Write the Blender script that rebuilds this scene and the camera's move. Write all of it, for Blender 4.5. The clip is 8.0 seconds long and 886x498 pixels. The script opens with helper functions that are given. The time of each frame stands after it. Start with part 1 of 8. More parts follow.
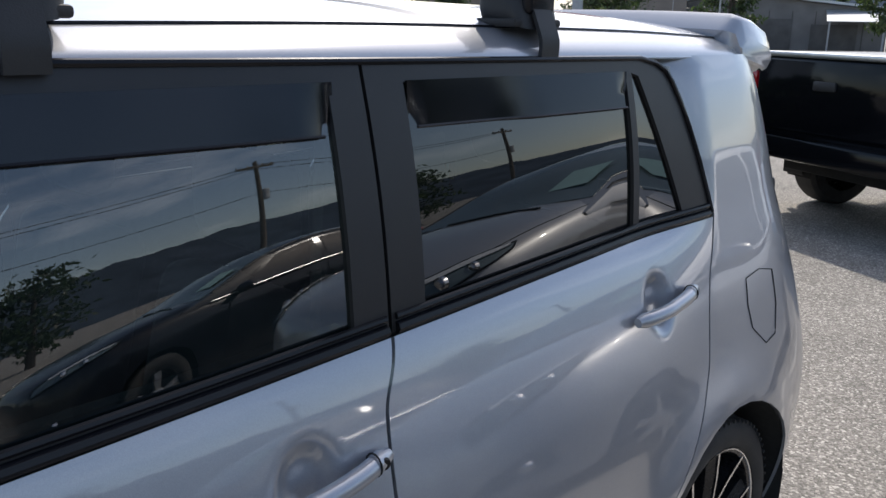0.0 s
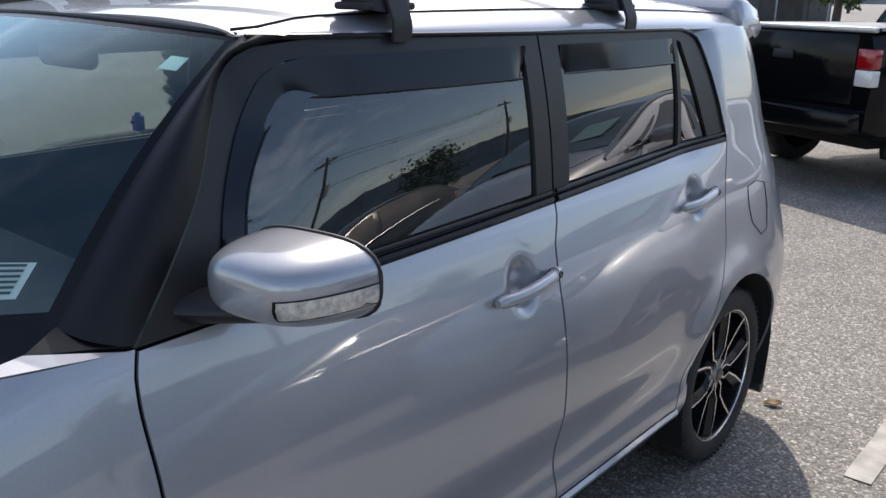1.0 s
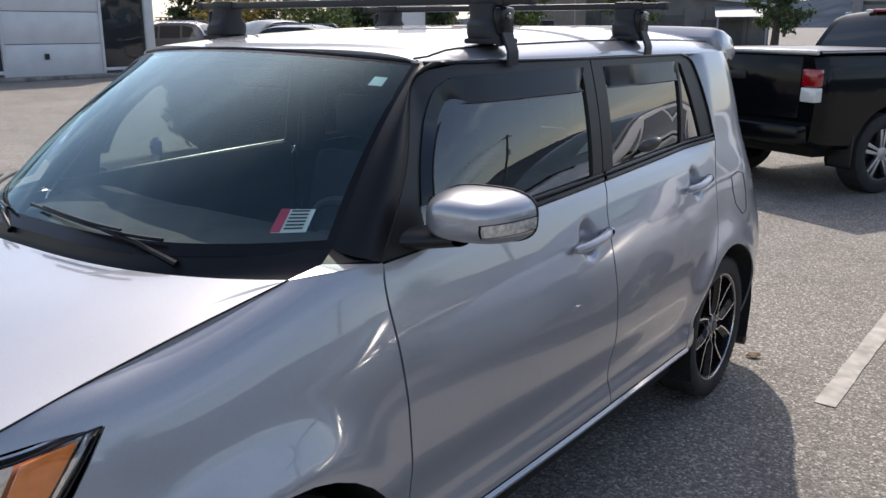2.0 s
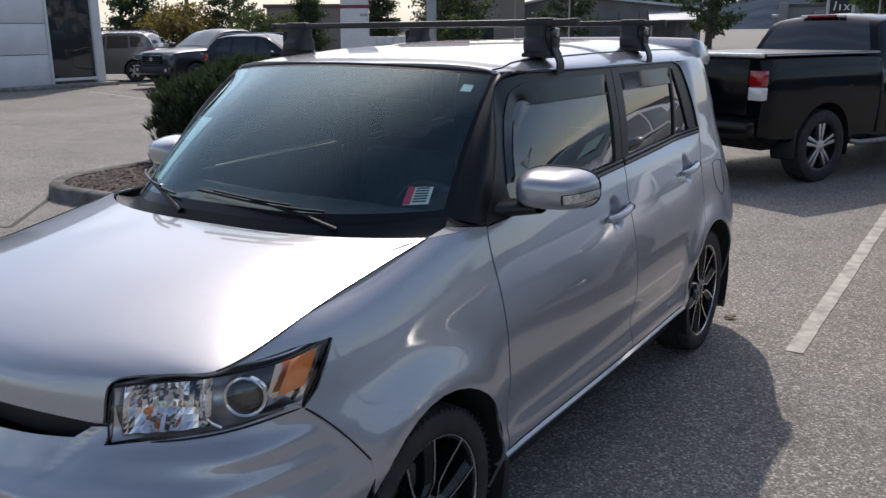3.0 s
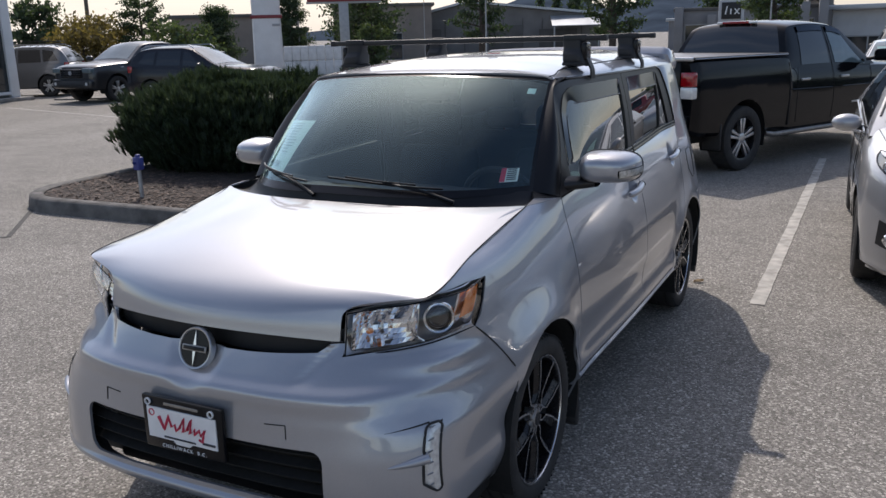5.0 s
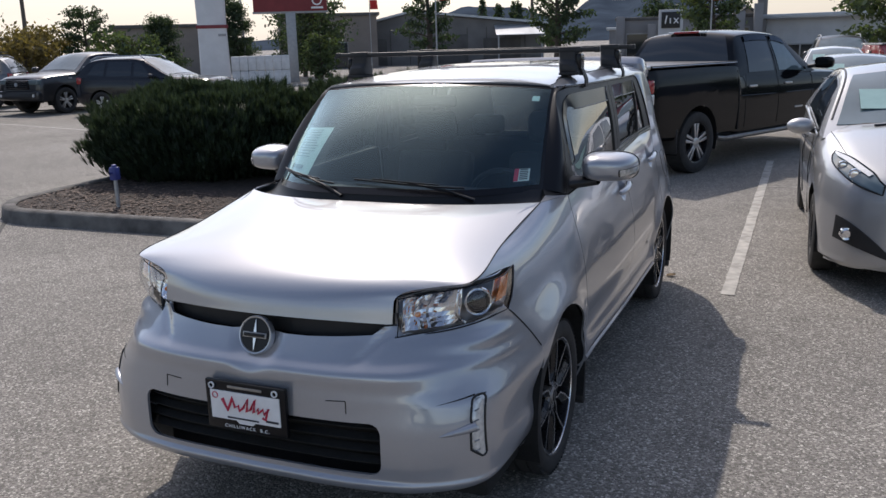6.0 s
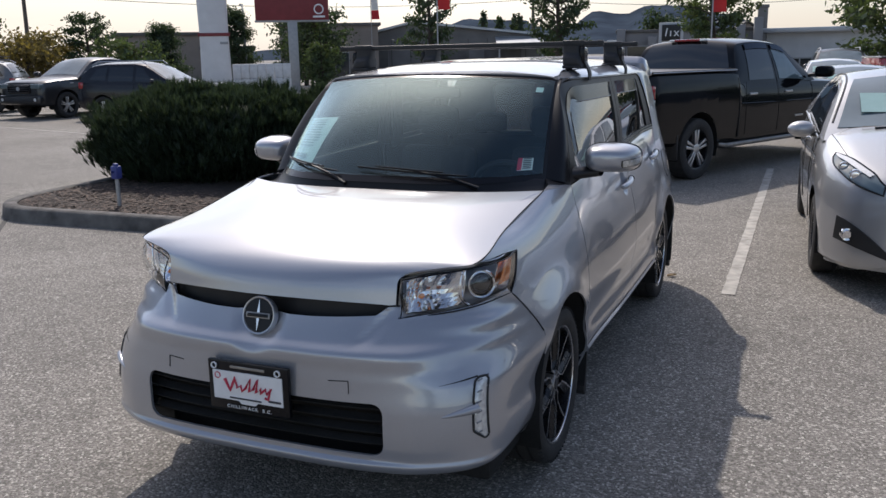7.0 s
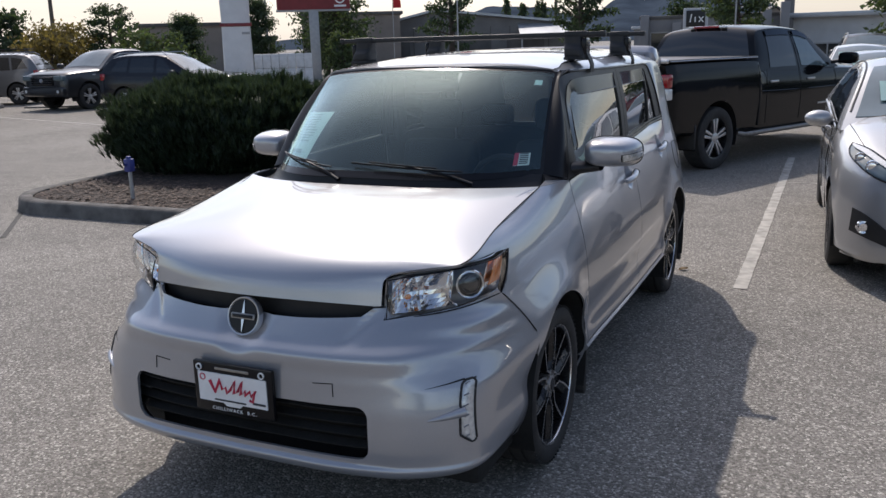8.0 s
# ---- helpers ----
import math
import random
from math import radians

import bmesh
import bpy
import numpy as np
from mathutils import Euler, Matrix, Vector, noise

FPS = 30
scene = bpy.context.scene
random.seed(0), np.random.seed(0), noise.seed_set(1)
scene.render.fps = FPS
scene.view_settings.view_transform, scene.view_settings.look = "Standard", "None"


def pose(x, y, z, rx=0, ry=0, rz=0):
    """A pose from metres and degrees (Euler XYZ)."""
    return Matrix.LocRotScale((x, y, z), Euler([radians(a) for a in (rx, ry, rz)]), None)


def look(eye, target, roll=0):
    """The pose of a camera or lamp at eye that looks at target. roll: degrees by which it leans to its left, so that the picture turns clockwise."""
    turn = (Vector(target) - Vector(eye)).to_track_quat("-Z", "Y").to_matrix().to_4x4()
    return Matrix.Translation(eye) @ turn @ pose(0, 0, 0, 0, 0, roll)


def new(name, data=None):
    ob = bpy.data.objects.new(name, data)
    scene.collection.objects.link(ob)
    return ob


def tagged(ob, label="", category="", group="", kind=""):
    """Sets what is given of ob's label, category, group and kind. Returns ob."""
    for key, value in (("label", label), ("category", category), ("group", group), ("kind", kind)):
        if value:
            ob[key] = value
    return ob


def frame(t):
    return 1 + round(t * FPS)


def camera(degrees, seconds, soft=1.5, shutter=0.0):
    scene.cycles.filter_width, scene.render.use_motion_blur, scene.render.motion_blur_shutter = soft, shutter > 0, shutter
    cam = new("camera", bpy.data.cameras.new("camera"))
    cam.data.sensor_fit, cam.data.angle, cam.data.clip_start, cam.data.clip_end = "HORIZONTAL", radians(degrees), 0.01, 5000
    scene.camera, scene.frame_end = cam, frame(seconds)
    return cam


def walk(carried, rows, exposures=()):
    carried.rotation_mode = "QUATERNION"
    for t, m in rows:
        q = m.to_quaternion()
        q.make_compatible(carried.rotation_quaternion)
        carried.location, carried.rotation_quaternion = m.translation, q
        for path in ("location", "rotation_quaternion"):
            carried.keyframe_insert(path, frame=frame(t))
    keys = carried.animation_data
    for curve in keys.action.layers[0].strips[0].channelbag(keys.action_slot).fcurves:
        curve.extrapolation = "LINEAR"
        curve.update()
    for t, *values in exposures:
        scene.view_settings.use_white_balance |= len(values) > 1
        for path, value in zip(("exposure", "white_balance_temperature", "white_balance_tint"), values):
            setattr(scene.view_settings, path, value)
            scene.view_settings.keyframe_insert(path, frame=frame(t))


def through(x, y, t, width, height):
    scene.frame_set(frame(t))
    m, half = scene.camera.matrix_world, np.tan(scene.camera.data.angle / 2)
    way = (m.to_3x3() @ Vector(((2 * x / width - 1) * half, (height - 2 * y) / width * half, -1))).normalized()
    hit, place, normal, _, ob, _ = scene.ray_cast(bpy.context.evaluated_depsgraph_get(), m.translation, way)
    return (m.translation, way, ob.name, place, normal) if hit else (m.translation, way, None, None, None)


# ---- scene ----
cam = camera(55.3, 8.0)
PATH = [
    (0, (1.656, -0.565, 1.592), (0.319, 0.831, 1.079), 1.2),
    (0.5, (1.804, -1.026, 1.579), (0.468, 0.37, 1.061), 0.2),
    (1, (1.891, -1.476, 1.616), (0.641, -0.023, 1.046), 0.8),
    (1.5, (2.048, -1.907, 1.624), (0.823, -0.416, 1.1), 0.4),
    (2.8, (2.055, -2.948, 1.677), (0.972, -1.345, 1.169), -0.4),
    (3, (2.063, -3.091, 1.684), (0.996, -1.475, 1.186), -0.6),
    (3.5, (2.015, -3.41, 1.7), (0.981, -1.773, 1.199), -1.4),
    (4, (1.903, -3.723, 1.733), (0.947, -2.039, 1.23), -1.0),
    (4.5, (1.906, -3.949, 1.731), (0.993, -2.239, 1.241), -0.8),
    (4.7, (1.9, -3.986, 1.73), (0.991, -2.272, 1.241), -1.1),
    (6, (1.713, -4.484, 1.757), (0.943, -2.699, 1.287), -1.7),
    (6.5, (1.709, -4.535, 1.723), (0.944, -2.743, 1.27), -1.2),
    (7, (1.706, -4.52, 1.661), (0.937, -2.728, 1.217), -1.1),
    (7.5, (1.714, -4.491, 1.657), (0.939, -2.706, 1.193), -1.3),
    (8, (1.791, -4.401, 1.679), (0.972, -2.638, 1.21), -1.6),
]
walk(cam, [(t, look(eye, target, roll)) for t, eye, target, roll in PATH],
     ((0, 0.46, 6650, 11), (1.0, 0.52, 6700, 12), (1.6, 0.53, 6900, 14), (2.8, 0.02, 6680, 14), (8, 0.02, 6650, 14)))

# ---------------------------------------------------------------- light
SUN_TO = Vector((-0.526, 0.765, 1.0)).normalized()
SUN_EL, SUN_ROT = math.asin(SUN_TO.z), math.atan2(SUN_TO.x, SUN_TO.y)

world = bpy.data.worlds.new("sky")
scene.world = world
world.use_nodes = True
wn, wl = world.node_tree.nodes, world.node_tree.links
wn.clear()
w_out = wn.new("ShaderNodeOutputWorld")
w_bg = wn.new("ShaderNodeBackground")
w_sky = wn.new("ShaderNodeTexSky")
w_sky.sky_type = "NISHITA"
w_sky.sun_disc = False
w_sky.sun_elevation, w_sky.sun_rotation = SUN_EL, SUN_ROT % (2 * math.pi)
w_sky.air_density, w_sky.dust_density, w_sky.ozone_density = 1.0, 1.2, 1.0
w_co = wn.new("ShaderNodeTexCoord")
w_map = wn.new("ShaderNodeMapping")
w_map.inputs["Scale"].default_value = (1.6, 1.6, 6.0)
w_noise = wn.new("ShaderNodeTexNoise")
w_noise.inputs["Scale"].default_value = 1.7
w_noise.inputs["Detail"].default_value = 7.0
w_noise.inputs["Roughness"].default_value = 0.58
w_ramp = wn.new("ShaderNodeValToRGB")
w_ramp.color_ramp.elements[0].position, w_ramp.color_ramp.elements[0].color = 0.49, (0, 0, 0, 1)
w_ramp.color_ramp.elements[1].position, w_ramp.color_ramp.elements[1].color = 0.62, (0.8, 0.8, 0.8, 1)
w_cloud = wn.new("ShaderNodeMixRGB")
w_cloud.blend_type = "MIX"
w_gain = wn.new("ShaderNodeMixRGB")
w_gain.blend_type = "ADD"
w_gain.inputs[0].default_value = 1.0
w_gain.inputs[2].default_value = (2.6, 2.5, 2.4, 1)
# pale haze low over the horizon
w_sep = wn.new("ShaderNodeSeparateXYZ")
w_low = wn.new("ShaderNodeMapRange")
w_low.interpolation_type = "SMOOTHSTEP"
w_low.inputs["From Min"].default_value, w_low.inputs["From Max"].default_value = -0.02, 0.24
w_low.inputs["To Min"].default_value, w_low.inputs["To Max"].default_value = 0.85, 0.0
w_haze = wn.new("ShaderNodeMixRGB")
w_haze.inputs[2].default_value = (5.0, 4.8, 4.58, 1)
wl.new(w_co.outputs["Generated"], w_sep.inputs["Vector"])
wl.new(w_sep.outputs["Z"], w_low.inputs["Value"])
wl.new(w_co.outputs["Generated"], w_map.inputs["Vector"])
wl.new(w_map.outputs["Vector"], w_noise.inputs["Vector"])
wl.new(w_noise.outputs["Fac"], w_ramp.inputs["Fac"])
wl.new(w_sky.outputs["Color"], w_gain.inputs[1])
w_band = wn.new("ShaderNodeMapRange")
w_band.inputs["From Min"].default_value, w_band.inputs["From Max"].default_value = 0.22, 0.60
w_band.inputs["To Min"].default_value, w_band.inputs["To Max"].default_value = 1.0, 0.28
w_part = wn.new("ShaderNodeMath")
w_part.operation = "MULTIPLY"
wl.new(w_sep.outputs["Z"], w_band.inputs["Value"])
wl.new(w_ramp.outputs["Color"], w_part.inputs[0])
wl.new(w_band.outputs["Result"], w_part.inputs[1])
wl.new(w_part.outputs["Value"], w_cloud.inputs[0])
wl.new(w_sky.outputs["Color"], w_cloud.inputs[1])
wl.new(w_gain.outputs["Color"], w_cloud.inputs[2])
# the haze glows towards the sun and thins out on the other side
w_sunward = wn.new("ShaderNodeVectorMath")
w_sunward.operation = "DOT_PRODUCT"
w_sunward.inputs[1].default_value = Vector((SUN_TO.x, SUN_TO.y, 0)).normalized()
w_side = wn.new("ShaderNodeMapRange")
w_side.interpolation_type = "SMOOTHSTEP"
w_side.inputs["From Min"].default_value, w_side.inputs["From Max"].default_value = 0.25, 1.0
w_side.inputs["To Min"].default_value, w_side.inputs["To Max"].default_value = 0.20, 1.0
w_mist = wn.new("ShaderNodeMath")
w_mist.operation = "MULTIPLY"
wl.new(w_co.outputs["Generated"], w_sunward.inputs[0])
wl.new(w_sunward.outputs["Value"], w_side.inputs["Value"])
wl.new(w_low.outputs["Result"], w_mist.inputs[0])
wl.new(w_side.outputs["Result"], w_mist.inputs[1])
wl.new(w_mist.outputs["Value"], w_haze.inputs[0])
wl.new(w_cloud.outputs["Color"], w_haze.inputs[1])
# thin cloud brightens the sky in a broad ring round the sun
w_ring = wn.new("ShaderNodeVectorMath")
w_ring.operation = "DOT_PRODUCT"
w_ring.inputs[1].default_value = SUN_TO
w_near = wn.new("ShaderNodeMapRange")
w_near.interpolation_type = "SMOOTHSTEP"
w_near.inputs["From Min"].default_value, w_near.inputs["From Max"].default_value = 0.55, 1.0
w_glow = wn.new("ShaderNodeMixRGB")
w_glow.blend_type = "ADD"
w_glow.inputs[2].default_value = (2.4, 2.32, 2.2, 1)
wl.new(w_co.outputs["Generated"], w_ring.inputs[0])
wl.new(w_ring.outputs["Value"], w_near.inputs["Value"])
wl.new(w_near.outputs["Result"], w_glow.inputs[0])
wl.new(w_haze.outputs["Color"], w_glow.inputs[1])
wl.new(w_glow.outputs["Color"], w_bg.inputs["Color"])
wl.new(w_bg.outputs["Background"], w_out.inputs["Surface"])
w_bg.inputs["Strength"].default_value = 0.15

sun = new("sun", bpy.data.lights.new("sun", "SUN"))
sun.data.energy, sun.data.angle, sun.data.color = 3.0, radians(0.6), (1.0, 0.95, 0.87)
sun.matrix_world = look(SUN_TO * 60, (0, 0, 0))


# ---------------------------------------------------------------- materials
def node_mat(name):
    m = bpy.data.materials.new(name)
    m.use_nodes = True
    return m, m.node_tree.nodes, m.node_tree.links, m.node_tree.nodes["Principled BSDF"]


def mat(name, colour, rough=0.5, metal=0.0, vary=0.12, scale=6.0, bump=0.0, bump_scale=60.0, coat=0.0, spec=0.5,
        second=None, detail=6.0, emit=None, island=False):
    """A surface with two scales of variation in colour and gloss, and a fine relief."""
    m, n, l, b = node_mat(name)
    b.inputs["Metallic"].default_value = metal
    b.inputs["Specular IOR Level"].default_value = spec
    b.inputs["Coat Weight"].default_value = coat
    b.inputs["Coat Roughness"].default_value = 0.03
    co = n.new("ShaderNodeTexCoord")
    big = n.new("ShaderNodeTexNoise")
    big.inputs["Scale"].default_value, big.inputs["Detail"].default_value = scale, detail
    l.new(co.outputs["Object"], big.inputs["Vector"])
    ramp = n.new("ShaderNodeValToRGB")
    c0 = [c * (1 - vary) for c in colour]
    c1 = second or [min(1.0, c * (1 + vary)) for c in colour]
    ramp.color_ramp.elements[0].position, ramp.color_ramp.elements[1].position = 0.3, 0.7
    ramp.color_ramp.elements[0].color = (*c0, 1)
    ramp.color_ramp.elements[1].color = (*c1, 1)
    l.new(big.outputs["Fac"], ramp.inputs["Fac"])
    out = ramp.outputs["Color"]
    if island:
        info = n.new("ShaderNodeNewGeometry")
        mul = n.new("ShaderNodeHueSaturation")
        rng = n.new("ShaderNodeMapRange")
        rng.inputs["To Min"].default_value, rng.inputs["To Max"].default_value = 0.55, 1.5
        l.new(info.outputs["Random Per Island"], rng.inputs["Value"])
        l.new(rng.outputs["Result"], mul.inputs["Value"])
        l.new(out, mul.inputs["Color"])
        out = mul.outputs["Color"]
    l.new(out, b.inputs["Base Color"])
    fine = n.new("ShaderNodeTexNoise")
    fine.inputs["Scale"].default_value, fine.inputs["Detail"].default_value = bump_scale, 4
    l.new(co.outputs["Object"], fine.inputs["Vector"])
    rr = n.new("ShaderNodeMapRange")
    rr.inputs["To Min"].default_value, rr.inputs["To Max"].default_value = max(0.0, rough * 0.82), min(1.0, rough * 1.18)
    l.new(fine.outputs["Fac"], rr.inputs["Value"])
    l.new(rr.outputs["Result"], b.inputs["Roughness"])
    if bump:
        bp = n.new("ShaderNodeBump")
        bp.inputs["Strength"].default_value, bp.inputs["Distance"].default_value = 1.0, bump
        l.new(fine.outputs["Fac"], bp.inputs["Height"])
        l.new(bp.outputs["Normal"], b.inputs["Normal"])
    if emit:
        b.inputs["Emission Color"].default_value = (*emit[:3], 1)
        b.inputs["Emission Strength"].default_value = emit[3]
    return m


def pane(name, tint, base=0.085, rough=0.0, film=0.0, film_colour=(0.6, 0.7, 0.7), sheen=(1.0, 1.0, 1.0), power=4.2):
    """A thin pane: light passes straight through its tint, its two faces mirror, and a film of dust scatters a little."""
    m, n, l, b = node_mat(name)
    n.remove(b)
    lw = n.new("ShaderNodeLayerWeight")
    lw.inputs["Blend"].default_value = 0.5
    pw = n.new("ShaderNodeMath")
    pw.operation = "POWER"
    pw.inputs[1].default_value = power
    ma = n.new("ShaderNodeMath")
    ma.operation = "MULTIPLY_ADD"
    ma.inputs[1].default_value, ma.inputs[2].default_value = 1.0 - base, base
    l.new(lw.outputs["Facing"], pw.inputs[0])
    l.new(pw.outputs["Value"], ma.inputs[0])
    tr = n.new("ShaderNodeBsdfTransparent")
    tr.inputs["Color"].default_value = (*tint, 1)
    last = tr.outputs["BSDF"]
    if film:
        di = n.new("ShaderNodeBsdfDiffuse")
        di.inputs["Color"].default_value = (*film_colour, 1)
        dust = n.new("ShaderNodeMixShader")
        co = n.new("ShaderNodeTexCoord")
        nz = n.new("ShaderNodeTexNoise")
        nz.inputs["Scale"].default_value, nz.inputs["Detail"].default_value = 4.0, 6
        l.new(co.outputs["Object"], nz.inputs["Vector"])
        mr = n.new("ShaderNodeMapRange")
        mr.inputs["To Min"].default_value, mr.inputs["To Max"].default_value = film * 0.6, film * 1.4
        l.new(nz.outputs["Fac"], mr.inputs["Value"])
        l.new(mr.outputs["Result"], dust.inputs["Fac"])
        l.new(last, dust.inputs[1])
        l.new(di.outputs["BSDF"], dust.inputs[2])
        last = dust.outputs["Shader"]
    gl = n.new("ShaderNodeBsdfGlossy")
    gl.inputs["Roughness"].default_value = rough
    gl.inputs["Color"].default_value = (*sheen, 1)
    mix = n.new("ShaderNodeMixShader")
    l.new(ma.outputs["Value"], mix.inputs["Fac"])
    l.new(last, mix.inputs[1])
    l.new(gl.outputs["BSDF"], mix.inputs[2])
    l.new(mix.outputs["Shader"], n["Material Output"].inputs["Surface"])
    return m


def leaf_mat(name, colour, through=0.4):
    """Leaves that let a part of the light through; each clump differs a little."""
    m, n, l, b = node_mat(name)
    n.remove(b)
    info = n.new("ShaderNodeNewGeometry")
    rng = n.new("ShaderNodeMapRange")
    rng.inputs["To Min"].default_value, rng.inputs["To Max"].default_value = 0.5, 1.55
    l.new(info.outputs["Random Per Island"], rng.inputs["Value"])
    hue = n.new("ShaderNodeHueSaturation")
    hue.inputs["Color"].default_value = (*colour, 1)
    l.new(rng.outputs["Result"], hue.inputs["Value"])
    di = n.new("ShaderNodeBsdfDiffuse")
    tl = n.new("ShaderNodeBsdfTranslucent")
    gl = n.new("ShaderNodeBsdfGlossy")
    gl.inputs["Roughness"].default_value = 0.45
    warm = n.new("ShaderNodeMixRGB")
    warm.blend_type = "MULTIPLY"
    warm.inputs[0].default_value = 1.0
    warm.inputs[2].default_value = (1.5, 1.35, 0.6, 1)
    l.new(hue.outputs["Color"], di.inputs["Color"])
    l.new(hue.outputs["Color"], warm.inputs[1])
    l.new(warm.outputs["Color"], tl.inputs["Color"])
    a = n.new("ShaderNodeMixShader")
    a.inputs["Fac"].default_value = through
    l.new(di.outputs["BSDF"], a.inputs[1])
    l.new(tl.outputs["BSDF"], a.inputs[2])
    c = n.new("ShaderNodeMixShader")
    c.inputs["Fac"].default_value = 0.035
    l.new(a.outputs["Shader"], c.inputs[1])
    l.new(gl.outputs["BSDF"], c.inputs[2])
    l.new(c.outputs["Shader"], n["Material Output"].inputs["Surface"])
    return m


def asphalt_mat():
    m, n, l, b = node_mat("asphalt")
    co = n.new("ShaderNodeTexCoord")
    stones = n.new("ShaderNodeTexVoronoi")
    stones.inputs["Scale"].default_value = 105
    grit = n.new("ShaderNodeTexNoise")
    grit.inputs["Scale"].default_value, grit.inputs["Detail"].default_value = 160, 5
    patch = n.new("ShaderNodeTexNoise")
    patch.inputs["Scale"].default_value, patch.inputs["Detail"].default_value = 0.55, 8
    stain = n.new("ShaderNodeTexNoise")
    stain.inputs["Scale"].default_value, stain.inputs["Detail"].default_value = 3.1, 6
    for t in (stones, grit, patch, stain):
        l.new(co.outputs["Object"], t.inputs["Vector"])
    hsv = n.new("ShaderNodeSeparateColor")
    l.new(stones.outputs["Color"], hsv.inputs["Color"])
    pick = n.new("ShaderNodeValToRGB")
    e = pick.color_ramp.elements
    e[0].position, e[0].color = 0.0, (0.118, 0.109, 0.095, 1)
    e[1].position, e[1].color = 1.0, (0.54, 0.505, 0.455, 1)
    k = e.new(0.62)
    k.color = (0.226, 0.210, 0.189, 1)
    k = e.new(0.88)
    k.color = (0.325, 0.302, 0.267, 1)
    l.new(hsv.outputs["Red"], pick.inputs["Fac"])
    grit_r = n.new("ShaderNodeMapRange")
    grit_r.inputs["From Min"].default_value, grit_r.inputs["From Max"].default_value = 0.3, 0.7
    grit_r.inputs["To Min"].default_value, grit_r.inputs["To Max"].default_value = 0.62, 1.35
    l.new(grit.outputs["Fac"], grit_r.inputs["Value"])
    patch_r = n.new("ShaderNodeMapRange")
    patch_r.inputs["From Min"].default_value, patch_r.inputs["From Max"].default_value = 0.3, 0.7
    patch_r.inputs["To Min"].default_value, patch_r.inputs["To Max"].default_value = 0.86, 1.14
    l.new(patch.outputs["Fac"], patch_r.inputs["Value"])
    stain_r = n.new("ShaderNodeMapRange")
    stain_r.inputs["From Min"].default_value, stain_r.inputs["From Max"].default_value = 0.25, 0.5
    stain_r.inputs["To Min"].default_value, stain_r.inputs["To Max"].default_value = 0.8, 1.0
    l.new(stain.outputs["Fac"], stain_r.inputs["Value"])
    last = pick.outputs["Color"]
    for src in (grit_r, patch_r, stain_r):
        mx = n.new("ShaderNodeMixRGB")
        mx.blend_type = "MULTIPLY"
        mx.inputs[0].default_value = 1.0
        l.new(last, mx.inputs[1])
        l.new(src.outputs["Result"], mx.inputs[2])
        last = mx.outputs["Color"]
    l.new(last, b.inputs["Base Color"])
    b.inputs["Roughness"].default_value = 0.86
    b.inputs["Specular IOR Level"].default_value = 0.35
    bp = n.new("ShaderNodeBump")
    bp.inputs["Strength"].default_value, bp.inputs["Distance"].default_value = 0.9, 0.004
    l.new(stones.outputs["Distance"], bp.inputs["Height"])
    bp.invert = True
    l.new(bp.outputs["Normal"], b.inputs["Normal"])
    return m


def paint_mat(name, colour, metal=0.75, rough=0.34, coat=1.0, dust=0.04):
    m, n, l, b = node_mat(name)
    co = n.new("ShaderNodeTexCoord")
    flake = n.new("ShaderNodeTexVoronoi")
    flake.inputs["Scale"].default_value = 1400
    film = n.new("ShaderNodeTexNoise")
    film.inputs["Scale"].default_value, film.inputs["Detail"].default_value = 2.3, 8
    l.new(co.outputs["Object"], flake.inputs["Vector"])
    l.new(co.outputs["Object"], film.inputs["Vector"])
    hue = n.new("ShaderNodeSeparateColor")
    l.new(flake.outputs["Color"], hue.inputs["Color"])
    rng = n.new("ShaderNodeMapRange")
    rng.inputs["To Min"].default_value, rng.inputs["To Max"].default_value = 0.9, 1.08
    l.new(hue.outputs["Red"], rng.inputs["Value"])
    mx = n.new("ShaderNodeMixRGB")
    mx.blend_type = "MULTIPLY"
    mx.inputs[0].default_value = 1.0
    mx.inputs[1].default_value = (*colour, 1)
    l.new(rng.outputs["Result"], mx.inputs[2])
    l.new(mx.outputs["Color"], b.inputs["Base Color"])
    fr = n.new("ShaderNodeMapRange")
    fr.inputs["From Min"].default_value, fr.inputs["From Max"].default_value = 0.35, 0.75
    fr.inputs["To Min"].default_value, fr.inputs["To Max"].default_value = rough, rough + dust
    l.new(film.outputs["Fac"], fr.inputs["Value"])
    l.new(fr.outputs["Result"], b.inputs["Roughness"])
    b.inputs["Metallic"].default_value = metal
    b.inputs["Coat Weight"].default_value = coat
    b.inputs["Coat IOR"].default_value = 1.75
    cr = n.new("ShaderNodeMapRange")
    cr.inputs["From Min"].default_value, cr.inputs["From Max"].default_value = 0.35, 0.75
    cr.inputs["To Min"].default_value, cr.inputs["To Max"].default_value = 0.02, 0.02 + dust
    l.new(film.outputs["Fac"], cr.inputs["Value"])
    l.new(cr.outputs["Result"], b.inputs["Coat Roughness"])
    return m


ASPHALT = asphalt_mat()
SILVER = paint_mat("silver_metallic_paint", (0.36, 0.367, 0.394), 0.50, 0.30, 1.0, 0.03)
SILVER_B = paint_mat("pale_silver_paint", (0.40, 0.40, 0.405), 0.55, 0.40)
BLACK_PAINT = paint_mat("black_paint", (0.004, 0.0045, 0.006), 0.0, 0.07, 0.0)
BLACK_PAINT.node_tree.nodes["Principled BSDF"].inputs["Specular IOR Level"].default_value = 0.24
GREY_PAINT = paint_mat("dark_grey_paint", (0.026, 0.027, 0.030), 0.2, 0.3, 0.3)
GREY_PAINT_B = paint_mat("slate_grey_paint", (0.10, 0.106, 0.116), 0.4, 0.35)
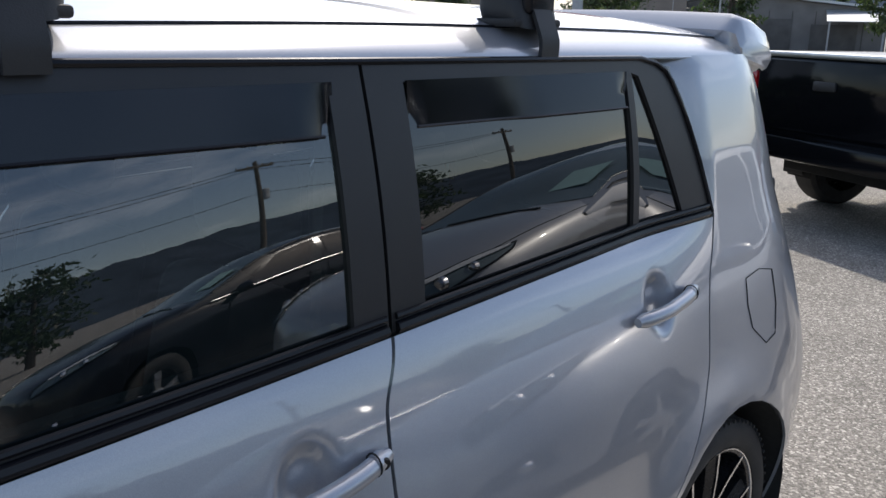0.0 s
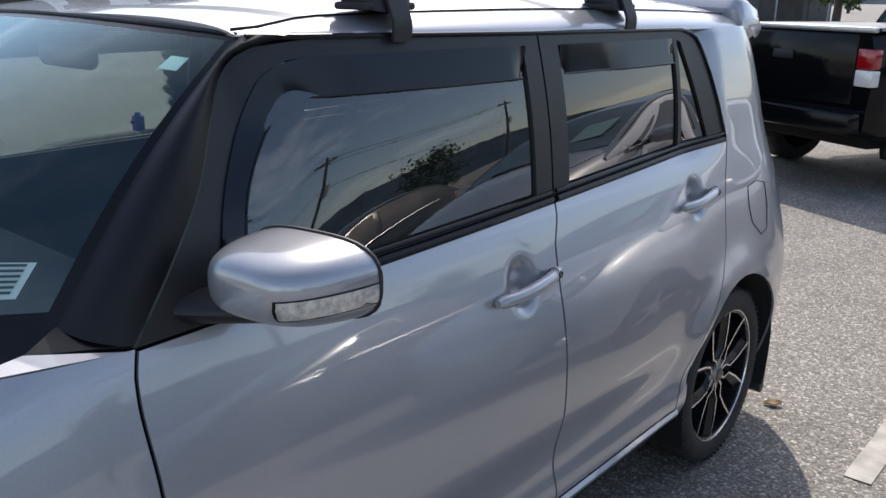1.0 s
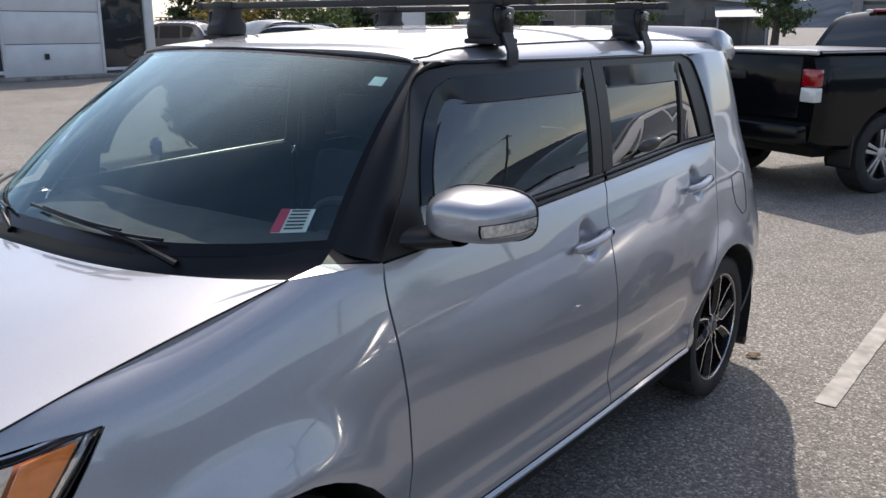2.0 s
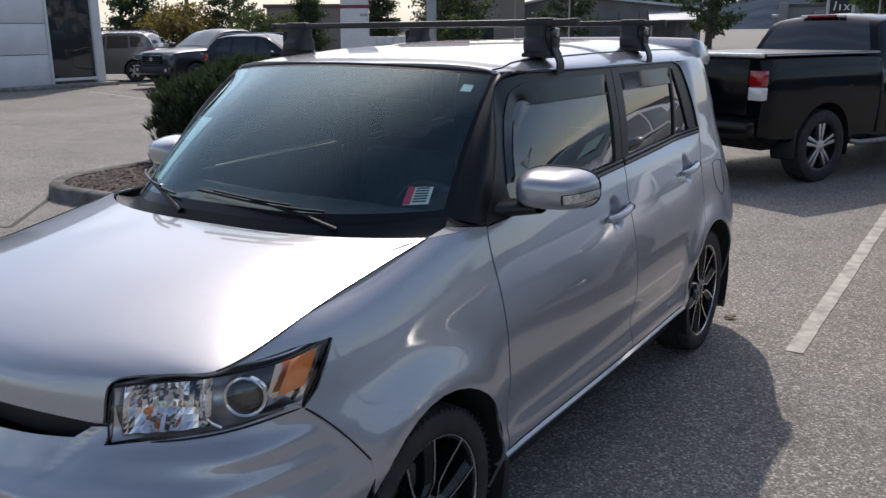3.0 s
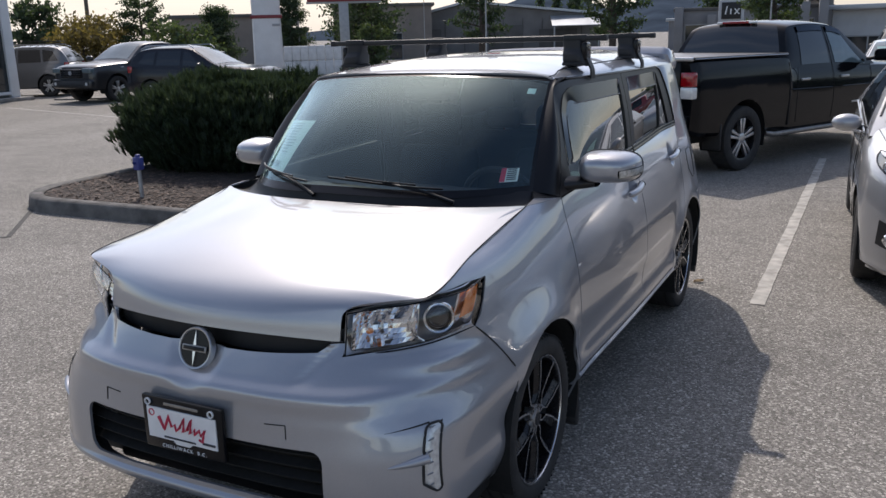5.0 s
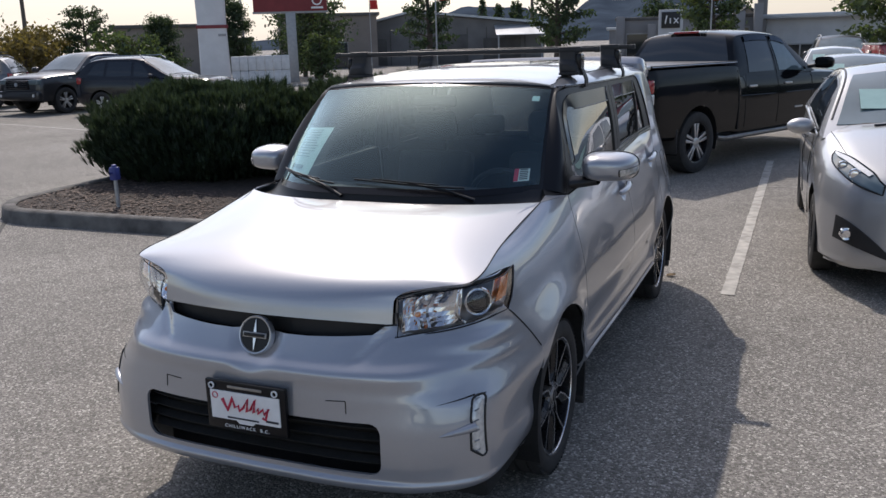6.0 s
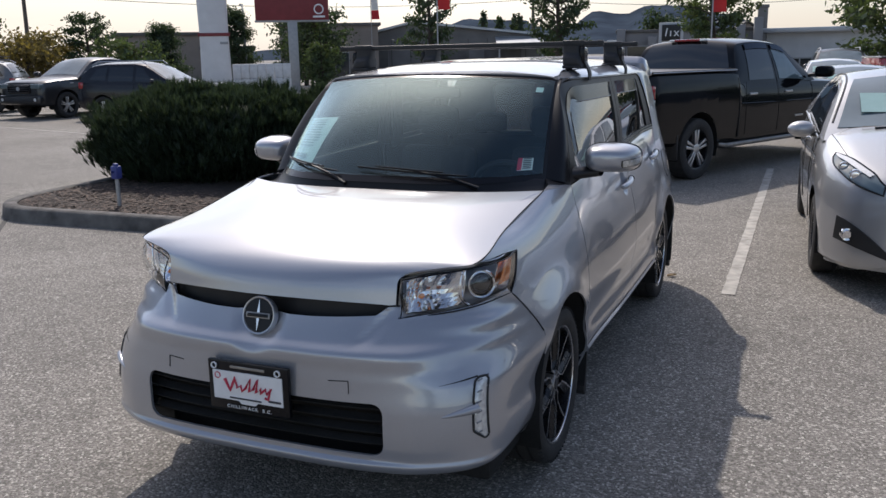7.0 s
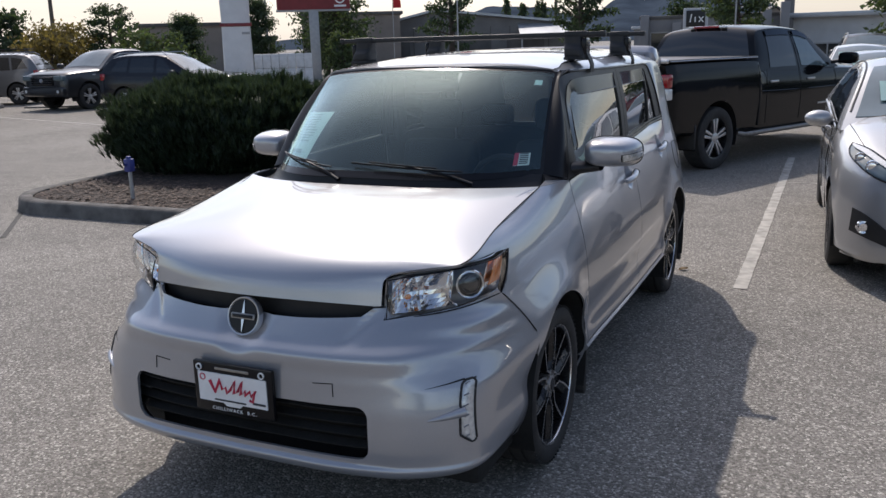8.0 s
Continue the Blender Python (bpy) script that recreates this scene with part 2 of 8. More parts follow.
NAVY_PAINT = paint_mat("blue_black_paint", (0.010, 0.011, 0.016), 0.0, 0.14, 0.0)
WHITE_PAINT = paint_mat("white_paint", (0.78, 0.78, 0.77), 0.0, 0.35)
RED_PAINT = paint_mat("red_paint", (0.28, 0.01, 0.012), 0.0, 0.35)
SATIN_BLACK = mat("satin_black_trim", (0.0115, 0.0115, 0.013), 0.46, 0, 0.15, 9, 0.0002, 900)
PLASTIC = mat("black_plastic", (0.016, 0.016, 0.017), 0.55, 0, 0.2, 12, 0.0004, 500)
GLOSS_BLACK = mat("gloss_black_plastic", (0.008, 0.008, 0.010), 0.2, 0, 0.1, 9, spec=0.25)
PILLAR_BLACK = mat("black_pillar_film", (0.0062, 0.0062, 0.0081), 0.38, 0, 0.12, 9, 0.0002, 900, spec=0.3)
RUBBER = mat("tyre_rubber", (0.020, 0.020, 0.021), 0.75, 0, 0.25, 14, 0.0006, 260, second=(0.034, 0.032, 0.030))
RIM_BLACK = mat("black_rim", (0.012, 0.012, 0.014), 0.28, 0.2, 0.15, 10)
MACHINED = mat("machined_aluminium", (0.72, 0.72, 0.73), 0.24, 1.0, 0.06, 30, 0.0, 400)
ALLOY = mat("alloy_wheel_silver", (0.55, 0.55, 0.56), 0.32, 0.9, 0.08, 20)
CHROME = mat("chrome", (0.75, 0.75, 0.77), 0.08, 1.0, 0.03, 20)
STEEL = mat("dull_steel", (0.30, 0.29, 0.28), 0.45, 0.9, 0.2, 25)
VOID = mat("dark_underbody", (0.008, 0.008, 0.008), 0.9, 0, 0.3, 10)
LINER = mat("grey_cabin_trim", (0.03, 0.03, 0.032), 0.8, 0, 0.12, 18)
SEAT = mat("dark_seat_fabric", (0.030, 0.030, 0.033), 0.9, 0, 0.2, 30)
HEADLINER = mat("grey_headliner", (0.06, 0.06, 0.058), 0.95, 0, 0.08, 20)
GLASS_WS = pane("windscreen_glass", (0.86, 0.95, 0.93), 0.072, sheen=(0.74, 0.96, 1.0), power=4.0)
GLASS_SIDE = pane("green_tinted_glass", (0.40, 0.47, 0.46), 0.125, 0.0, 0.008, (0.20, 0.36, 0.35))
GLASS_REAR = pane("privacy_glass", (0.06, 0.065, 0.068), 0.085, 0.0, 0.006)
GLASS_DARK = mat("dark_car_glass", (0.008, 0.009, 0.010), 0.02, 0, 0.1, 5, spec=0.9)
GLASS_BLUE = mat("hazy_car_glass", (0.10, 0.14, 0.155), 0.03, 0, 0.15, 4, spec=0.9)
CLEAR = pane("clear_lens", (0.95, 0.96, 0.96), 0.07)
SMOKE = pane("smoked_acrylic", (0.03, 0.031, 0.034), 0.05, 0.14, 0.03, (0.06, 0.065, 0.08), (0.62, 0.67, 0.76))
AMBER = mat("amber_lens", (0.85, 0.22, 0.03), 0.2, 0, 0.1, 40, coat=1.0)
RED_LENS = mat("red_lens", (0.32, 0.005, 0.010), 0.12, 0, 0.15, 30, coat=1.0)
SIGNAL_LENS = mat("ribbed_clear_lens", (0.52, 0.52, 0.50), 0.16, 0.35, 0.35, 90, coat=1.0)
PEARL = mat("grey_pearl_lens", (0.60, 0.60, 0.59), 0.2, 0.3, 0.2, 60, coat=1.0)
WHITE_LENS = mat("pearl_lens", (0.72, 0.72, 0.70), 0.18, 0.1, 0.12, 60, coat=1.0)
PAPER = mat("paper", (0.74, 0.78, 0.76), 0.8, 0, 0.05, 12)
# white sheet and its print (SOFT_INK) carry the windscreen's teal veil in their colour
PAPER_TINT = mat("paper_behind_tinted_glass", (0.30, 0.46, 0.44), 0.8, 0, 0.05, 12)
PAPER_GREEN = mat("pale_green_tag", (0.50, 0.70, 0.64), 0.7, 0, 0.05, 12)
SOFT_INK = mat("faded_ink", (0.10, 0.17, 0.17), 0.7, 0, 0.1, 40)
INK = mat("printed_ink", (0.03, 0.03, 0.04), 0.7, 0, 0.1, 40)
RED_INK = mat("red_ink", (0.52, 0.03, 0.07), 0.6, 0, 0.1, 40)
WHITE_PLASTIC = mat("white_plastic", (0.78, 0.78, 0.78), 0.4, 0, 0.05, 20)


# ---------------------------------------------------------------- building blocks
def curve(*pts):
    """A smooth curve through (t, value) pairs; the values are numbers or tuples."""
    ts = np.array([p[0] for p in pts], float)
    vs = np.array([p[1] for p in pts], float)
    flat = vs.ndim == 1
    if flat:
        vs = vs[:, None]
    d = np.diff(vs, axis=0) / np.diff(ts)[:, None]
    tan = np.zeros_like(vs)
    tan[0], tan[-1] = d[0], d[-1]
    h = np.diff(ts)
    for i in range(1, len(ts) - 1):
        for k in range(vs.shape[1]):
            a, b = d[i - 1, k], d[i, k]
            if a * b > 0:
                w1, w2 = 2 * h[i] + h[i - 1], h[i] + 2 * h[i - 1]
                tan[i, k] = (w1 + w2) / (w1 / a + w2 / b)

    def f(t):
        t = min(max(t, ts[0]), ts[-1])
        i = min(int(np.searchsorted(ts, t, side="right")) - 1, len(ts) - 2)
        hh = ts[i + 1] - ts[i]
        s = (t - ts[i]) / hh
        v = ((2 * s ** 3 - 3 * s ** 2 + 1) * vs[i] + (s ** 3 - 2 * s ** 2 + s) * hh * tan[i]
             + (3 * s ** 2 - 2 * s ** 3) * vs[i + 1] + (s ** 3 - s ** 2) * hh * tan[i + 1])
        return float(v[0]) if flat else v
    return f


def soft(f, lo, hi, width, n=240):
    """The same curve with its bends eased over a width."""
    pad = 3 * width
    ts = np.linspace(lo - pad, hi + pad, n)
    d = ts[1] - ts[0]
    m = int(math.ceil(pad / d))
    kern = np.exp(-0.5 * (np.arange(-m, m + 1) * d / width) ** 2)
    kern /= kern.sum()
    e = 1e-3
    s0, s1 = (f(lo + e) - f(lo)) / e, (f(hi) - f(hi - e)) / e
    vals = np.array([f(t) if lo <= t <= hi else (f(lo) + s0 * (t - lo) if t < lo else f(hi) + s1 * (t - hi)) for t in ts])
    out = np.convolve(np.pad(vals, m, mode="edge"), kern, mode="valid")
    return lambda t: float(np.interp(t, ts, out))


def step(a, b, x):
    s = min(max((x - a) / (b - a), 0.0), 1.0)
    return s * s * (3 - 2 * s)


def lerp(a, b, s):
    return a + (b - a) * s


def sheet(fn, us, vs, bm=None):
    """A mesh over the surface fn(u, v) -> (x, y, z)."""
    bm = bm or bmesh.new()
    if isinstance(us, int):
        us = [i / us for i in range(us + 1)]
    if isinstance(vs, int):
        vs = [i / vs for i in range(vs + 1)]
    rows = [[bm.verts.new(fn(u, v)) for u in us] for v in vs]
    for a, b in zip(rows, rows[1:]):
        for i in range(len(us) - 1):
            try:
                bm.faces.new((a[i], a[i + 1], b[i + 1], b[i]))
            except ValueError:
                pass
    return bm


def outward(bm, ref):
    """Turns all faces of an open sheet away from the point ref."""
    bm.normal_update()
    ref = Vector(ref)
    if sum((f.calc_center_median() - ref).dot(f.normal) * f.calc_area() for f in bm.faces) < 0:
        bmesh.ops.reverse_faces(bm, faces=bm.faces[:])
    bm.normal_update()
    return bm


def thicken(bm, d):
    """Gives an open sheet the thickness d, behind its faces."""
    bmesh.ops.remove_doubles(bm, verts=bm.verts[:], dist=1e-5)
    bm.normal_update()
    faces, edges = bm.faces[:], [e for e in bm.edges if len(e.link_faces) == 1]
    twin = {v: bm.verts.new(v.co - v.normal * d) for v in bm.verts[:]}
    for e in edges:
        f = e.link_faces[0]
        a, b = e.verts
        lp = [lo for lo in f.loops if lo.edge == e][0]
        if lp.vert != a:
            a, b = b, a
        try:
            bm.faces.new((b, a, twin[a], twin[b]))
        except ValueError:
            pass
    for f in faces:
        try:
            bm.faces.new([twin[v] for v in reversed(f.verts)])
        except ValueError:
            pass
    bm.normal_update()
    return bm


def cut(bm, poly, axes, inside=True, where=None):
    """Cuts a convex polygon through a sheet, seen along the third axis, and removes what lies inside it (or outside)."""
    i, j = axes
    cx, cy = sum(p[0] for p in poly) / len(poly), sum(p[1] for p in poly) / len(poly)
    xs, ys = [p[0] for p in poly], [p[1] for p in poly]
    lo, hi = (min(xs) - 0.02, min(ys) - 0.02), (max(xs) + 0.02, max(ys) + 0.02)

    def near(f):
        if where and not where(f.calc_center_median()):
            return False
        a = [v.co[i] for v in f.verts]
        b = [v.co[j] for v in f.verts]
        return max(a) > lo[0] and min(a) < hi[0] and max(b) > lo[1] and min(b) < hi[1]
    planes = []
    for p, q in zip(poly, poly[1:] + poly[:1]):
        n = Vector((0, 0, 0))
        n[i], n[j] = q[1] - p[1], -(q[0] - p[0])
        c = Vector((0, 0, 0))
        c[i], c[j] = p
        if n[i] * (cx - p[0]) + n[j] * (cy - p[1]) > 0:
            n = -n
        planes.append((c, n.normalized()))
    for c, n in planes:
        fs = [f for f in bm.faces if near(f)]
        geom = list({v for f in fs for v in f.verts}) + list({e for f in fs for e in f.edges}) + fs
        bmesh.ops.bisect_plane(bm, geom=geom, dist=1e-5, plane_co=c, plane_no=n)

    def within(f):
        m = f.calc_center_median()
        if where and not where(m):
            return False
        return all((m - c).dot(n) < 1e-6 for c, n in planes)
    gone = [f for f in bm.faces if within(f) == inside]
    bmesh.ops.delete(bm, geom=gone, context="FACES")
    return bm


def disc_poly(y, z, r, n=28, squash=1.0):
    return [(y + r * math.cos(2 * math.pi * k / n), z + squash * r * math.sin(2 * math.pi * k / n)) for k in range(n)]


def round_poly(x0, y0, x1, y1, r, n=4):
    out = []
    for cx, cy, a in ((x1 - r, y1 - r, 0), (x0 + r, y1 - r, 90), (x0 + r, y0 + r, 180), (x1 - r, y0 + r, 270)):
        for k in range(n + 1):
            t = radians(a + 90 * k / n)
            out.append((cx + r * math.cos(t), cy + r * math.sin(t)))
    return out


def box(x0, y0, z0, x1, y1, z1, bevel=0.0, bm=None, seg=2):
    b = bmesh.new()
    r = bmesh.ops.create_cube(b, size=1)
    for v in b.verts:
        v.co = Vector((lerp(x0, x1, v.co.x + 0.5), lerp(y0, y1, v.co.y + 0.5), lerp(z0, z1, v.co.z + 0.5)))
    if bevel:
        bmesh.ops.bevel(b, geom=b.edges[:], offset=bevel, segments=seg, affect="EDGES", profile=0.5)
    return join(bm, b)


def join(bm, b):
    if bm is None:
        return b
    me = bpy.data.meshes.new("tmp")
    b.to_mesh(me)
    b.free()
    bm.from_mesh(me)
    bpy.data.meshes.remove(me)
    return bm


def tube(path, radius, seg=10, bm=None, closed=False, caps=True):
    """A round bar along a list of places; the radius is one number or one for each place."""
    bm = bm or bmesh.new()
    pts = [Vector(p) for p in path]
    rad = radius if isinstance(radius, (list, tuple)) else [radius] * len(pts)
    rings = []
    for k, p in enumerate(pts):
        a = pts[k - 1] if (k or closed) else p
        b = pts[(k + 1) % len(pts)] if (k < len(pts) - 1 or closed) else p
        d = (b - a).normalized()
        up = Vector((0, 0, 1)) if abs(d.z) < 0.9 else Vector((0, 1, 0))
        s = d.cross(up).normalized()
        t = s.cross(d).normalized()
        rings.append([bm.verts.new(p + rad[k] * (math.cos(2 * math.pi * i / seg) * s + math.sin(2 * math.pi * i / seg) * t)) for i in range(seg)])
    n = len(rings)
    for k in range(n if closed else n - 1):
        a, b = rings[k], rings[(k + 1) % n]
        for i in range(seg):
            bm.faces.new((a[i], a[(i + 1) % seg], b[(i + 1) % seg], b[i]))
    if caps and not closed:
        bm.faces.new(list(reversed(rings[0])))
        bm.faces.new(rings[-1])
    return bm


def lathe(profile, seg=40, axis="x", bm=None, centre=(0, 0, 0)):
    """Turns a profile of (radius, along) pairs round the axis."""
    bm = bm or bmesh.new()
    rings = []
    for r, h in profile:
        ring = []
        for k in range(seg):
            a = 2 * math.pi * k / seg
            c, s = r * math.cos(a), r * math.sin(a)
            p = {"x": (h, c, s), "y": (c, h, s), "z": (c, s, h)}[axis]
            ring.append(bm.verts.new(Vector(p) + Vector(centre)))
        rings.append(ring)
    for a, b in zip(rings, rings[1:]):
        for k in range(seg):
            bm.faces.new((a[k], a[(k + 1) % seg], b[(k + 1) % seg], b[k]))
    bmesh.ops.remove_doubles(bm, verts=bm.verts[:], dist=1e-6)
    return bm


def prism(poly, h0, h1, axis="z", bm=None, bevel=0.0):
    """A flat outline given a thickness along the axis."""
    b = bmesh.new()

    def place(p, h):
        return {"x": (h, p[0], p[1]), "y": (p[0], h, p[1]), "z": (p[0], p[1], h)}[axis]
    lo = [b.verts.new(place(p, h0)) for p in poly]
    hi = [b.verts.new(place(p, h1)) for p in poly]
    n = len(poly)
    b.faces.new(lo)
    b.faces.new(hi)
    for k in range(n):
        b.faces.new((lo[k], lo[(k + 1) % n], hi[(k + 1) % n], hi[k]))
    bmesh.ops.recalc_face_normals(b, faces=b.faces[:])
    if bevel:
        top = [e for e in b.edges if len(e.link_faces) == 2 and e.calc_face_angle(0) > 0.6]
        bmesh.ops.bevel(b, geom=top, offset=bevel, segments=2, affect="EDGES", profile=0.5)
    return join(bm, b)


def mirror(bm):
    """The same mesh on the other side of the plane x = 0."""
    b = bm.copy()
    for v in b.verts:
        v.co.x = -v.co.x
    bmesh.ops.reverse_faces(b, faces=b.faces[:])
    return b


def move(bm, m):
    bmesh.ops.transform(bm, matrix=m, verts=bm.verts[:])
    return bm


def finish(bm, name, material, smooth=True, angle=35):
    me = bpy.data.meshes.new(name)
    bm.to_mesh(me)
    bm.free()
    for k in (material if isinstance(material, (list, tuple)) else [material]):
        me.materials.append(k)
    if smooth:
        me.polygons.foreach_set("use_smooth", [True] * len(me.polygons))
        me.set_sharp_from_angle(angle=radians(angle))
    return me


def part(name, bm, material, parent, label="", smooth=True, angle=35):
    ob = new(name, finish(bm, name, material, smooth, angle))
    ob.parent = parent
    if label:
        ob["label"] = label
    return ob


def thing(name, label, category, m=None, group="", kind=""):
    ob = new(name)
    ob.empty_display_size = 0.2
    if m is not None:
        ob.matrix_world = m
    return tagged(ob, label, category, group, kind)


def solid(name, bm, material, label, category, group="", kind="", smooth=True, angle=35, m=None):
    ob = new(name, finish(bm, name, material, smooth, angle))
    if m is not None:
        ob.matrix_world = m
    return tagged(ob, label, category, group, kind)


# ---------------------------------------------------------------- ground
def ground_sheet():
    ticks = [-3000, -1200, -500, -200, -90, -45, -20, -8, 0, 8, 20, 45, 90, 200, 500, 1200, 3000]
    bm = bmesh.new()
    rows = [[bm.verts.new((x, y, 0)) for x in ticks] for y in ticks]
    for a, b in zip(rows, rows[1:]):
        for k in range(len(ticks) - 1):
            bm.faces.new((a[k], a[k + 1], b[k + 1], b[k]))
    return bm


solid("ground", ground_sheet(), ASPHALT, "grey worn asphalt of the car park", "ground", kind="structure")


# ---------------------------------------------------------------- the boxy silver car
IN = (0.0, 0.1, 0.9)
ARCH_F, ARCH_R = (-1.295, 0.345, 0.368), (1.285, 0.345, 0.372)

W_SIDE = curve((-2.15, 0.52), (-2.05, 0.61), (-1.95, 0.70), (-1.88, 0.755), (-1.8, 0.793), (-1.72, 0.820), (-1.6, 0.852), (-1.3, 0.862), (-0.9, 0.862), (0, 0.872),
               (0.9, 0.868), (1.3, 0.864), (1.6, 0.862), (1.8, 0.842), (1.92, 0.79), (2.0, 0.70))
INSET = curve((0.20, 0.06), (0.28, 0.03), (0.34, 0.006), (0.385, 0.0), (0.41, 0.004), (0.465, 0.021), (0.50, 0.020), (0.62, 0.0), (0.75, 0.006),
              (0.85, 0.022), (0.95, 0.047), (1.03, 0.070), (1.10, 0.094), (1.14, 0.115), (1.17, 0.145), (1.19, 0.19), (1.21, 0.26))
INSET_Q = curve((0.20, 0.06), (0.28, 0.03), (0.36, 0.012), (0.50, 0.004), (0.62, 0.0), (0.75, 0.012), (0.85, 0.03), (0.95, 0.050), (1.03, 0.070),
                (1.10, 0.088), (1.17, 0.108), (1.3, 0.132), (1.45, 0.165), (1.5, 0.18), (1.54, 0.20))
LIFT = curve((-2.1, 0.10), (-1.88, 0.125), (-1.72, 0.15), (-1.5, 0.14), (-1.13, 0.06), (-0.88, 0.0), (0.0, 0.0))
REAR_Y = curve((0.22, 1.88), (0.45, 1.98), (0.65, 1.98), (0.9, 1.94), (1.17, 1.87), (1.4, 1.79), (1.54, 1.72))
BELT = curve((-0.90, 1.095), (0.27, 1.131), (1.31, 1.166))
FENDER_TOP = curve((-2.0, 0.955), (-1.88, 0.974), (-1.5, 1.045), (-1.131, 1.105), (-0.86, 1.097))
SEAM_F = curve((0.2, -0.905), (0.55, -0.897), (0.9, -0.894), (1.0, -0.897), (1.05, -0.893), (1.10, -0.877))
SEAM_B = curve((0.2, 0.165), (0.5, 0.18), (0.73, 0.195), (0.95, 0.205), (1.03, 0.215), (1.10, 0.25), (1.14, 0.266))
SEAM_R = curve((0.2, 0.80), (0.364, 0.845), (0.545, 0.945), (0.68, 1.06), (0.77, 1.135), (0.85, 1.19), (0.95, 1.215), (1.03, 1.24), (1.10, 1.275), (1.166, 1.304))
FRAME_R = curve((1.166, 1.304), (1.35, 1.23), (1.47, 1.175), (1.51, 1.14), (1.535, 1.05))
GUTTER_X = curve((-0.60, 0.60), (-0.56, 0.615), (-0.3, 0.655), (0.27, 0.679), (1.07, 0.672), (1.75, 0.645))
GUTTER_Z = curve((-0.60, 1.546), (0.27, 1.538), (1.07, 1.532), (1.75, 1.525))
FRAME_F = curve((1.09, -0.885), (1.20, -0.79), (1.31, -0.705), (1.42, -0.645), (1.49, -0.60), (1.52, -0.56), (1.535, -0.50), (1.543, -0.40))


W_SIDE = soft(W_SIDE, -2.15, 2.0, 0.05)
INSET = soft(INSET, 0.20, 1.21, 0.016)
INSET_Q = soft(INSET_Q, 0.20, 1.54, 0.03)
LIFT = soft(LIFT, -2.1, 0.0, 0.10)
REAR_Y = soft(REAR_Y, 0.22, 1.54, 0.04)
HANDLES = ((0.065, 0.975), (1.012, 1.022))


def skin(y, z):
    """Half width of the body's side."""
    back = step(1.3, 1.85, y)
    yy = y + (1.985 - REAR_Y(z)) * back
    lifted = z + LIFT(y) * step(0.56, 0.85, z)
    q = step(0.95, 1.32, y)
    x = W_SIDE(yy) - lerp(INSET(lifted), INSET_Q(z), q)
    for (cy, cz, r), k in ((ARCH_F, 0.022), (ARCH_R, 0.026)):
        d = math.hypot(y - cy, (z - cz)) - r
        if d > -0.12:
            x += k * math.exp(-(max(d, 0.0) / 0.085) ** 2) * step(0.30, 0.56, z)
    for cy, cz in HANDLES:
        d = math.hypot((y - cy + 0.005) / 0.056, (z - cz) / 0.066)
        if d < 1.6:
            x -= 0.026 * (1 - step(0.45, 1.08, d))
    return x


def flank(y, z):
    """Half width of the windows' side, from the belt up to the gutter."""
    zb, zg = BELT(y), GUTTER_Z(y)
    s = (z - zb) / (zg - zb)
    yb = min(max(y, -0.88), 1.31)
    return lerp(skin(yb, zb) - 0.006, GUTTER_X(y) + 0.004, s) + 0.012 * math.sin(math.pi * min(max(s, 0), 1))


def pick_rows(lo, hi, n):
    return [lo + (hi - lo) * k / n for k in range(n + 1)]


xb = thing("compact_car", "boxy silver five-door compact car with black pillars, parked on asphalt", "car")


def both(name, bm, material, parent, label="", **kw):
    r = part(name, mirror(bm), material, parent, label, **kw)
    return part(name, bm, material, parent, label, **kw), r


def side_panel(ya, yb, zlo, zhi, nu, nv, grow=0.0):
    """A panel between two seams, which follow the height, and between a lower and an upper edge, which follow the length."""
    def fn(u, v):
        z0 = lerp(zlo(0) if callable(zlo) else zlo, 1.0, 0)
        y = lerp(ya(1.0), yb(1.0), u)
        z = lerp(z0, zhi(y), v)
        y = lerp(ya(z), yb(z), u)
        z = lerp(z0, zhi(y), v)
        return (skin(y, z) + grow, y, z)
    return sheet(fn, nu, nv)


GAP = 0.0035

# front wings
wing = sheet(lambda u, v: (lambda y, z: (skin(y, z), y, z))(
    lerp(-2.0, SEAM_F(lerp(0.24, 1.097, v)) - GAP, u), lerp(0.24, FENDER_TOP(lerp(-2.0, -0.88, u)), v)), 56, 44)
cut(wing, disc_poly(*ARCH_F, 36), (1, 2))
cut(wing, [(-1.66, 0.1), (-0.95, 0.1), (-0.95, 0.345), (-1.66, 0.345)], (1, 2))
cut(wing, [(-2.3, 0.829), (-1.728, 0.829), (-1.68, 0.862), (-1.603, 0.959), (-1.70, 0.968), (-1.885, 0.972), (-2.3, 0.972)], (1, 2))
cut(wing, [(-2.4, 0.1), (-1.58, 0.1), (-1.60, 0.654), (-1.722, 0.831), (-2.4, 0.831)], (1, 2))
cut(wing, [(-2.4, 0.93), (-1.884, 0.93), (-1.884, 1.2), (-2.4, 1.2)], (1, 2))
thicken(outward(wing, IN), 0.008)
both("front_wing", wing, SILVER, xb)

# doors
front_door = side_panel(lambda z: SEAM_F(z) + GAP, lambda z: SEAM_B(z) - GAP, 0.375, lambda y: BELT(y) - 0.002, 96, 80)
thicken(outward(front_door, IN), 0.008)
fd, fd_r = both("front_door", front_door, SILVER, xb)
rear_door = side_panel(lambda z: SEAM_B(z) + GAP, lambda z: SEAM_R(z) - GAP, 0.375, lambda y: BELT(y) - 0.002, 96, 80)
thicken(outward(rear_door, IN), 0.008)
rd_, rd_r = both("rear_door", rear_door, SILVER, xb)

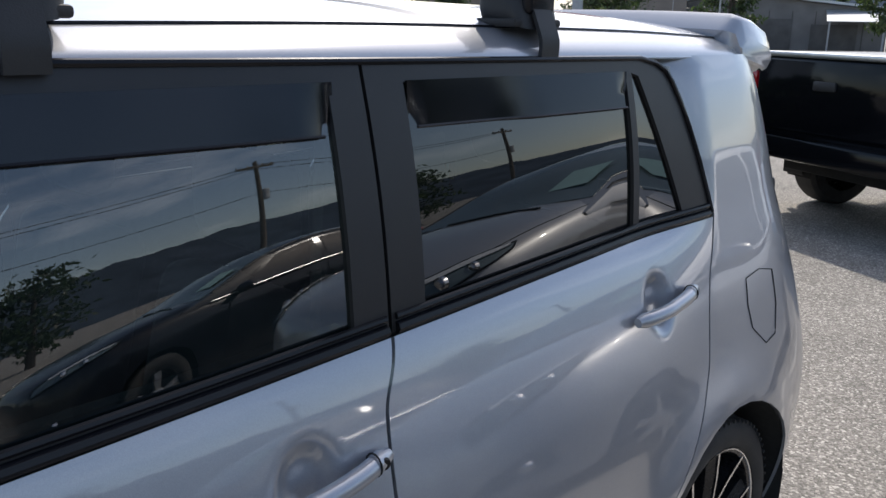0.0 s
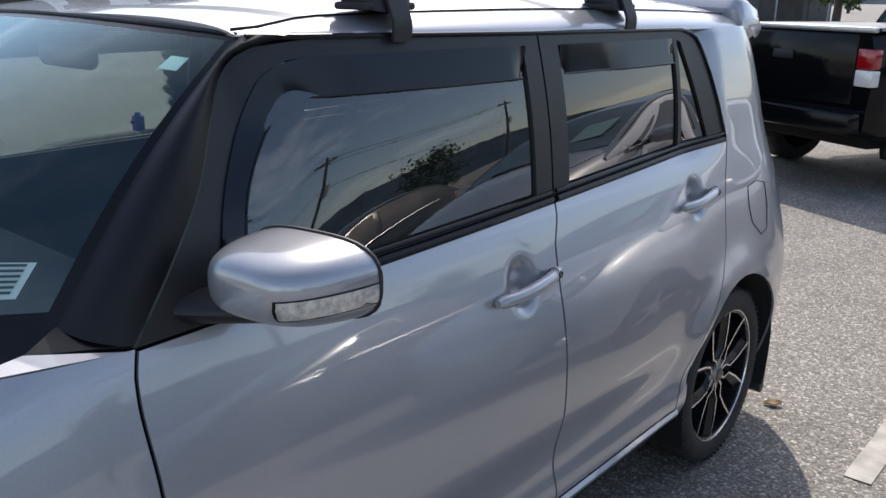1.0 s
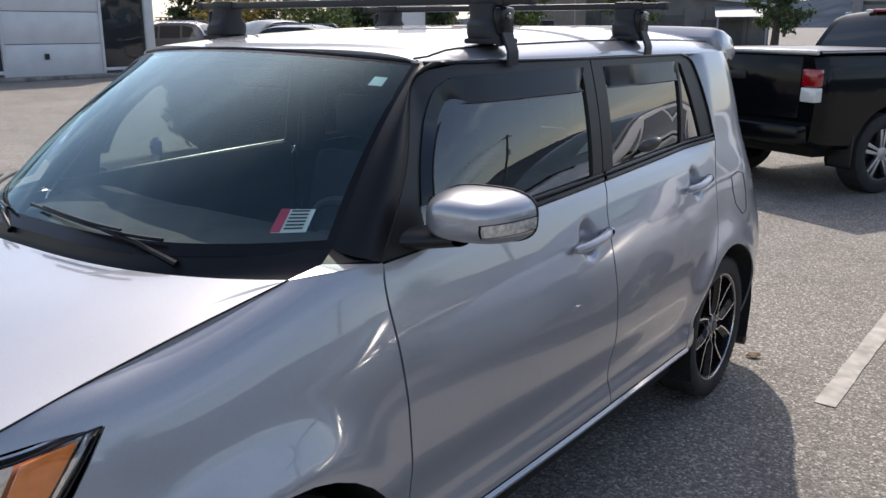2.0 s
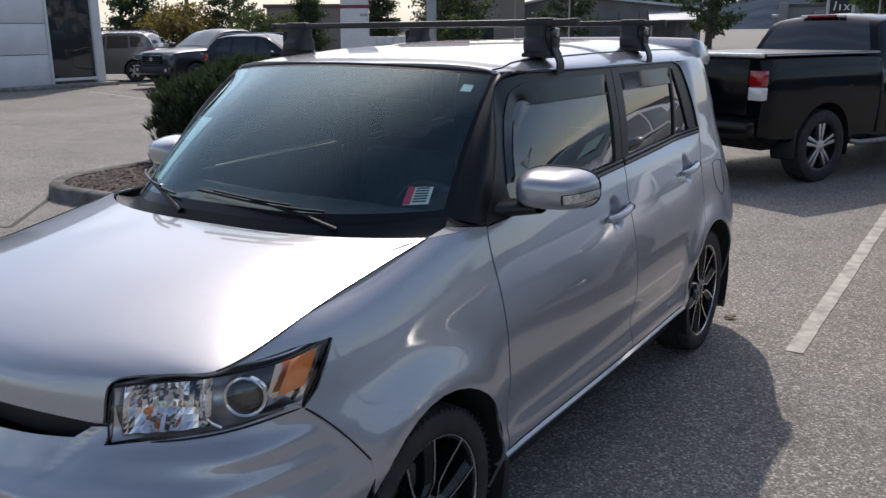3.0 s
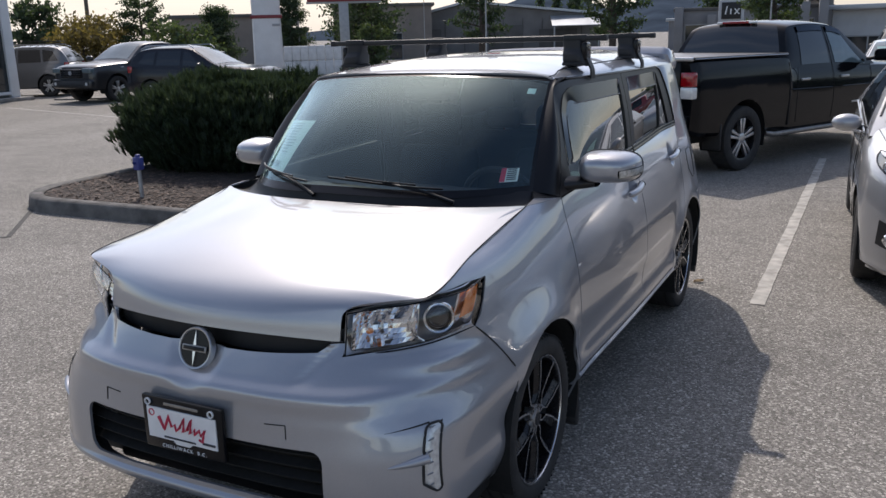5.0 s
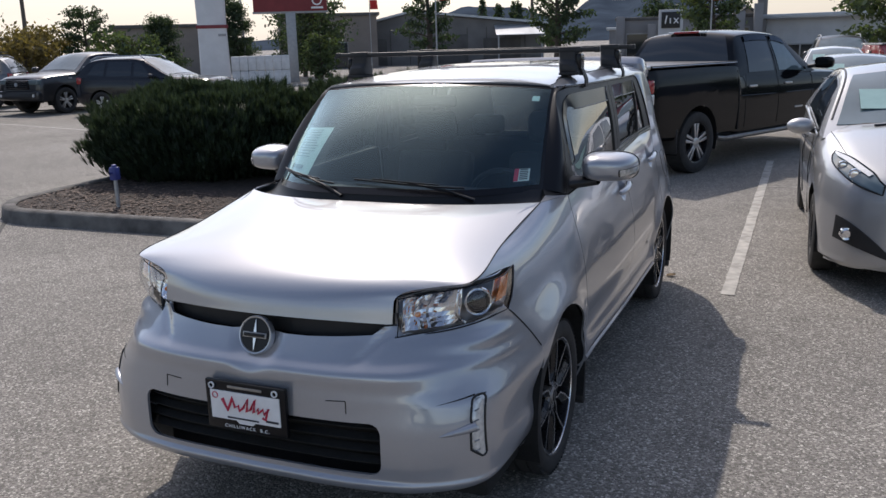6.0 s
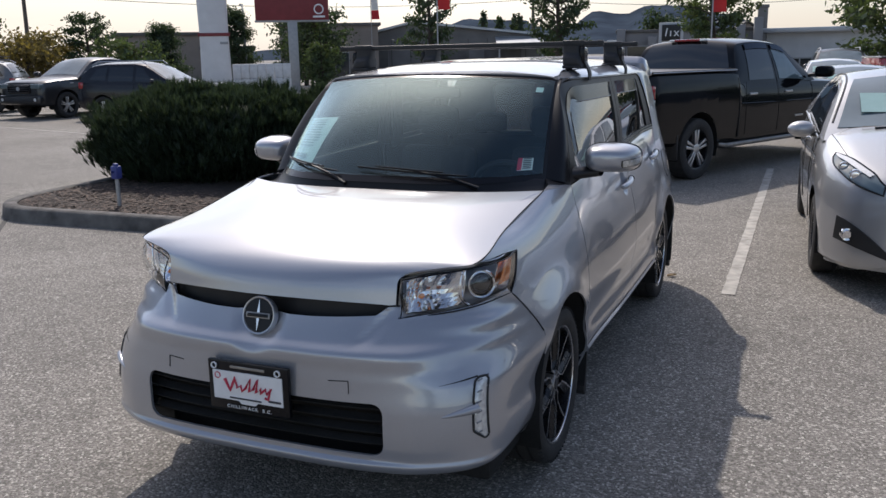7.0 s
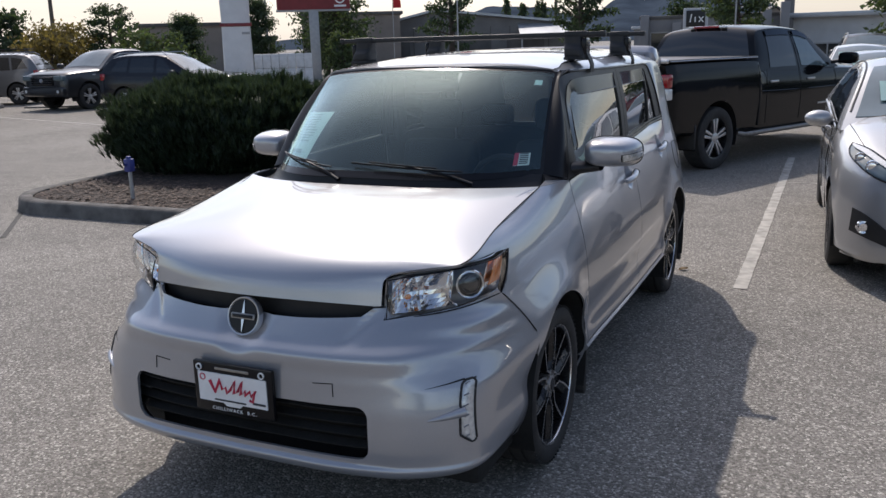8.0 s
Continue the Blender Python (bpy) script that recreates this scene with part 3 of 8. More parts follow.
# rear quarters with the broad rear pillars
def quarter_fn(u, v):
    z = lerp(0.24, 1.534, v)
    ya = SEAM_R(z) if z < 1.166 else FRAME_R(z)
    y = lerp(ya + GAP, REAR_Y(z), u)
    return (skin(y, z), y, z)


quarter = sheet(quarter_fn, 40, 64)
cut(quarter, disc_poly(*ARCH_R, 36), (1, 2))
cut(quarter, [(0.7, 0.1), (1.655, 0.1), (1.655, 0.345), (0.7, 0.345)], (1, 2))
thicken(outward(quarter, IN), 0.008)
both("rear_quarter", quarter, SILVER, xb)

# sills
sill = sheet(lambda u, v: (lambda y, z: (skin(y, z) - 0.002 - 0.07 * step(0.338, 0.24, z) + 0.013 * step(0.335, 0.352, z) * (1 - 0.7 * step(0.360, 0.3705, z)), y, z))(
    lerp(-0.925, 0.86, u), lerp(0.215, 0.3705, v)), 30, 30)
thicken(outward(sill, IN), 0.01)
both("sill", sill, SILVER, xb)

# bonnet
H_MID = curve((0, (0, -2.152, 0.862)), (0.12, (0, -2.138, 0.916)), (0.24, (0, -2.092, 0.968)), (0.38, (0, -1.985, 1.012)), (0.6, (0, -1.78, 1.058)),
              (0.8, (0, -1.56, 1.092)), (1, (0, -1.352, 1.116)))
H_EDGE = curve((0, (0.476, -2.068, 0.845)), (0.12, (0.476, -2.05, 0.92)), (0.19, (0.50, -2.03, 0.949)), (0.28, (0.60, -1.962, 0.968)), (0.38, (0.680, -1.885, 0.979)),
               (0.48, (0.694, -1.75, 1.0)), (0.6, (0.697, -1.60, 1.026)), (0.8, (0.704, -1.36, 1.068)), (1, (0.714, -1.136, 1.106)))


def bonnet_fn(u, v):
    m, e = H_MID(v), H_EDGE(v)
    s = abs(u)
    y = lerp(m[1], e[1], lerp(s ** 2.2, s ** 3, v))
    z = lerp(m[2], e[2], s ** 2.6)
    return (math.copysign(s, u) * e[0], y, z)


bonnet = sheet(lambda u, v: bonnet_fn(2 * u - 1, v), 48, 56)
thicken(outward(bonnet, (0, -1.4, 0.6)), 0.010)
part("bonnet", bonnet, SILVER, xb)

for sx in (1, -1):
    line = tube([(sx * (H_EDGE(v)[0] + 0.003), H_EDGE(v)[1], H_EDGE(v)[2] - 0.0005) for v in [0.37 + 0.63 * k / 40 for k in range(41)]], 0.0022, 6)
    part("bonnet_seam", line, VOID, xb)
    line = tube([(sx * lerp(0.445, 0.49, k / 4), lerp(-2.092, -2.062, k / 4), 0.845) for k in range(5)], 0.003, 6)
    part("bonnet_front_seam", line, VOID, xb)

# front bumper: levels of a plan line from the middle to the wheel arch
BUMP_END = curve((0.27, -1.66), (0.45, -1.61), (0.60, -1.585), (0.654, -1.602), (0.74, -1.660), (0.80, -1.702), (0.845, -1.735))
LEVELS = curve(
    (0.272, (0.0, -2.14, 0.28, -2.135, 0.53, -2.095, 0.755, -1.92)),
    (0.298, (0.0, -2.235, 0.28, -2.23, 0.555, -2.192, 0.795, -2.005)),
    (0.33, (0.0, -2.252, 0.29, -2.247, 0.57, -2.207, 0.817, -2.016)),
    (0.345, (0.0, -2.240, 0.29, -2.234, 0.57, -2.200, 0.815, -2.012)),
    (0.40, (0.0, -2.244, 0.29, -2.238, 0.57, -2.202, 0.813, -2.012)),
    (0.50, (0.0, -2.252, 0.29, -2.243, 0.565, -2.198, 0.805, -2.010)),
    (0.592, (0.0, -2.249, 0.285, -2.238, 0.552, -2.185, 0.790, -1.998)),
    (0.612, (0.0, -2.248, 0.285, -2.237, 0.550, -2.182, 0.782, -1.988)),
    (0.655, (0.0, -2.246, 0.28, -2.234, 0.543, -2.176, 0.762, -1.962)),
    (0.682, (0.0, -2.248, 0.28, -2.236, 0.540, -2.176, 0.750, -1.945)),
    (0.702, (0.0, -2.246, 0.28, -2.234, 0.536, -2.172, 0.743, -1.936)),
    (0.735, (0.0, -2.210, 0.275, -2.196, 0.510, -2.134, 0.722, -1.912)),
    (0.772, (0.0, -2.187, 0.268, -2.172, 0.496, -2.104, 0.706, -1.895)),
    (0.80, (0.0, -2.172, 0.26, -2.157, 0.487, -2.085, 0.676, -1.870)),
    (0.845, (0.0, -2.150, 0.25, -2.137, 0.476, -2.066, 0.650, -1.862)))


def bumper_fn(s, z):
    k = sum(w * LEVELS(z + d) for d, w in ((-0.005, 0.25), (0, 0.5), (0.005, 0.25))) if z > 0.38 else LEVELS(z)
    ye = BUMP_END(z)
    pts = [(0, (k[0], k[1])), (0.25, (k[2], k[3])), (0.5, (k[4], k[5])), (0.75, (k[6], k[7])), (1.0, (skin(ye, z) - 0.001, ye))]
    f = curve(*pts)
    a = abs(s)
    x, y = f(a)
    d = 0.06 - 0.04 * math.exp(-((a - 0.5) / 0.05) ** 2)
    if d < a < 1 - d:
        x, y = 0.5 * np.array((x, y)) + 0.25 * f(a - d) + 0.25 * f(a + d)
    if z > 0.55 and a < 0.2:
        e = math.hypot(x, (z - 0.785)) / 0.092
        y += 0.022 * math.exp(-e ** 6)
    # the raised edge beside the upper slot
    e = x - lerp(0.385, 0.448, (z - 0.753) / 0.078)
    y += 0.007 * step(0.0, 0.010, e) * (1 - step(0.030, 0.075, e)) * step(0.715, 0.75, z)
    return (math.copysign(x, s), y, z)


def bumper_at(x, z):
    """The bumper's surface at a half width and a height."""
    lo, hi = 0.0, 0.97
    for _ in range(24):
        m = (lo + hi) / 2
        lo, hi = (m, hi) if bumper_fn(m, z)[0] < x else (lo, m)
    return Vector(bumper_fn(lo, z))


bumper = sheet(lambda u, v: bumper_fn(2 * u - 1, lerp(0.272, 0.845, v)), 128, 120)
cut(bumper, round_poly(-0.488, 0.362, 0.488, 0.546, 0.04), (0, 2))
SLOT = [(-0.452, 0.838), (-0.42, 0.815), (-0.2, 0.806), (0.2, 0.806), (0.42, 0.815), (0.452, 0.838), (0.452, 0.9), (-0.452, 0.9)]
cut(bumper, SLOT, (0, 2))
cut(bumper, [(-1.57, 0.1), (-1.57, 0.66), (-1.655, 0.5), (-1.655, 0.1)], (1, 2))
cut(bumper, disc_poly(*ARCH_F, 36), (1, 2))
for sx in (1, -1):
    cut(bumper, [(sx * 0.752, 0.613), (sx * 0.778, 0.613), (sx * 0.789, 0.51), (sx * 0.797, 0.411), (sx * 0.787, 0.411), (sx * 0.763, 0.443), (sx * 0.756, 0.52)],
        (0, 2), where=lambda c: c.y < -1.8)
    cut(bumper, [(sx * 0.489, 0.803), (sx * 0.585, 0.811), (sx * 0.672, 0.825), (sx * 0.735, 0.839), (sx * 0.78, 0.90), (sx * 0.489, 0.90)], (0, 2))
thicken(outward(bumper, (0, -1.6, 0.55)), 0.010)
front_bumper = part("front_bumper", bumper, SILVER, xb)

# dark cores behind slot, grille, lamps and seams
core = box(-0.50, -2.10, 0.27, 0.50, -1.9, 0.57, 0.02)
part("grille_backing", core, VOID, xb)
slot_back = sheet(lambda u, v: (lambda p: (p[0], p[1] + 0.045, lerp(0.79, 0.875, v)))(bumper_fn(lerp(-0.52, 0.52, u), 0.82)), 24, 2)
part("upper_grille", thicken(outward(slot_back, (0, -1.5, 0.8)), 0.01), PLASTIC, xb, "black upper grille slot")
grille = bmesh.new()
for k in range(4):
    z = 0.39 + 0.042 * k
    sheet(lambda u, v: (lambda p: (p[0], p[1] + 0.035 + 0.03 * v, z + 0.012 * v))(bumper_fn(lerp(-0.50, 0.50, u), z)), 20, 1, grille)
low = part("lower_grille", thicken(grille, 0.006), VOID, xb, "black lower grille")

# emblem, a plain round badge with a four-pointed star
tilt = Matrix.Translation((0, -2.176, 0.793)) @ Matrix.Rotation(radians(-17), 4, "X") @ Matrix.Diagonal((1.12, 1.05, 1.12, 1))
badge = move(lathe([(0.0, -0.004), (0.052, -0.004), (0.0545, -0.009), (0.058, -0.010), (0.0605, -0.004), (0.061, 0.012), (0.0, 0.012)], 40, "y"), tilt)
em = part("emblem", badge, ALLOY, xb, "chrome ring badge")
part("emblem_field", move(lathe([(0.0, -0.0055), (0.0535, -0.0055), (0.0535, -0.002)], 36, "y"), tilt), GLOSS_BLACK, em)
star = bmesh.new()
for k in range(4):
    a = radians(90 * k)
    l = 0.052 if k % 2 else 0.046
    c, s = math.cos(a), math.sin(a)
    tip, w = (l * c, l * s), 0.0055
    prism([(0, 0), (w * (c - s), w * (s + c)), tip, (w * (c + s), w * (s - c))], -0.010, -0.005, "y", star)
part("emblem_star", move(star, tilt), CHROME, em)
part("emblem_bar", move(box(-0.044, -0.012, -0.009, 0.044, -0.006, 0.009, 0.002), tilt), STEEL, em)
part("emblem_script", move(box(-0.038, -0.0135, -0.005, 0.038, -0.011, 0.005, 0.001), tilt), GLOSS_BLACK, em)

# plate frame with a dealer's insert
plate = part("plate_frame", box(-0.165, -2.272, 0.468, 0.165, -2.252, 0.648, 0.006), GLOSS_BLACK, xb, "black plate frame with white dealer insert")
part("plate_insert", prism([(-0.142, 0.612), (0.142, 0.612), (0.142, 0.508), (0.04, 0.508), (0.028, 0.497), (-0.028, 0.497), (-0.04, 0.508), (-0.142, 0.508)], -2.276, -2.270, "y"), WHITE_PLASTIC, plate)


# the red script is a plain slanted squiggle
script = bmesh.new()
zig = [(-0.105, 0.585), (-0.085, 0.545), (-0.062, 0.592), (-0.055, 0.556), (-0.040, 0.566), (-0.036, 0.546), (-0.020, 0.560), (0.0, 0.594), (-0.006, 0.548),
       (0.012, 0.560), (0.030, 0.596), (0.022, 0.548), (0.044, 0.566), (0.040, 0.548), (0.062, 0.566), (0.066, 0.548), (0.084, 0.572), (0.070, 0.528), (0.058, 0.534)]
tube([(x + 0.014, -2.2765, z) for x, z in zig], [0.0068 if k in (0, 1, 2, 7, 8, 10, 11) else 0.0052 for k in range(len(zig))], 6, script)
part("script_mark", script, RED_INK, plate)
small = bmesh.new()
box(-0.075, -2.2785, 0.5145, 0.055, -2.275, 0.5195, 0, small)
box(0.085, -2.2785, 0.520, 0.135, -2.275, 0.527, 0, small)
part("small_print", small, INK, plate)
part("script_echo", box(-0.070, -2.2745, 0.624, 0.072, -2.270, 0.634, 0.002), STEEL, plate)
part("oval_mark", lathe([(0.012, -2.2785), (0.012, -2.273), (0.0095, -2.273), (0.0095, -2.2785), (0.012, -2.2785)], 18, "y", None, (-0.121, 0, 0.594)), RED_INK, plate)
for x in (-0.135, 0.125):
    part("badge_mark", lathe([(0.012, -2.2785), (0.012, -2.273), (0.0085, -2.273), (0.0085, -2.2785), (0.012, -2.2785)], 16, "y", None, (x, 0, 0.628)), WHITE_PLASTIC, plate)


def letters(text, size, material, parent, name, m, depth=0.001, spacing=1.0):
    cu = bpy.data.curves.new(name, "FONT")
    cu.body, cu.size, cu.extrude, cu.align_x = text, size, depth, "CENTER"
    cu.resolution_u = 3
    cu.space_character = spacing
    ob = bpy.data.objects.new(name, cu)
    me = bpy.data.meshes.new_from_object(ob)
    bpy.data.objects.remove(ob)
    me.materials.append(material)
    made = new(name, me)
    made.parent = parent
    made.matrix_basis = m
    return made


letters("CHILLIWACK  B.C.", 0.017, WHITE_PLASTIC, plate, "town_lettering", pose(0, -2.2735, 0.477, 90, 0, 0), spacing=1.35)

# tow-eye covers, fog lamps
for sx in (1, -1):
    ring = bmesh.new()
    f = bumper_fn
    for a, b in (((0.30, 0.615), (0.37, 0.618)), ((0.37, 0.618), (0.372, 0.575))):
        (xa, za), (xb_, zb_) = a, b
        pts = []
        for k in range(5):
            x, z = lerp(xa, xb_, k / 4), lerp(za, zb_, k / 4)
            p = bumper_at(x, z)
            pts.append((sx * x, p[1] - 0.001, z))
        tube(pts, 0.0016, 5, ring)
    part("cover_seam", ring, VOID, front_bumper)


def fog_fn(u, v):
    z = lerp(0.412, 0.612, v)
    x0, x1 = lerp(0.762, 0.750, v), lerp(0.797, 0.781, v)
    # the foot is cut on a slant, the fin bites a notch, the corners are round
    x0 += 0.16 * max(0.0, 0.15 - v) + 0.011 * math.exp(-((v - 0.53) / 0.055) ** 2) + 0.008 * max(0.0, (v - 0.95) / 0.05) ** 2
    x1 -= 0.010 * max(0.0, (v - 0.92) / 0.08) ** 2 + 0.006 * max(0.0, (0.05 - v) / 0.05) ** 2
    return bumper_at(lerp(x0, x1, u), z)


for sx in (1, -1):
    fix = (lambda b: b) if sx > 0 else mirror
    tray = sheet(lambda u, v: fog_fn(lerp(-0.15, 1.12, u), lerp(-0.02, 1.02, v)) + Vector((0, 0.014, 0)), 6, 28)
    fog = part("running_light", fix(thicken(outward(tray, (0, -1.5, 0.5)), 0.01)), PLASTIC, xb, "vertical running light in black surround")
    edge = [fog_fn(0, k / 40) for k in range(41)] + [fog_fn(1, 1 - k / 40) for k in range(41)]
    part("surround", fix(tube([p + Vector((0, -0.001, 0)) for p in edge], 0.0042, 6, closed=True)), PLASTIC, fog)
    lens_ = sheet(lambda u, v: fog_fn(lerp(0.06, 0.95, u), lerp(0.015, 0.985, v)) + Vector((0, 0.003 - 0.008 * math.sin(math.pi * u), 0)), 8, 40)
    lens_ = part("lamp_lens", fix(thicken(outward(lens_, (0, -1.5, 0.5)), 0.006)), PEARL, fog)
    for k in range(6):
        v_ = (k + 0.7) / 6
        part("lamp_notch", fix(tube([fog_fn(0.30, v_) + Vector((0, -0.0055, 0)), fog_fn(0.62, v_ + 0.02) + Vector((0, -0.0065, 0))], 0.0028, 5)), STEEL, lens_)
    # near-black line drawn for the shading under the bumper's scoop edge
    crease = tube([bumper_at(lerp(0.655, 0.752, k / 12), lerp(0.602, 0.615, k / 12)) + Vector((0, 0.0005, 0)) for k in range(13)], [0.0006 + 0.0026 * k / 12 for k in range(13)], 6)
    part("crease", fix(crease), VOID, front_bumper)
    fin = tube([bumper_at(lerp(0.665, 0.766, k / 10), lerp(0.500, 0.518, k / 10)) + Vector((0, 0.003 - 0.004 * k / 10, 0)) for k in range(11)], [0.0015 + 0.0155 * (k / 10) ** 0.8 for k in range(11)], 12)
    part("fin", fix(fin), SILVER, front_bumper)
    seam = tube([Vector((skin(y, z) + 0.0005, y, z)) for y, z in [(lerp(-1.722, -1.602, k / 12), lerp(0.829, 0.656, (k / 12) ** 1.15)) for k in range(13)]], 0.0026, 5)
    part("bumper_seam", fix(seam), VOID, xb)

# headlamps
L_TOP = curve((0, (0.490, -2.043, 0.930)), (0.3, (0.60, -1.955, 0.950)), (0.6, (0.690, -1.84, 0.962)), (0.85, (0.752, -1.715, 0.964)), (1, (skin(-1.606, 0.960) - 0.004, -1.606, 0.960)))
L_BOT = curve((0, (0.492, -2.068, 0.800)), (0.3, (0.585, -1.975, 0.808)), (0.6, (0.672, -1.852, 0.822)), (0.85, (0.722, -1.775, 0.828)), (1, (skin(-1.722, 0.834) - 0.004, -1.722, 0.834)))


def lamp_fn(u, v, depth=0.0):
    p = Vector(lerp(L_BOT(u), L_TOP(u), v))
    out = Vector((0.62 + 0.3 * u, -0.78 + 0.3 * u, 0.1)).normalized()
    return p + out * (0.012 * math.sin(math.pi * v) + 0.006 * math.sin(math.pi * u) - depth)


for sx in (1, -1):
    fix = (lambda b: b) if sx > 0 else mirror
    bowl = sheet(lambda u, v: lamp_fn(u, v, 0.11 * (math.sin(math.pi * min(max(u, 0.02), 0.98)) ** 0.35) * (math.sin(math.pi * min(max(v, 0.02), 0.98)) ** 0.35)), 30, 14)
    head = part("headlamp", fix(thicken(outward(bowl, (0, -1.5, 0.7)), 0.004)), ALLOY, xb, "clear wraparound headlamp with amber corner")
    part("lens", fix(outward(sheet(lambda u, v: lamp_fn(u, v, -0.022 * math.sin(math.pi * u) ** 0.8 * math.sin(math.pi * v) ** 0.7), 30, 14), (0, -1.5, 0.7))), CLEAR, head)
    rim = bmesh.new()
    tube([lamp_fn(0, k / 10, -0.002) for k in range(11)] + [lamp_fn(k / 20, 1, -0.002) for k in range(1, 21)] + [lamp_fn(1, 1 - k / 8, -0.002) for k in range(1, 9)] + [lamp_fn(1 - k / 20, 0, -0.002) for k in range(1, 20)],
         0.0024, 6, rim, closed=True)
    part("lens_rim", fix(rim), GLOSS_BLACK, head)
    # inner reflector chamber: faceted chrome
    refl = sheet(lambda u, v: lamp_fn(lerp(0.05, 0.49, u), lerp(0.08, 0.92, v), 0.032 + 0.055 * math.sin(math.pi * u) * math.sin(math.pi * v) + 0.006 * (int(u * 8.99) % 2)), 16, 8)
    part("reflector", fix(thicken(outward(refl, (0, -1.5, 0.7)), 0.003)), CHROME, head, smooth=False)
    part("indicator_bulb", fix(lathe([(0, -0.016), (0.006, -0.013), (0.009, -0.006), (0.009, 0.006), (0, 0.006)], 16, "y", centre=tuple(lamp_fn(0.18, 0.45, 0.05)))), AMBER, head)
    part("divider", fix(tube([lamp_fn(0.44 + 0.10 * (k / 10 - 0.5) ** 2 * 4 * (1 if k < 5 else 0.2), lerp(0.04, 0.96, k / 10), 0.022) for k in range(11)], 0.0045, 6)), CHROME, head)
    c = lamp_fn(0.66, 0.48, 0.05)
    d = Vector((0.55, -0.83, 0.0)).normalized()
    turn = Matrix.Translation(c) @ d.to_track_quat("X", "Z").to_matrix().to_4x4()
    part("projector_ring", fix(move(lathe([(0.040, -0.02), (0.052, 0.010), (0.049, 0.016), (0.045, 0.013), (0.042, 0.016), (0.038, 0.006), (0.036, -0.02)], 36), turn)), CHROME, head)
    part("projector_lens", fix(move(lathe([(0.037, 0.0), (0.033, 0.010), (0.022, 0.018), (0.0, 0.022)], 28), turn)), GLASS_DARK, head)
    part("amber_reflector", fix(thicken(outward(sheet(lambda u, v: lamp_fn(lerp(0.82, 0.955, u), lerp(0.34, 0.9, v), 0.014), 8, 6), (0, -1.5, 0.7)), 0.004)), AMBER, head)
    part("bright_panel", fix(thicken(outward(sheet(lambda u, v: lamp_fn(lerp(0.76, 0.985, u), lerp(0.06, 0.92, v), 0.030 - 0.008 * u), 6, 5), (0, -1.5, 0.7)), 0.004)), CHROME, head)

# roof
def roof_fn(u, v):
    s = abs(u)
    y = lerp(-0.655 + 0.095 * s ** 2, 1.745 - 0.03 * s ** 2, v)
    zc = ROOF_Z(y)
    zg = GUTTER_Z(y)
    return (math.copysign(GUTTER_X(y) * s ** 0.96, u), y, zg + (zc - zg) * (1 - s ** 3.2) ** 0.62)


ROOF_Z = curve((-0.66, 1.576), (-0.55, 1.592), (-0.4, 1.607), (-0.1, 1.628), (0.5, 1.645), (1.1, 1.640), (1.5, 1.622), (1.75, 1.60))
us = [-1 + 2 * k / 60 for k in range(61)]
us = [math.copysign(1 - (1 - abs(a)) ** 1.5, a) for a in us]
roof = sheet(roof_fn, us, 44)
thicken(outward(roof, IN), 0.010)
roof_ob = part("roof", roof, SILVER, xb)
for sx in (1, -1):
    ditch = tube([tuple(Vector(roof_fn(sx * lerp(0.97, 0.885, step(0, 0.10, k / 40)), lerp(0.004, 0.985, k / 40))) + Vector((0, 0, 0.0005))) for k in range(41)], 0.0035, 6)
    part("roof_seam", ditch, GLOSS_BLACK, roof_ob)
part("headlining", thicken(outward(sheet(lambda u, v: (lambda p: (p[0] * 0.94, p[1], p[2] - 0.05))(roof_fn(lerp(-0.97, 0.97, u), lerp(0.05, 0.95, v))), 16, 16), (0, 0, 2.5)), 0.01), HEADLINER, xb)

# tailgate, spoiler, rear bumper
def tail_fn(u, v):
    z = lerp(0.24, 1.53, v)
    y = REAR_Y(z)
    x = skin(y, z)
    s = abs(u)
    return (math.copysign(x * s, u), y + 0.045 * (1 - s ** 4) + (0.05 * (1 - s ** 6) if z < 0.62 else 0), z)


tail = sheet(lambda u, v: tail_fn(2 * u - 1, v), 36, 40)
cut(tail, round_poly(-0.55, 1.08, 0.55, 1.46, 0.06), (0, 2))
part("tailgate", thicken(outward(tail, IN), 0.01), SILVER, xb)
part("rear_window", outward(sheet(lambda u, v: (lambda p: (p[0], p[1] - 0.004, p[2]))(tail_fn(lerp(-0.985, 0.985, u), lerp(0.640, 0.955, v))), 12, 8), IN), GLASS_REAR, xb)
SPO = [(1.550, 1.590), (1.575, 1.622), (1.588, 1.632), (1.668, 1.622), (1.743, 1.596), (1.778, 1.560), (1.783, 1.520), (1.763, 1.487), (1.733, 1.478), (1.693, 1.497), (1.618, 1.52), (1.560, 1.53)]


def spoiler_fn(u, v):
    s = abs(2 * u - 1)
    p, q = SPO[int(round(v * len(SPO))) % len(SPO)]
    shrink = 1 - 0.55 * max(0.0, (s - 0.93) / 0.07) ** 2
    y, z = 1.68 + (p - 1.68) * (0.6 + 0.4 * shrink), 1.56 + (q - 1.56) * shrink
    return Vector((math.copysign(0.655 * s, u - 0.5), y + 0.035 * (1 - s ** 2), z + 0.012 * (1 - s ** 3) - (0.025 if s > 0.99 else 0)))


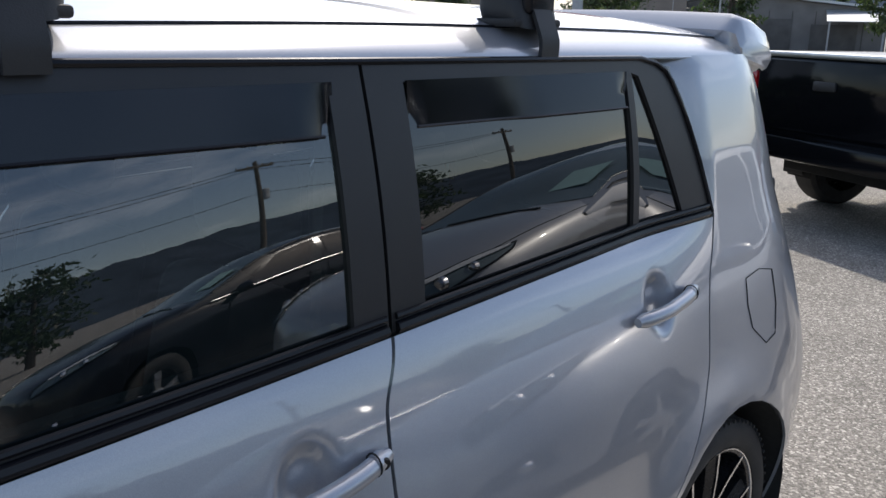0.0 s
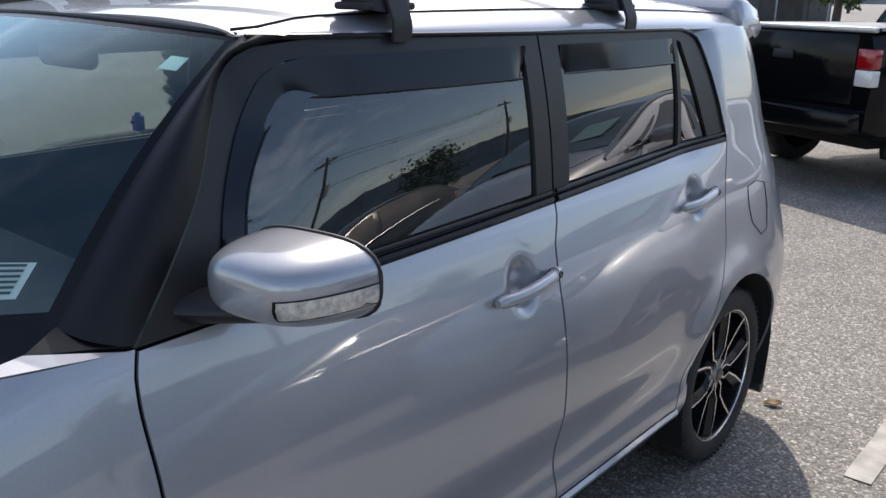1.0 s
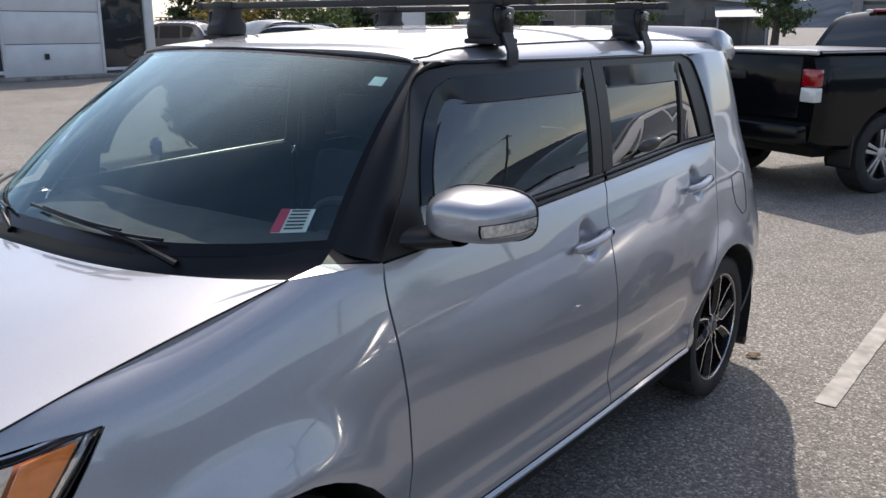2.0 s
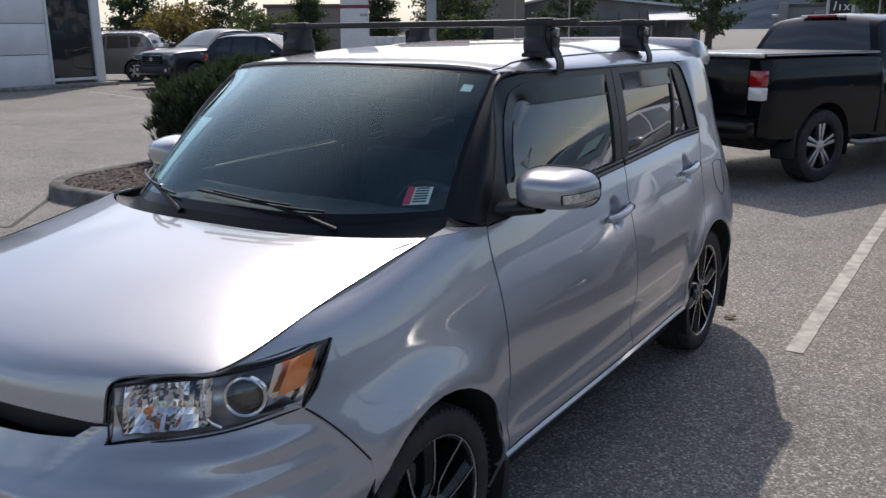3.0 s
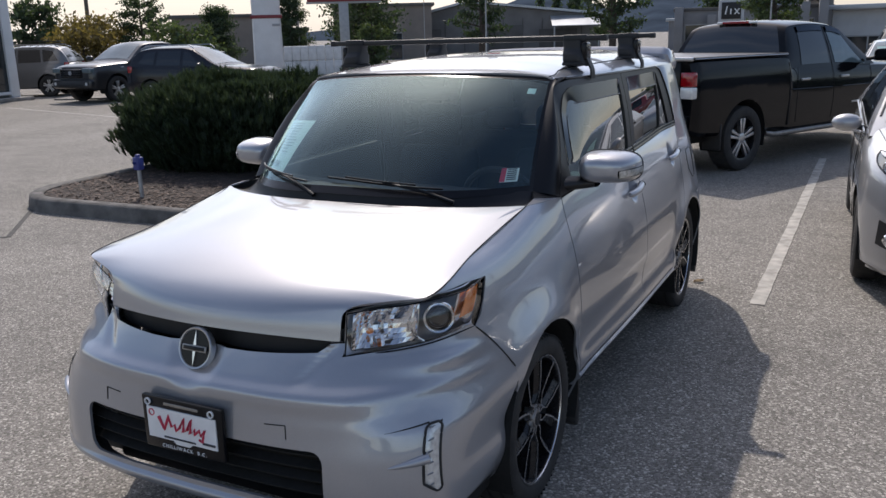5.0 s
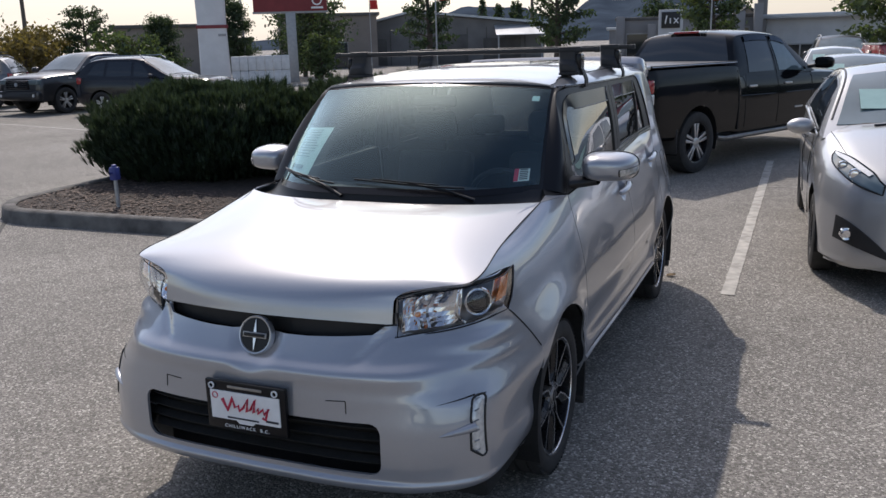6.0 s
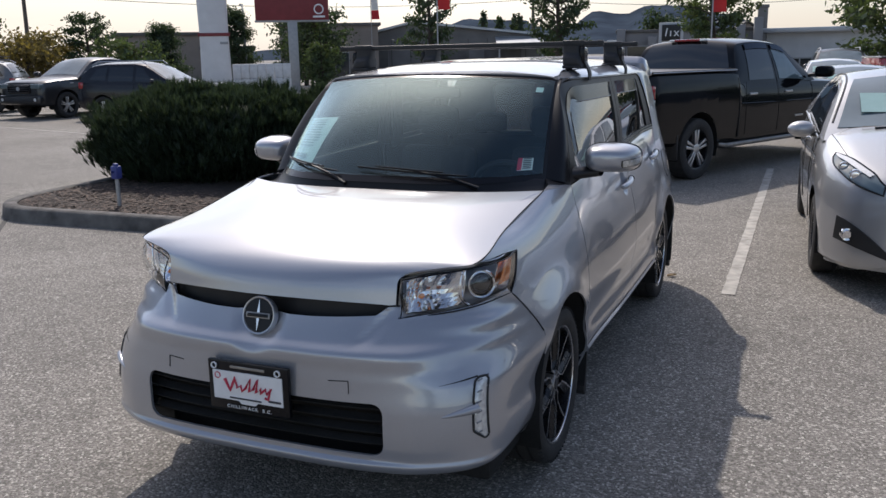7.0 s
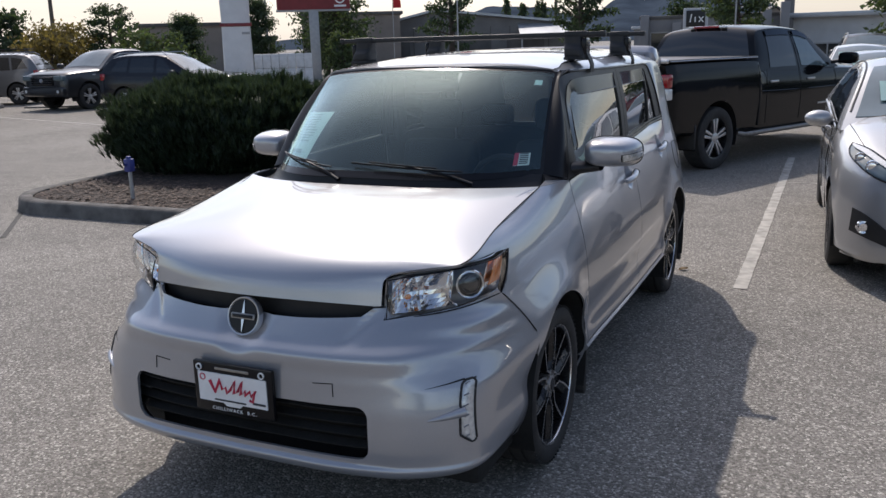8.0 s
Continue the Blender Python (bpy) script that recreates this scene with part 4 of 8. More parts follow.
ends = [0, 0.004, 0.012, 0.022, 0.035] + [0.05 + 0.90 * k / 24 for k in range(25)] + [0.965, 0.978, 0.988, 0.996, 1]
spo = sheet(spoiler_fn, ends, len(SPO))
bmesh.ops.remove_doubles(spo, verts=spo.verts[:], dist=1e-4)
bmesh.ops.holes_fill(spo, edges=spo.edges[:], sides=0)
bmesh.ops.recalc_face_normals(spo, faces=spo.faces[:])
part("roof_spoiler", spo, SILVER, xb)
for sx in (1, -1):
    tl = sheet(lambda u, v: (lambda y, z: (skin(y, z) + 0.006, y, z))(lerp(REAR_Y(lerp(0.74, 1.06, v)) - 0.045, REAR_Y(lerp(0.74, 1.06, v)) + 0.004, u), lerp(0.74, 1.06, v)), 4, 12)
    tl = thicken(outward(tl, IN), 0.012)
    part("tail_lamp", tl if sx > 0 else mirror(tl), RED_LENS, xb, "red tail lamp")
fl = [(1.42, 0.995), (1.50, 1.005), (1.575, 0.99), (1.58, 0.90), (1.56, 0.825), (1.50, 0.815), (1.43, 0.87), (1.415, 0.93)]
lid = tube([(skin(y, z) + 0.0012, y, z) for y, z in [(lerp(p[0], q[0], k / 5), lerp(p[1], q[1], k / 5)) for p, q in zip(fl, fl[1:] + fl[:1]) for k in range(5)]], 0.0013, 5, closed=True)
part("fuel_lid_seam", lid, VOID, xb)

# windscreen
def screen_fn(u, v):
    s = abs(u)
    b = Vector((0.674 * u, -0.955 - 0.36 * (1 - s ** 3.4), 1.128 + 0.012 * (1 - s ** 2)))
    t = Vector((0.612 * u, -0.660 + 0.105 * s ** 2.6, 1.574 - 0.027 * s ** 2))
    p = b.lerp(t, v)
    p += Vector((0, -0.026, 0.026)) * math.sin(math.pi * v) * (1 - 0.4 * s ** 4)
    return p


part("windscreen", outward(sheet(lambda u, v: screen_fn(lerp(-0.983, 0.983, u), lerp(0.05, 0.975, v)), 56, 40), IN), GLASS_WS, xb, "green-tinted windscreen")
frit = bmesh.new()
for ur, vr in (((-1, -0.983), (0, 1)), ((0.983, 1), (0, 1)), ((-0.983, 0.983), (0, 0.05)), ((-0.983, 0.983), (0.975, 1))):
    sheet(lambda u, v: screen_fn(lerp(*ur, u), lerp(*vr, v)), 24 if ur[1] - ur[0] > 1 else 3, 20 if vr[1] - vr[0] > 0.5 else 3, frit)
part("screen_border", outward(frit, IN), GLOSS_BLACK, xb)
part("screen_top_seal", tube([screen_fn(-1 + 2 * k / 30, 1.004) for k in range(31)], 0.005, 6), SATIN_BLACK, xb)

# front pillars, black
def pillar_fn(u, v):
    a = screen_fn(1.0, v)
    z = lerp(1.10, 1.545, v)
    y = FRAME_F(min(z, 1.5405)) - 0.004
    b = Vector((flank(y, z) if z > BELT(y) else skin(y, z), y, z))
    p = a.lerp(b, u)
    out = Vector((0.75, -0.6, 0.1))
    return p + out * 0.040 * math.sin(math.pi * u) * (0.4 + 0.6 * math.sin(math.pi * min(v + 0.1, 1)))


both("front_pillar", thicken(outward(sheet(pillar_fn, 12, 30), IN), 0.008), PILLAR_BLACK, xb)

# window frames and glass
FRONT_GLASS = [(-0.70, 1.122), (-0.70, 1.20), (-0.672, 1.28), (-0.625, 1.365), (-0.572, 1.443), (-0.53, 1.48), (-0.48, 1.503), (-0.42, 1.508), (-0.35, 1.509), (0.198, 1.508), (0.192, 1.154)]
REAR_GLASS = [(0.345, 1.505), (0.985, 1.503), (0.988, 1.182), (0.342, 1.160)]
VENT_GLASS = [(1.008, 1.502), (1.035, 1.495), (1.178, 1.192), (1.010, 1.184)]


def frame_sheet(ya, yb, zt, nu, nv):
    def fn(u, v):
        y = lerp(ya(1.3), yb(1.3), u)
        z = lerp(BELT(y), zt(y), v)
        y = lerp(ya(z), yb(z), u)
        z = lerp(BELT(y) + 0.001, zt(y), v)
        return (flank(y, z), y, z)
    return sheet(fn, nu, nv)


gut = lambda y: GUTTER_Z(y) - 0.004
ff = frame_sheet(FRAME_F, lambda z: 0.264 - GAP, gut, 48, 30)
cut(ff, FRONT_GLASS, (1, 2))
rf = frame_sheet(lambda z: 0.264 + GAP, lambda z: FRAME_R(max(z, 1.166)) - GAP, gut, 48, 30)
cut(rf, REAR_GLASS, (1, 2))
cut(rf, VENT_GLASS, (1, 2))
thicken(outward(ff, IN), 0.014)
thicken(outward(rf, IN), 0.014)
for d, b, k in ((fd, ff, 1), (fd_r, mirror(ff), -1)):
    part("window_frame", b, SATIN_BLACK, d)
for d, b, k in ((rd_, rf, 1), (rd_r, mirror(rf), -1)):
    part("window_frame", b, SATIN_BLACK, d)


def glass_sheet(poly, inset):
    ys, zs = [p[0] for p in poly], [p[1] for p in poly]
    b = sheet(lambda u, v: (lambda y, z: (flank(y, z) - inset, y, z))(lerp(min(ys) - 0.01, max(ys) + 0.01, u), lerp(min(zs) - 0.01, max(zs) + 0.01, v)), 16, 10)
    return outward(b, IN)


for poly, m, name, dl, dr in ((FRONT_GLASS, GLASS_SIDE, "front_window", fd, fd_r), (REAR_GLASS, GLASS_REAR, "rear_window_pane", rd_, rd_r), (VENT_GLASS, GLASS_REAR, "vent_window", rd_, rd_r)):
    b = glass_sheet(poly, 0.008)
    if poly is FRONT_GLASS:
        b = cut(b, [(p[0] * 1.0, p[1]) for p in poly], (1, 2), inside=False)
    part(name, mirror(b), m, dr)
    part(name, b, m, dl)

# belt strips along the windows' foot, gutter strips along the roof
for ya, yb, dl, dr in ((-0.60, 0.255, fd, fd_r), (0.275, 1.285, rd_, rd_r)):
    strip = bmesh.new()
    for dz, r in ((0.008, 0.010), (0.026, 0.006)):
        tube([(flank(y, BELT(y) + dz) + 0.001, y, BELT(y) + dz) for y in pick_rows(ya, yb, 24)], r, 8, strip)
    part("belt_seal", mirror(strip), GLOSS_BLACK, dr)
    part("belt_seal", strip, GLOSS_BLACK, dl)
gutter = tube([(GUTTER_X(y) + 0.004, y, GUTTER_Z(y) - 0.001) for y in pick_rows(-0.545, 1.05, 40)] + [(flank(FRAME_R(z), z) + 0.002, FRAME_R(z), z) for z in (1.52, 1.505, 1.48, 1.44, 1.38, 1.30, 1.22, 1.175)], 0.006, 8)
both("gutter_seal", gutter, GLOSS_BLACK, xb)

# wind deflectors
def deflector(top, drop, taper):
    def fn(u, v):
        p = top(u)
        y, z = p[0], p[1]
        dy, dz = p[2], p[3]
        k = drop * (1 - taper + taper * step(0.1, 0.5, u))
        y2, z2 = y + dy * k * v, z + dz * k * v
        return (flank(y, min(z, 1.53)) + 0.004 + (0.006 + 0.010 * step(0.3, 0.55, u)) * v * (1 if 0.02 < u < 0.985 else 0.25), y2, z2)
    return fn


front_top = curve((0, (-0.70, 1.200, 1.0, 0.0)), (0.15, (-0.668, 1.290, 0.95, -0.05)), (0.3, (-0.60, 1.405, 0.9, -0.35)), (0.42, (-0.525, 1.485, 0.7, -0.75)), (0.52, (-0.42, 1.509, 0.2, -1)), (1, (0.203, 1.510, 0, -1)))
d1 = sheet(deflector(front_top, 0.074, 0.4), [0, 0.01, 0.03] + [0.03 + 0.94 * k / 40 for k in range(1, 41)] + [0.985, 0.9905, 1.0], 7)
d2 = sheet(deflector(curve((0, (0.350, 1.508, 0, -1)), (1, (0.985, 1.506, 0, -1))), 0.072, 0), [0, 0.01, 0.03] + [0.03 + 0.94 * k / 20 for k in range(1, 21)] + [0.985, 0.9905, 1.0], 7)
e1, e2 = deflector(front_top, 0.074, 0.4), deflector(curve((0, (0.350, 1.508, 0, -1)), (1, (0.985, 1.506, 0, -1))), 0.072, 0)
for e, dl, dr in ((e1, fd, fd_r), (e2, rd_, rd_r)):
    lip = tube([e(0.03 + 0.95 * k / 40, 1.0) for k in range(41)], 0.0028, 5)
    part("deflector_edge", mirror(lip), GLOSS_BLACK, dr)
    part("deflector_edge", lip, GLOSS_BLACK, dl)
for b, dl, dr in ((d1, fd, fd_r), (d2, rd_, rd_r)):
    thicken(outward(b, IN), 0.003)
    part("wind_deflector", mirror(b), SMOKE, dr, "smoked wind deflector")
    part("wind_deflector", b, SMOKE, dl, "smoked wind deflector")


# door handles with their dished recess
def handle(yc, zc, lock):
    """A pull handle of about 0.24 m, rising towards the back."""
    h = bmesh.new()
    pts, rad = [], []
    for k in range(15):
        t = k / 14
        y = yc - 0.125 + 0.25 * t
        z = zc - 0.010 + 0.020 * t
        pts.append((skin(yc - 0.125 + 0.25 * (0 if t < 0.5 else 1), z) + 0.006 + 0.028 * math.sin(math.pi * min(max(t, 0.04), 0.96)) ** 0.5, y, z))
        rad.append(0.0155 if 0 < k < 14 else 0.010)
    tube(pts, rad, 12, h)
    cutl = None
    if lock:
        cutl = lathe([(0, 0.004), (0.008, 0.004), (0.010, 0.0)], 16, "x", centre=(pts[-2][0] + 0.013, pts[-2][1] - 0.004, pts[-2][2]))
    return h, cutl


for (yc, zc, lock), dl, dr in (((0.065, 0.975, True), fd, fd_r), ((1.012, 1.022, False), rd_, rd_r)):
    h, lk = handle(yc, zc, lock)
    hr = part("handle", mirror(h), SILVER, dr)
    hl = part("handle", h, SILVER, dl)
    part("lock_gap", tube([(skin(yc + 0.125, zc) + 0.022 + 0.017 * math.cos(a), yc + 0.090, zc + 0.009 + 0.017 * math.sin(a)) for a in [2 * math.pi * k / 14 for k in range(14)]], 0.0016, 5, closed=True), VOID, hl)
    if lk:
        part("keyhole", lk, GLOSS_BLACK, hl)


# door mirrors
def mirror_shell(u, v):
    """A housing rounded to the front, cut flat at the back; u runs round, v from the back edge to the nose."""
    a = 2 * math.pi * u
    c, s = math.cos(a), math.sin(a)
    k = (abs(c) ** 3.1 + abs(s) ** 3.1) ** (-1 / 3.1)
    r = math.cos(v * math.pi / 2) ** 0.53
    x, z = 0.122 * k * c * r, 0.066 * k * s * r
    z *= 1.0 - 0.05 * (x / 0.128) * (1 if z > 0 else 0.2)
    return (0.905 + x, -0.645 - 0.145 * math.sin(v * math.pi / 2) ** 1.1 + 0.22 * x * (1 - 0.4 * v), 1.196 + z)


for sx in (1, -1):
    fix = (lambda b: b) if sx > 0 else mirror
    shell = sheet(mirror_shell, 40, 14)
    bmesh.ops.remove_doubles(shell, verts=shell.verts[:], dist=1e-4)
    dm = part("door_mirror", fix(outward(shell, (0.905, -0.67, 1.196))), SILVER, xb, "silver door mirror with clear turn signal")
    part("mirror_glass", fix(sheet(lambda u, v: (lambda p: (0.905 + (p[0] - 0.905) * v * 0.97, p[1] + 0.004, 1.196 + (p[2] - 1.196) * v * 0.97))(mirror_shell(u, 0.0)), 40, 3)), CHROME, dm)
    base_rim = [Vector(mirror_shell(k / 40, 0.0)) + Vector((0, 0.003, 0)) for k in range(40)]
    part("mirror_rim", fix(tube(base_rim, 0.004, 6, closed=True)), PLASTIC, dm)
    foot = sheet(lambda u, v: (lambda a: Vector((lerp(0.745, 0.86, v), -0.735 + 0.05 * v + lerp(0.075, 0.05, v) * math.cos(a), lerp(1.128, 1.135, v) + lerp(0.03, 0.022, v) * math.sin(a))))(2 * math.pi * u), 20, 6)
    part("mirror_foot", fix(foot), SATIN_BLACK, dm)

    def sig_fn(u, v):
        x = lerp(0.972, 1.029, u)
        z = lerp(1.166, 1.194, v) + 0.006 * u
        # the nose of the housing over this place
        lo, hi = 0.0, 1.0
        a = math.atan2((z - 1.196) / 0.066, (x - 0.905) / 0.128) / (2 * math.pi)
        best = min((abs(mirror_shell(a, t / 60)[0] - x) + abs(mirror_shell(a, t / 60)[2] - z), t / 60) for t in range(61))[1]
        p = mirror_shell(a, best)
        return (p[0] + 0.003 * u, p[1] - 0.003, p[2])
    part("signal_surround", fix(thicken(outward(sheet(lambda u, v: (lambda p: (p[0], p[1] + 0.002, p[2]))(sig_fn(lerp(-0.08, 1.0, u), lerp(-0.07, 1.07, v))), 14, 5), (0.905, -0.62, 1.196)), 0.003)), GLOSS_BLACK, dm)
    part("turn_signal", fix(thicken(outward(sheet(sig_fn, 14, 5), (0.905, -0.62, 1.196)), 0.004)), SIGNAL_LENS, dm, "clear ribbed turn signal")

# cowl, wipers
def cowl_fn(u, v):
    s = 2 * u - 1
    a = Vector(bonnet_fn(s, 1.0)) + Vector((0, 0.010, -0.010))
    b = screen_fn(s, 0.02) + Vector((0, 0.0, -0.002))
    p = a.lerp(b, v)
    p.z -= 0.034 * math.sin(math.pi * v)
    return p


part("cowl", thicken(outward(sheet(cowl_fn, 40, 6), (0, -1.2, 0.6)), 0.01), PILLAR_BLACK, xb, "black cowl below the windscreen")
for sx in (1, -1):
    tri = sheet(lambda u, v: Vector((0.716, -1.134, 1.106)).lerp(Vector((0.704, -1.02, 1.114)), v).lerp(Vector((skin(-0.885, 1.095), -0.889, 1.097)), u), 8, 4)
    wedge = sheet(lambda u, v: Vector((0.704, -1.02, 1.113)).lerp(Vector((0.668, -0.945, 1.134)), v).lerp(Vector((skin(-0.885, 1.095) - 0.004, -0.884, 1.104)), u), 8, 4)
    part("pillar_foot", (lambda b: b if sx > 0 else mirror(b))(thicken(outward(wedge, (0, -1, 0.6)), 0.006)), PILLAR_BLACK, xb)
    part("cowl_corner", (lambda b: b if sx > 0 else mirror(b))(thicken(outward(tri, (0, -1, 0.6)), 0.006)), SILVER, xb)


def wiper(name, pivot, u0, u1, v0, v1):
    arm = bmesh.new()
    mid = screen_fn((u0 + u1) / 2, (v0 + v1) / 2) + Vector((0, -0.022, 0.026))
    tube([Vector(pivot), Vector(pivot).lerp(mid, 0.35) + Vector((0, -0.008, 0.012)), mid], [0.009, 0.006, 0.004], 8, arm)
    blade = bmesh.new()
    pts = [screen_fn(lerp(u0, u1, k / 16), lerp(v0, v1, k / 16)) + Vector((0, -0.012, 0.014)) for k in range(17)]
    tube(pts, 0.0045, 6, blade)
    tube([p + Vector((0, -0.010, 0.012)) for p in pts[3:14]], 0.004, 6, blade)
    w = part(name, arm, PILLAR_BLACK, xb, "black windscreen wiper")
    part("blade", blade, PILLAR_BLACK, w)


wiper("wiper", (0.46, -1.235, 1.120), -0.12, 0.62, 0.085, 0.040)
wiper("wiper", (-0.13, -1.315, 1.128), -0.86, -0.26, 0.12, 0.050)


# wheels of the silver car: five forked spokes with bright edges on black
def tyre_bm(r_out, r_rim, width, x_face):
    """A tyre round the x axis, with its outer wall near x_face."""
    w = width
    prof = [(r_rim, 0.012), (r_rim + 0.012, 0.003), (r_rim + 0.03, -0.002), (r_out - 0.028, 0.0), (r_out - 0.010, 0.010), (r_out - 0.002, 0.026), (r_out, 0.05)]
    for k in range(1, 4):
        c = w * k / 4
        prof += [(r_out, c - 0.007), (r_out - 0.008, c - 0.004), (r_out - 0.008, c + 0.004), (r_out, c + 0.007)]
    prof += [(r_out, w - 0.05), (r_out - 0.01, w - 0.01), (r_out - 0.03, w), (r_rim, w - 0.01)]
    bm = lathe([(r, x_face - h) for r, h in prof], 72)
    # shoulder grooves
    for k in range(72):
        a = 2 * math.pi * (k + 0.5) / 72
        b = box(x_face - 0.040, -0.0022, r_out - 0.0135, x_face - 0.004, 0.0022, r_out - 0.004)
        move(b, Matrix.Rotation(a, 4, "X"))
        join(bm, b)
    bmesh.ops.recalc_face_normals(bm, faces=bm.faces[:])
    return bm


def fork_wheel(parent, x, y, z, sx, m_tyre=RUBBER):
    xf = 0.845
    place = Matrix.Translation((0, y, z))
    fix = (lambda b: move(b, place)) if sx > 0 else (lambda b: mirror(move(b, place)))
    wheel = part("wheel", fix(tyre_bm(0.327, 0.243, 0.215, xf)), RUBBER, parent, "black five-spoke alloy wheel with bright edges")
    barrel = lathe([(0.247, xf - 0.006), (0.243, xf - 0.012), (0.232, xf - 0.016), (0.228, xf - 0.05), (0.222, xf - 0.19), (0.16, xf - 0.195), (0.0, xf - 0.195)], 60)
    part("rim", fix(barrel), RIM_BLACK, wheel)
    part("rim_edge", fix(lathe([(0.2392, xf - 0.013), (0.2405, xf - 0.0095), (0.2435, xf - 0.0085), (0.2455, xf - 0.012)], 72)), MACHINED, wheel)
    part("brake_disc", fix(lathe([(0.13, xf - 0.14), (0.13, xf - 0.12), (0.06, xf - 0.118), (0.06, xf - 0.14)], 40)), STEEL, wheel)
    for k in range(5):
        a = 2 * math.pi * k / 5 + radians(12)
        spoke, edge = bmesh.new(), bmesh.new()
        for sgn in (1, -1):
            path = [(0.030, 0.010), (0.062, 0.018), (0.088, 0.050), (0.150, 0.064), (0.236, 0.072)]
            face = curve((0.0, xf - 0.030), (0.09, xf - 0.022), (0.236, xf - 0.014))
            outer, inner = [], []
            for i, (r, t) in enumerate(path):
                outer.append((r, sgn * t))
                inner.append((r, sgn * max(t - (0.018 + 0.016 * (i / 4)), 0.0)))
            for i in range(len(path) - 1):
                q = [outer[i], outer[i + 1], inner[i + 1], inner[i]]
                dep = 0.05
                top = [spoke.verts.new((face(p[0]) - (0.0 if j < 2 else 0.018), p[1], p[0])) for j, p in enumerate(q)]
                bot = [spoke.verts.new((face(p[0]) - dep, p[1], p[0])) for p in q]
                spoke.faces.new(top)
                for j in range(4):
                    spoke.faces.new((top[j], bot[j], bot[(j + 1) % 4], top[(j + 1) % 4]))
                w = 0.0075
                e = [outer[i], outer[i + 1], (outer[i + 1][0], outer[i + 1][1] - sgn * w), (outer[i][0], outer[i][1] - sgn * w)]
                t2 = [edge.verts.new((face(p[0]) + 0.0015, p[1], p[0])) for p in e]
                b2 = [edge.verts.new((face(p[0]) - 0.006, p[1], p[0])) for p in e]
                edge.faces.new(t2)
                for j in range(4):
                    edge.faces.new((t2[j], b2[j], b2[(j + 1) % 4], t2[(j + 1) % 4]))
        for b in (spoke, edge):
            bmesh.ops.recalc_face_normals(b, faces=b.faces[:])
            move(b, Matrix.Rotation(a, 4, "X"))
        s = part("spoke", fix(spoke), RIM_BLACK, wheel)
        part("bright_edge", fix(edge), MACHINED, s)
    part("hub", fix(lathe([(0.062, xf - 0.06), (0.058, xf - 0.032), (0.035, xf - 0.029), (0.032, xf - 0.022), (0.028, xf - 0.020), (0.0, xf - 0.019)], 30)), STEEL, wheel)
    part("hub_cap", fix(lathe([(0.026, xf - 0.022), (0.024, xf - 0.017), (0.0, xf - 0.016)], 24)), RIM_BLACK, wheel)
    for k in range(5):
        a = 2 * math.pi * (k + 0.5) / 5
        part("wheel_nut", fix(lathe([(0.011, xf - 0.04), (0.011, xf - 0.026), (0.006, xf - 0.026)], 10, "x", None, (0, 0.047 * math.sin(a), 0.047 * math.cos(a)))), STEEL, wheel)
    return wheel


for y in (-1.30, 1.30):
    for sx in (1, -1):
        fork_wheel(xb, 0.83, y, 0.325, sx)

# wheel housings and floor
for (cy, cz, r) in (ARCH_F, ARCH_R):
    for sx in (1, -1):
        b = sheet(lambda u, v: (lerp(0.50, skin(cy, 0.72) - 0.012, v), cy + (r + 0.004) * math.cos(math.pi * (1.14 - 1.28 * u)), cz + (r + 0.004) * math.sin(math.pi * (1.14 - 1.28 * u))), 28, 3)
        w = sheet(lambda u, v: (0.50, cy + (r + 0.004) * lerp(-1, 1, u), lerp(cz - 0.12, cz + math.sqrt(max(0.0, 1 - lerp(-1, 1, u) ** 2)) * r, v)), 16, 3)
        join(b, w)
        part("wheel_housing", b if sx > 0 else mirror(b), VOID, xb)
        flap = prism([(cy + r + 0.01, 0.36), (cy + r + 0.055, 0.38), (cy + r + 0.045, 0.135), (cy + r + 0.02, 0.125), (cy + r - 0.005, 0.15)], 0.63, 0.855, "x", bevel=0.006)
        part("mud_flap", flap if sx > 0 else mirror(flap), PLASTIC, xb)
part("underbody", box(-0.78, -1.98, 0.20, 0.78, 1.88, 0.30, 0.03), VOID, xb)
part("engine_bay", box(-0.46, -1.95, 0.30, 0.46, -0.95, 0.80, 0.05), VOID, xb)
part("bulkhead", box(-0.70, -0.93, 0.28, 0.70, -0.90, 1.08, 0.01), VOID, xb)

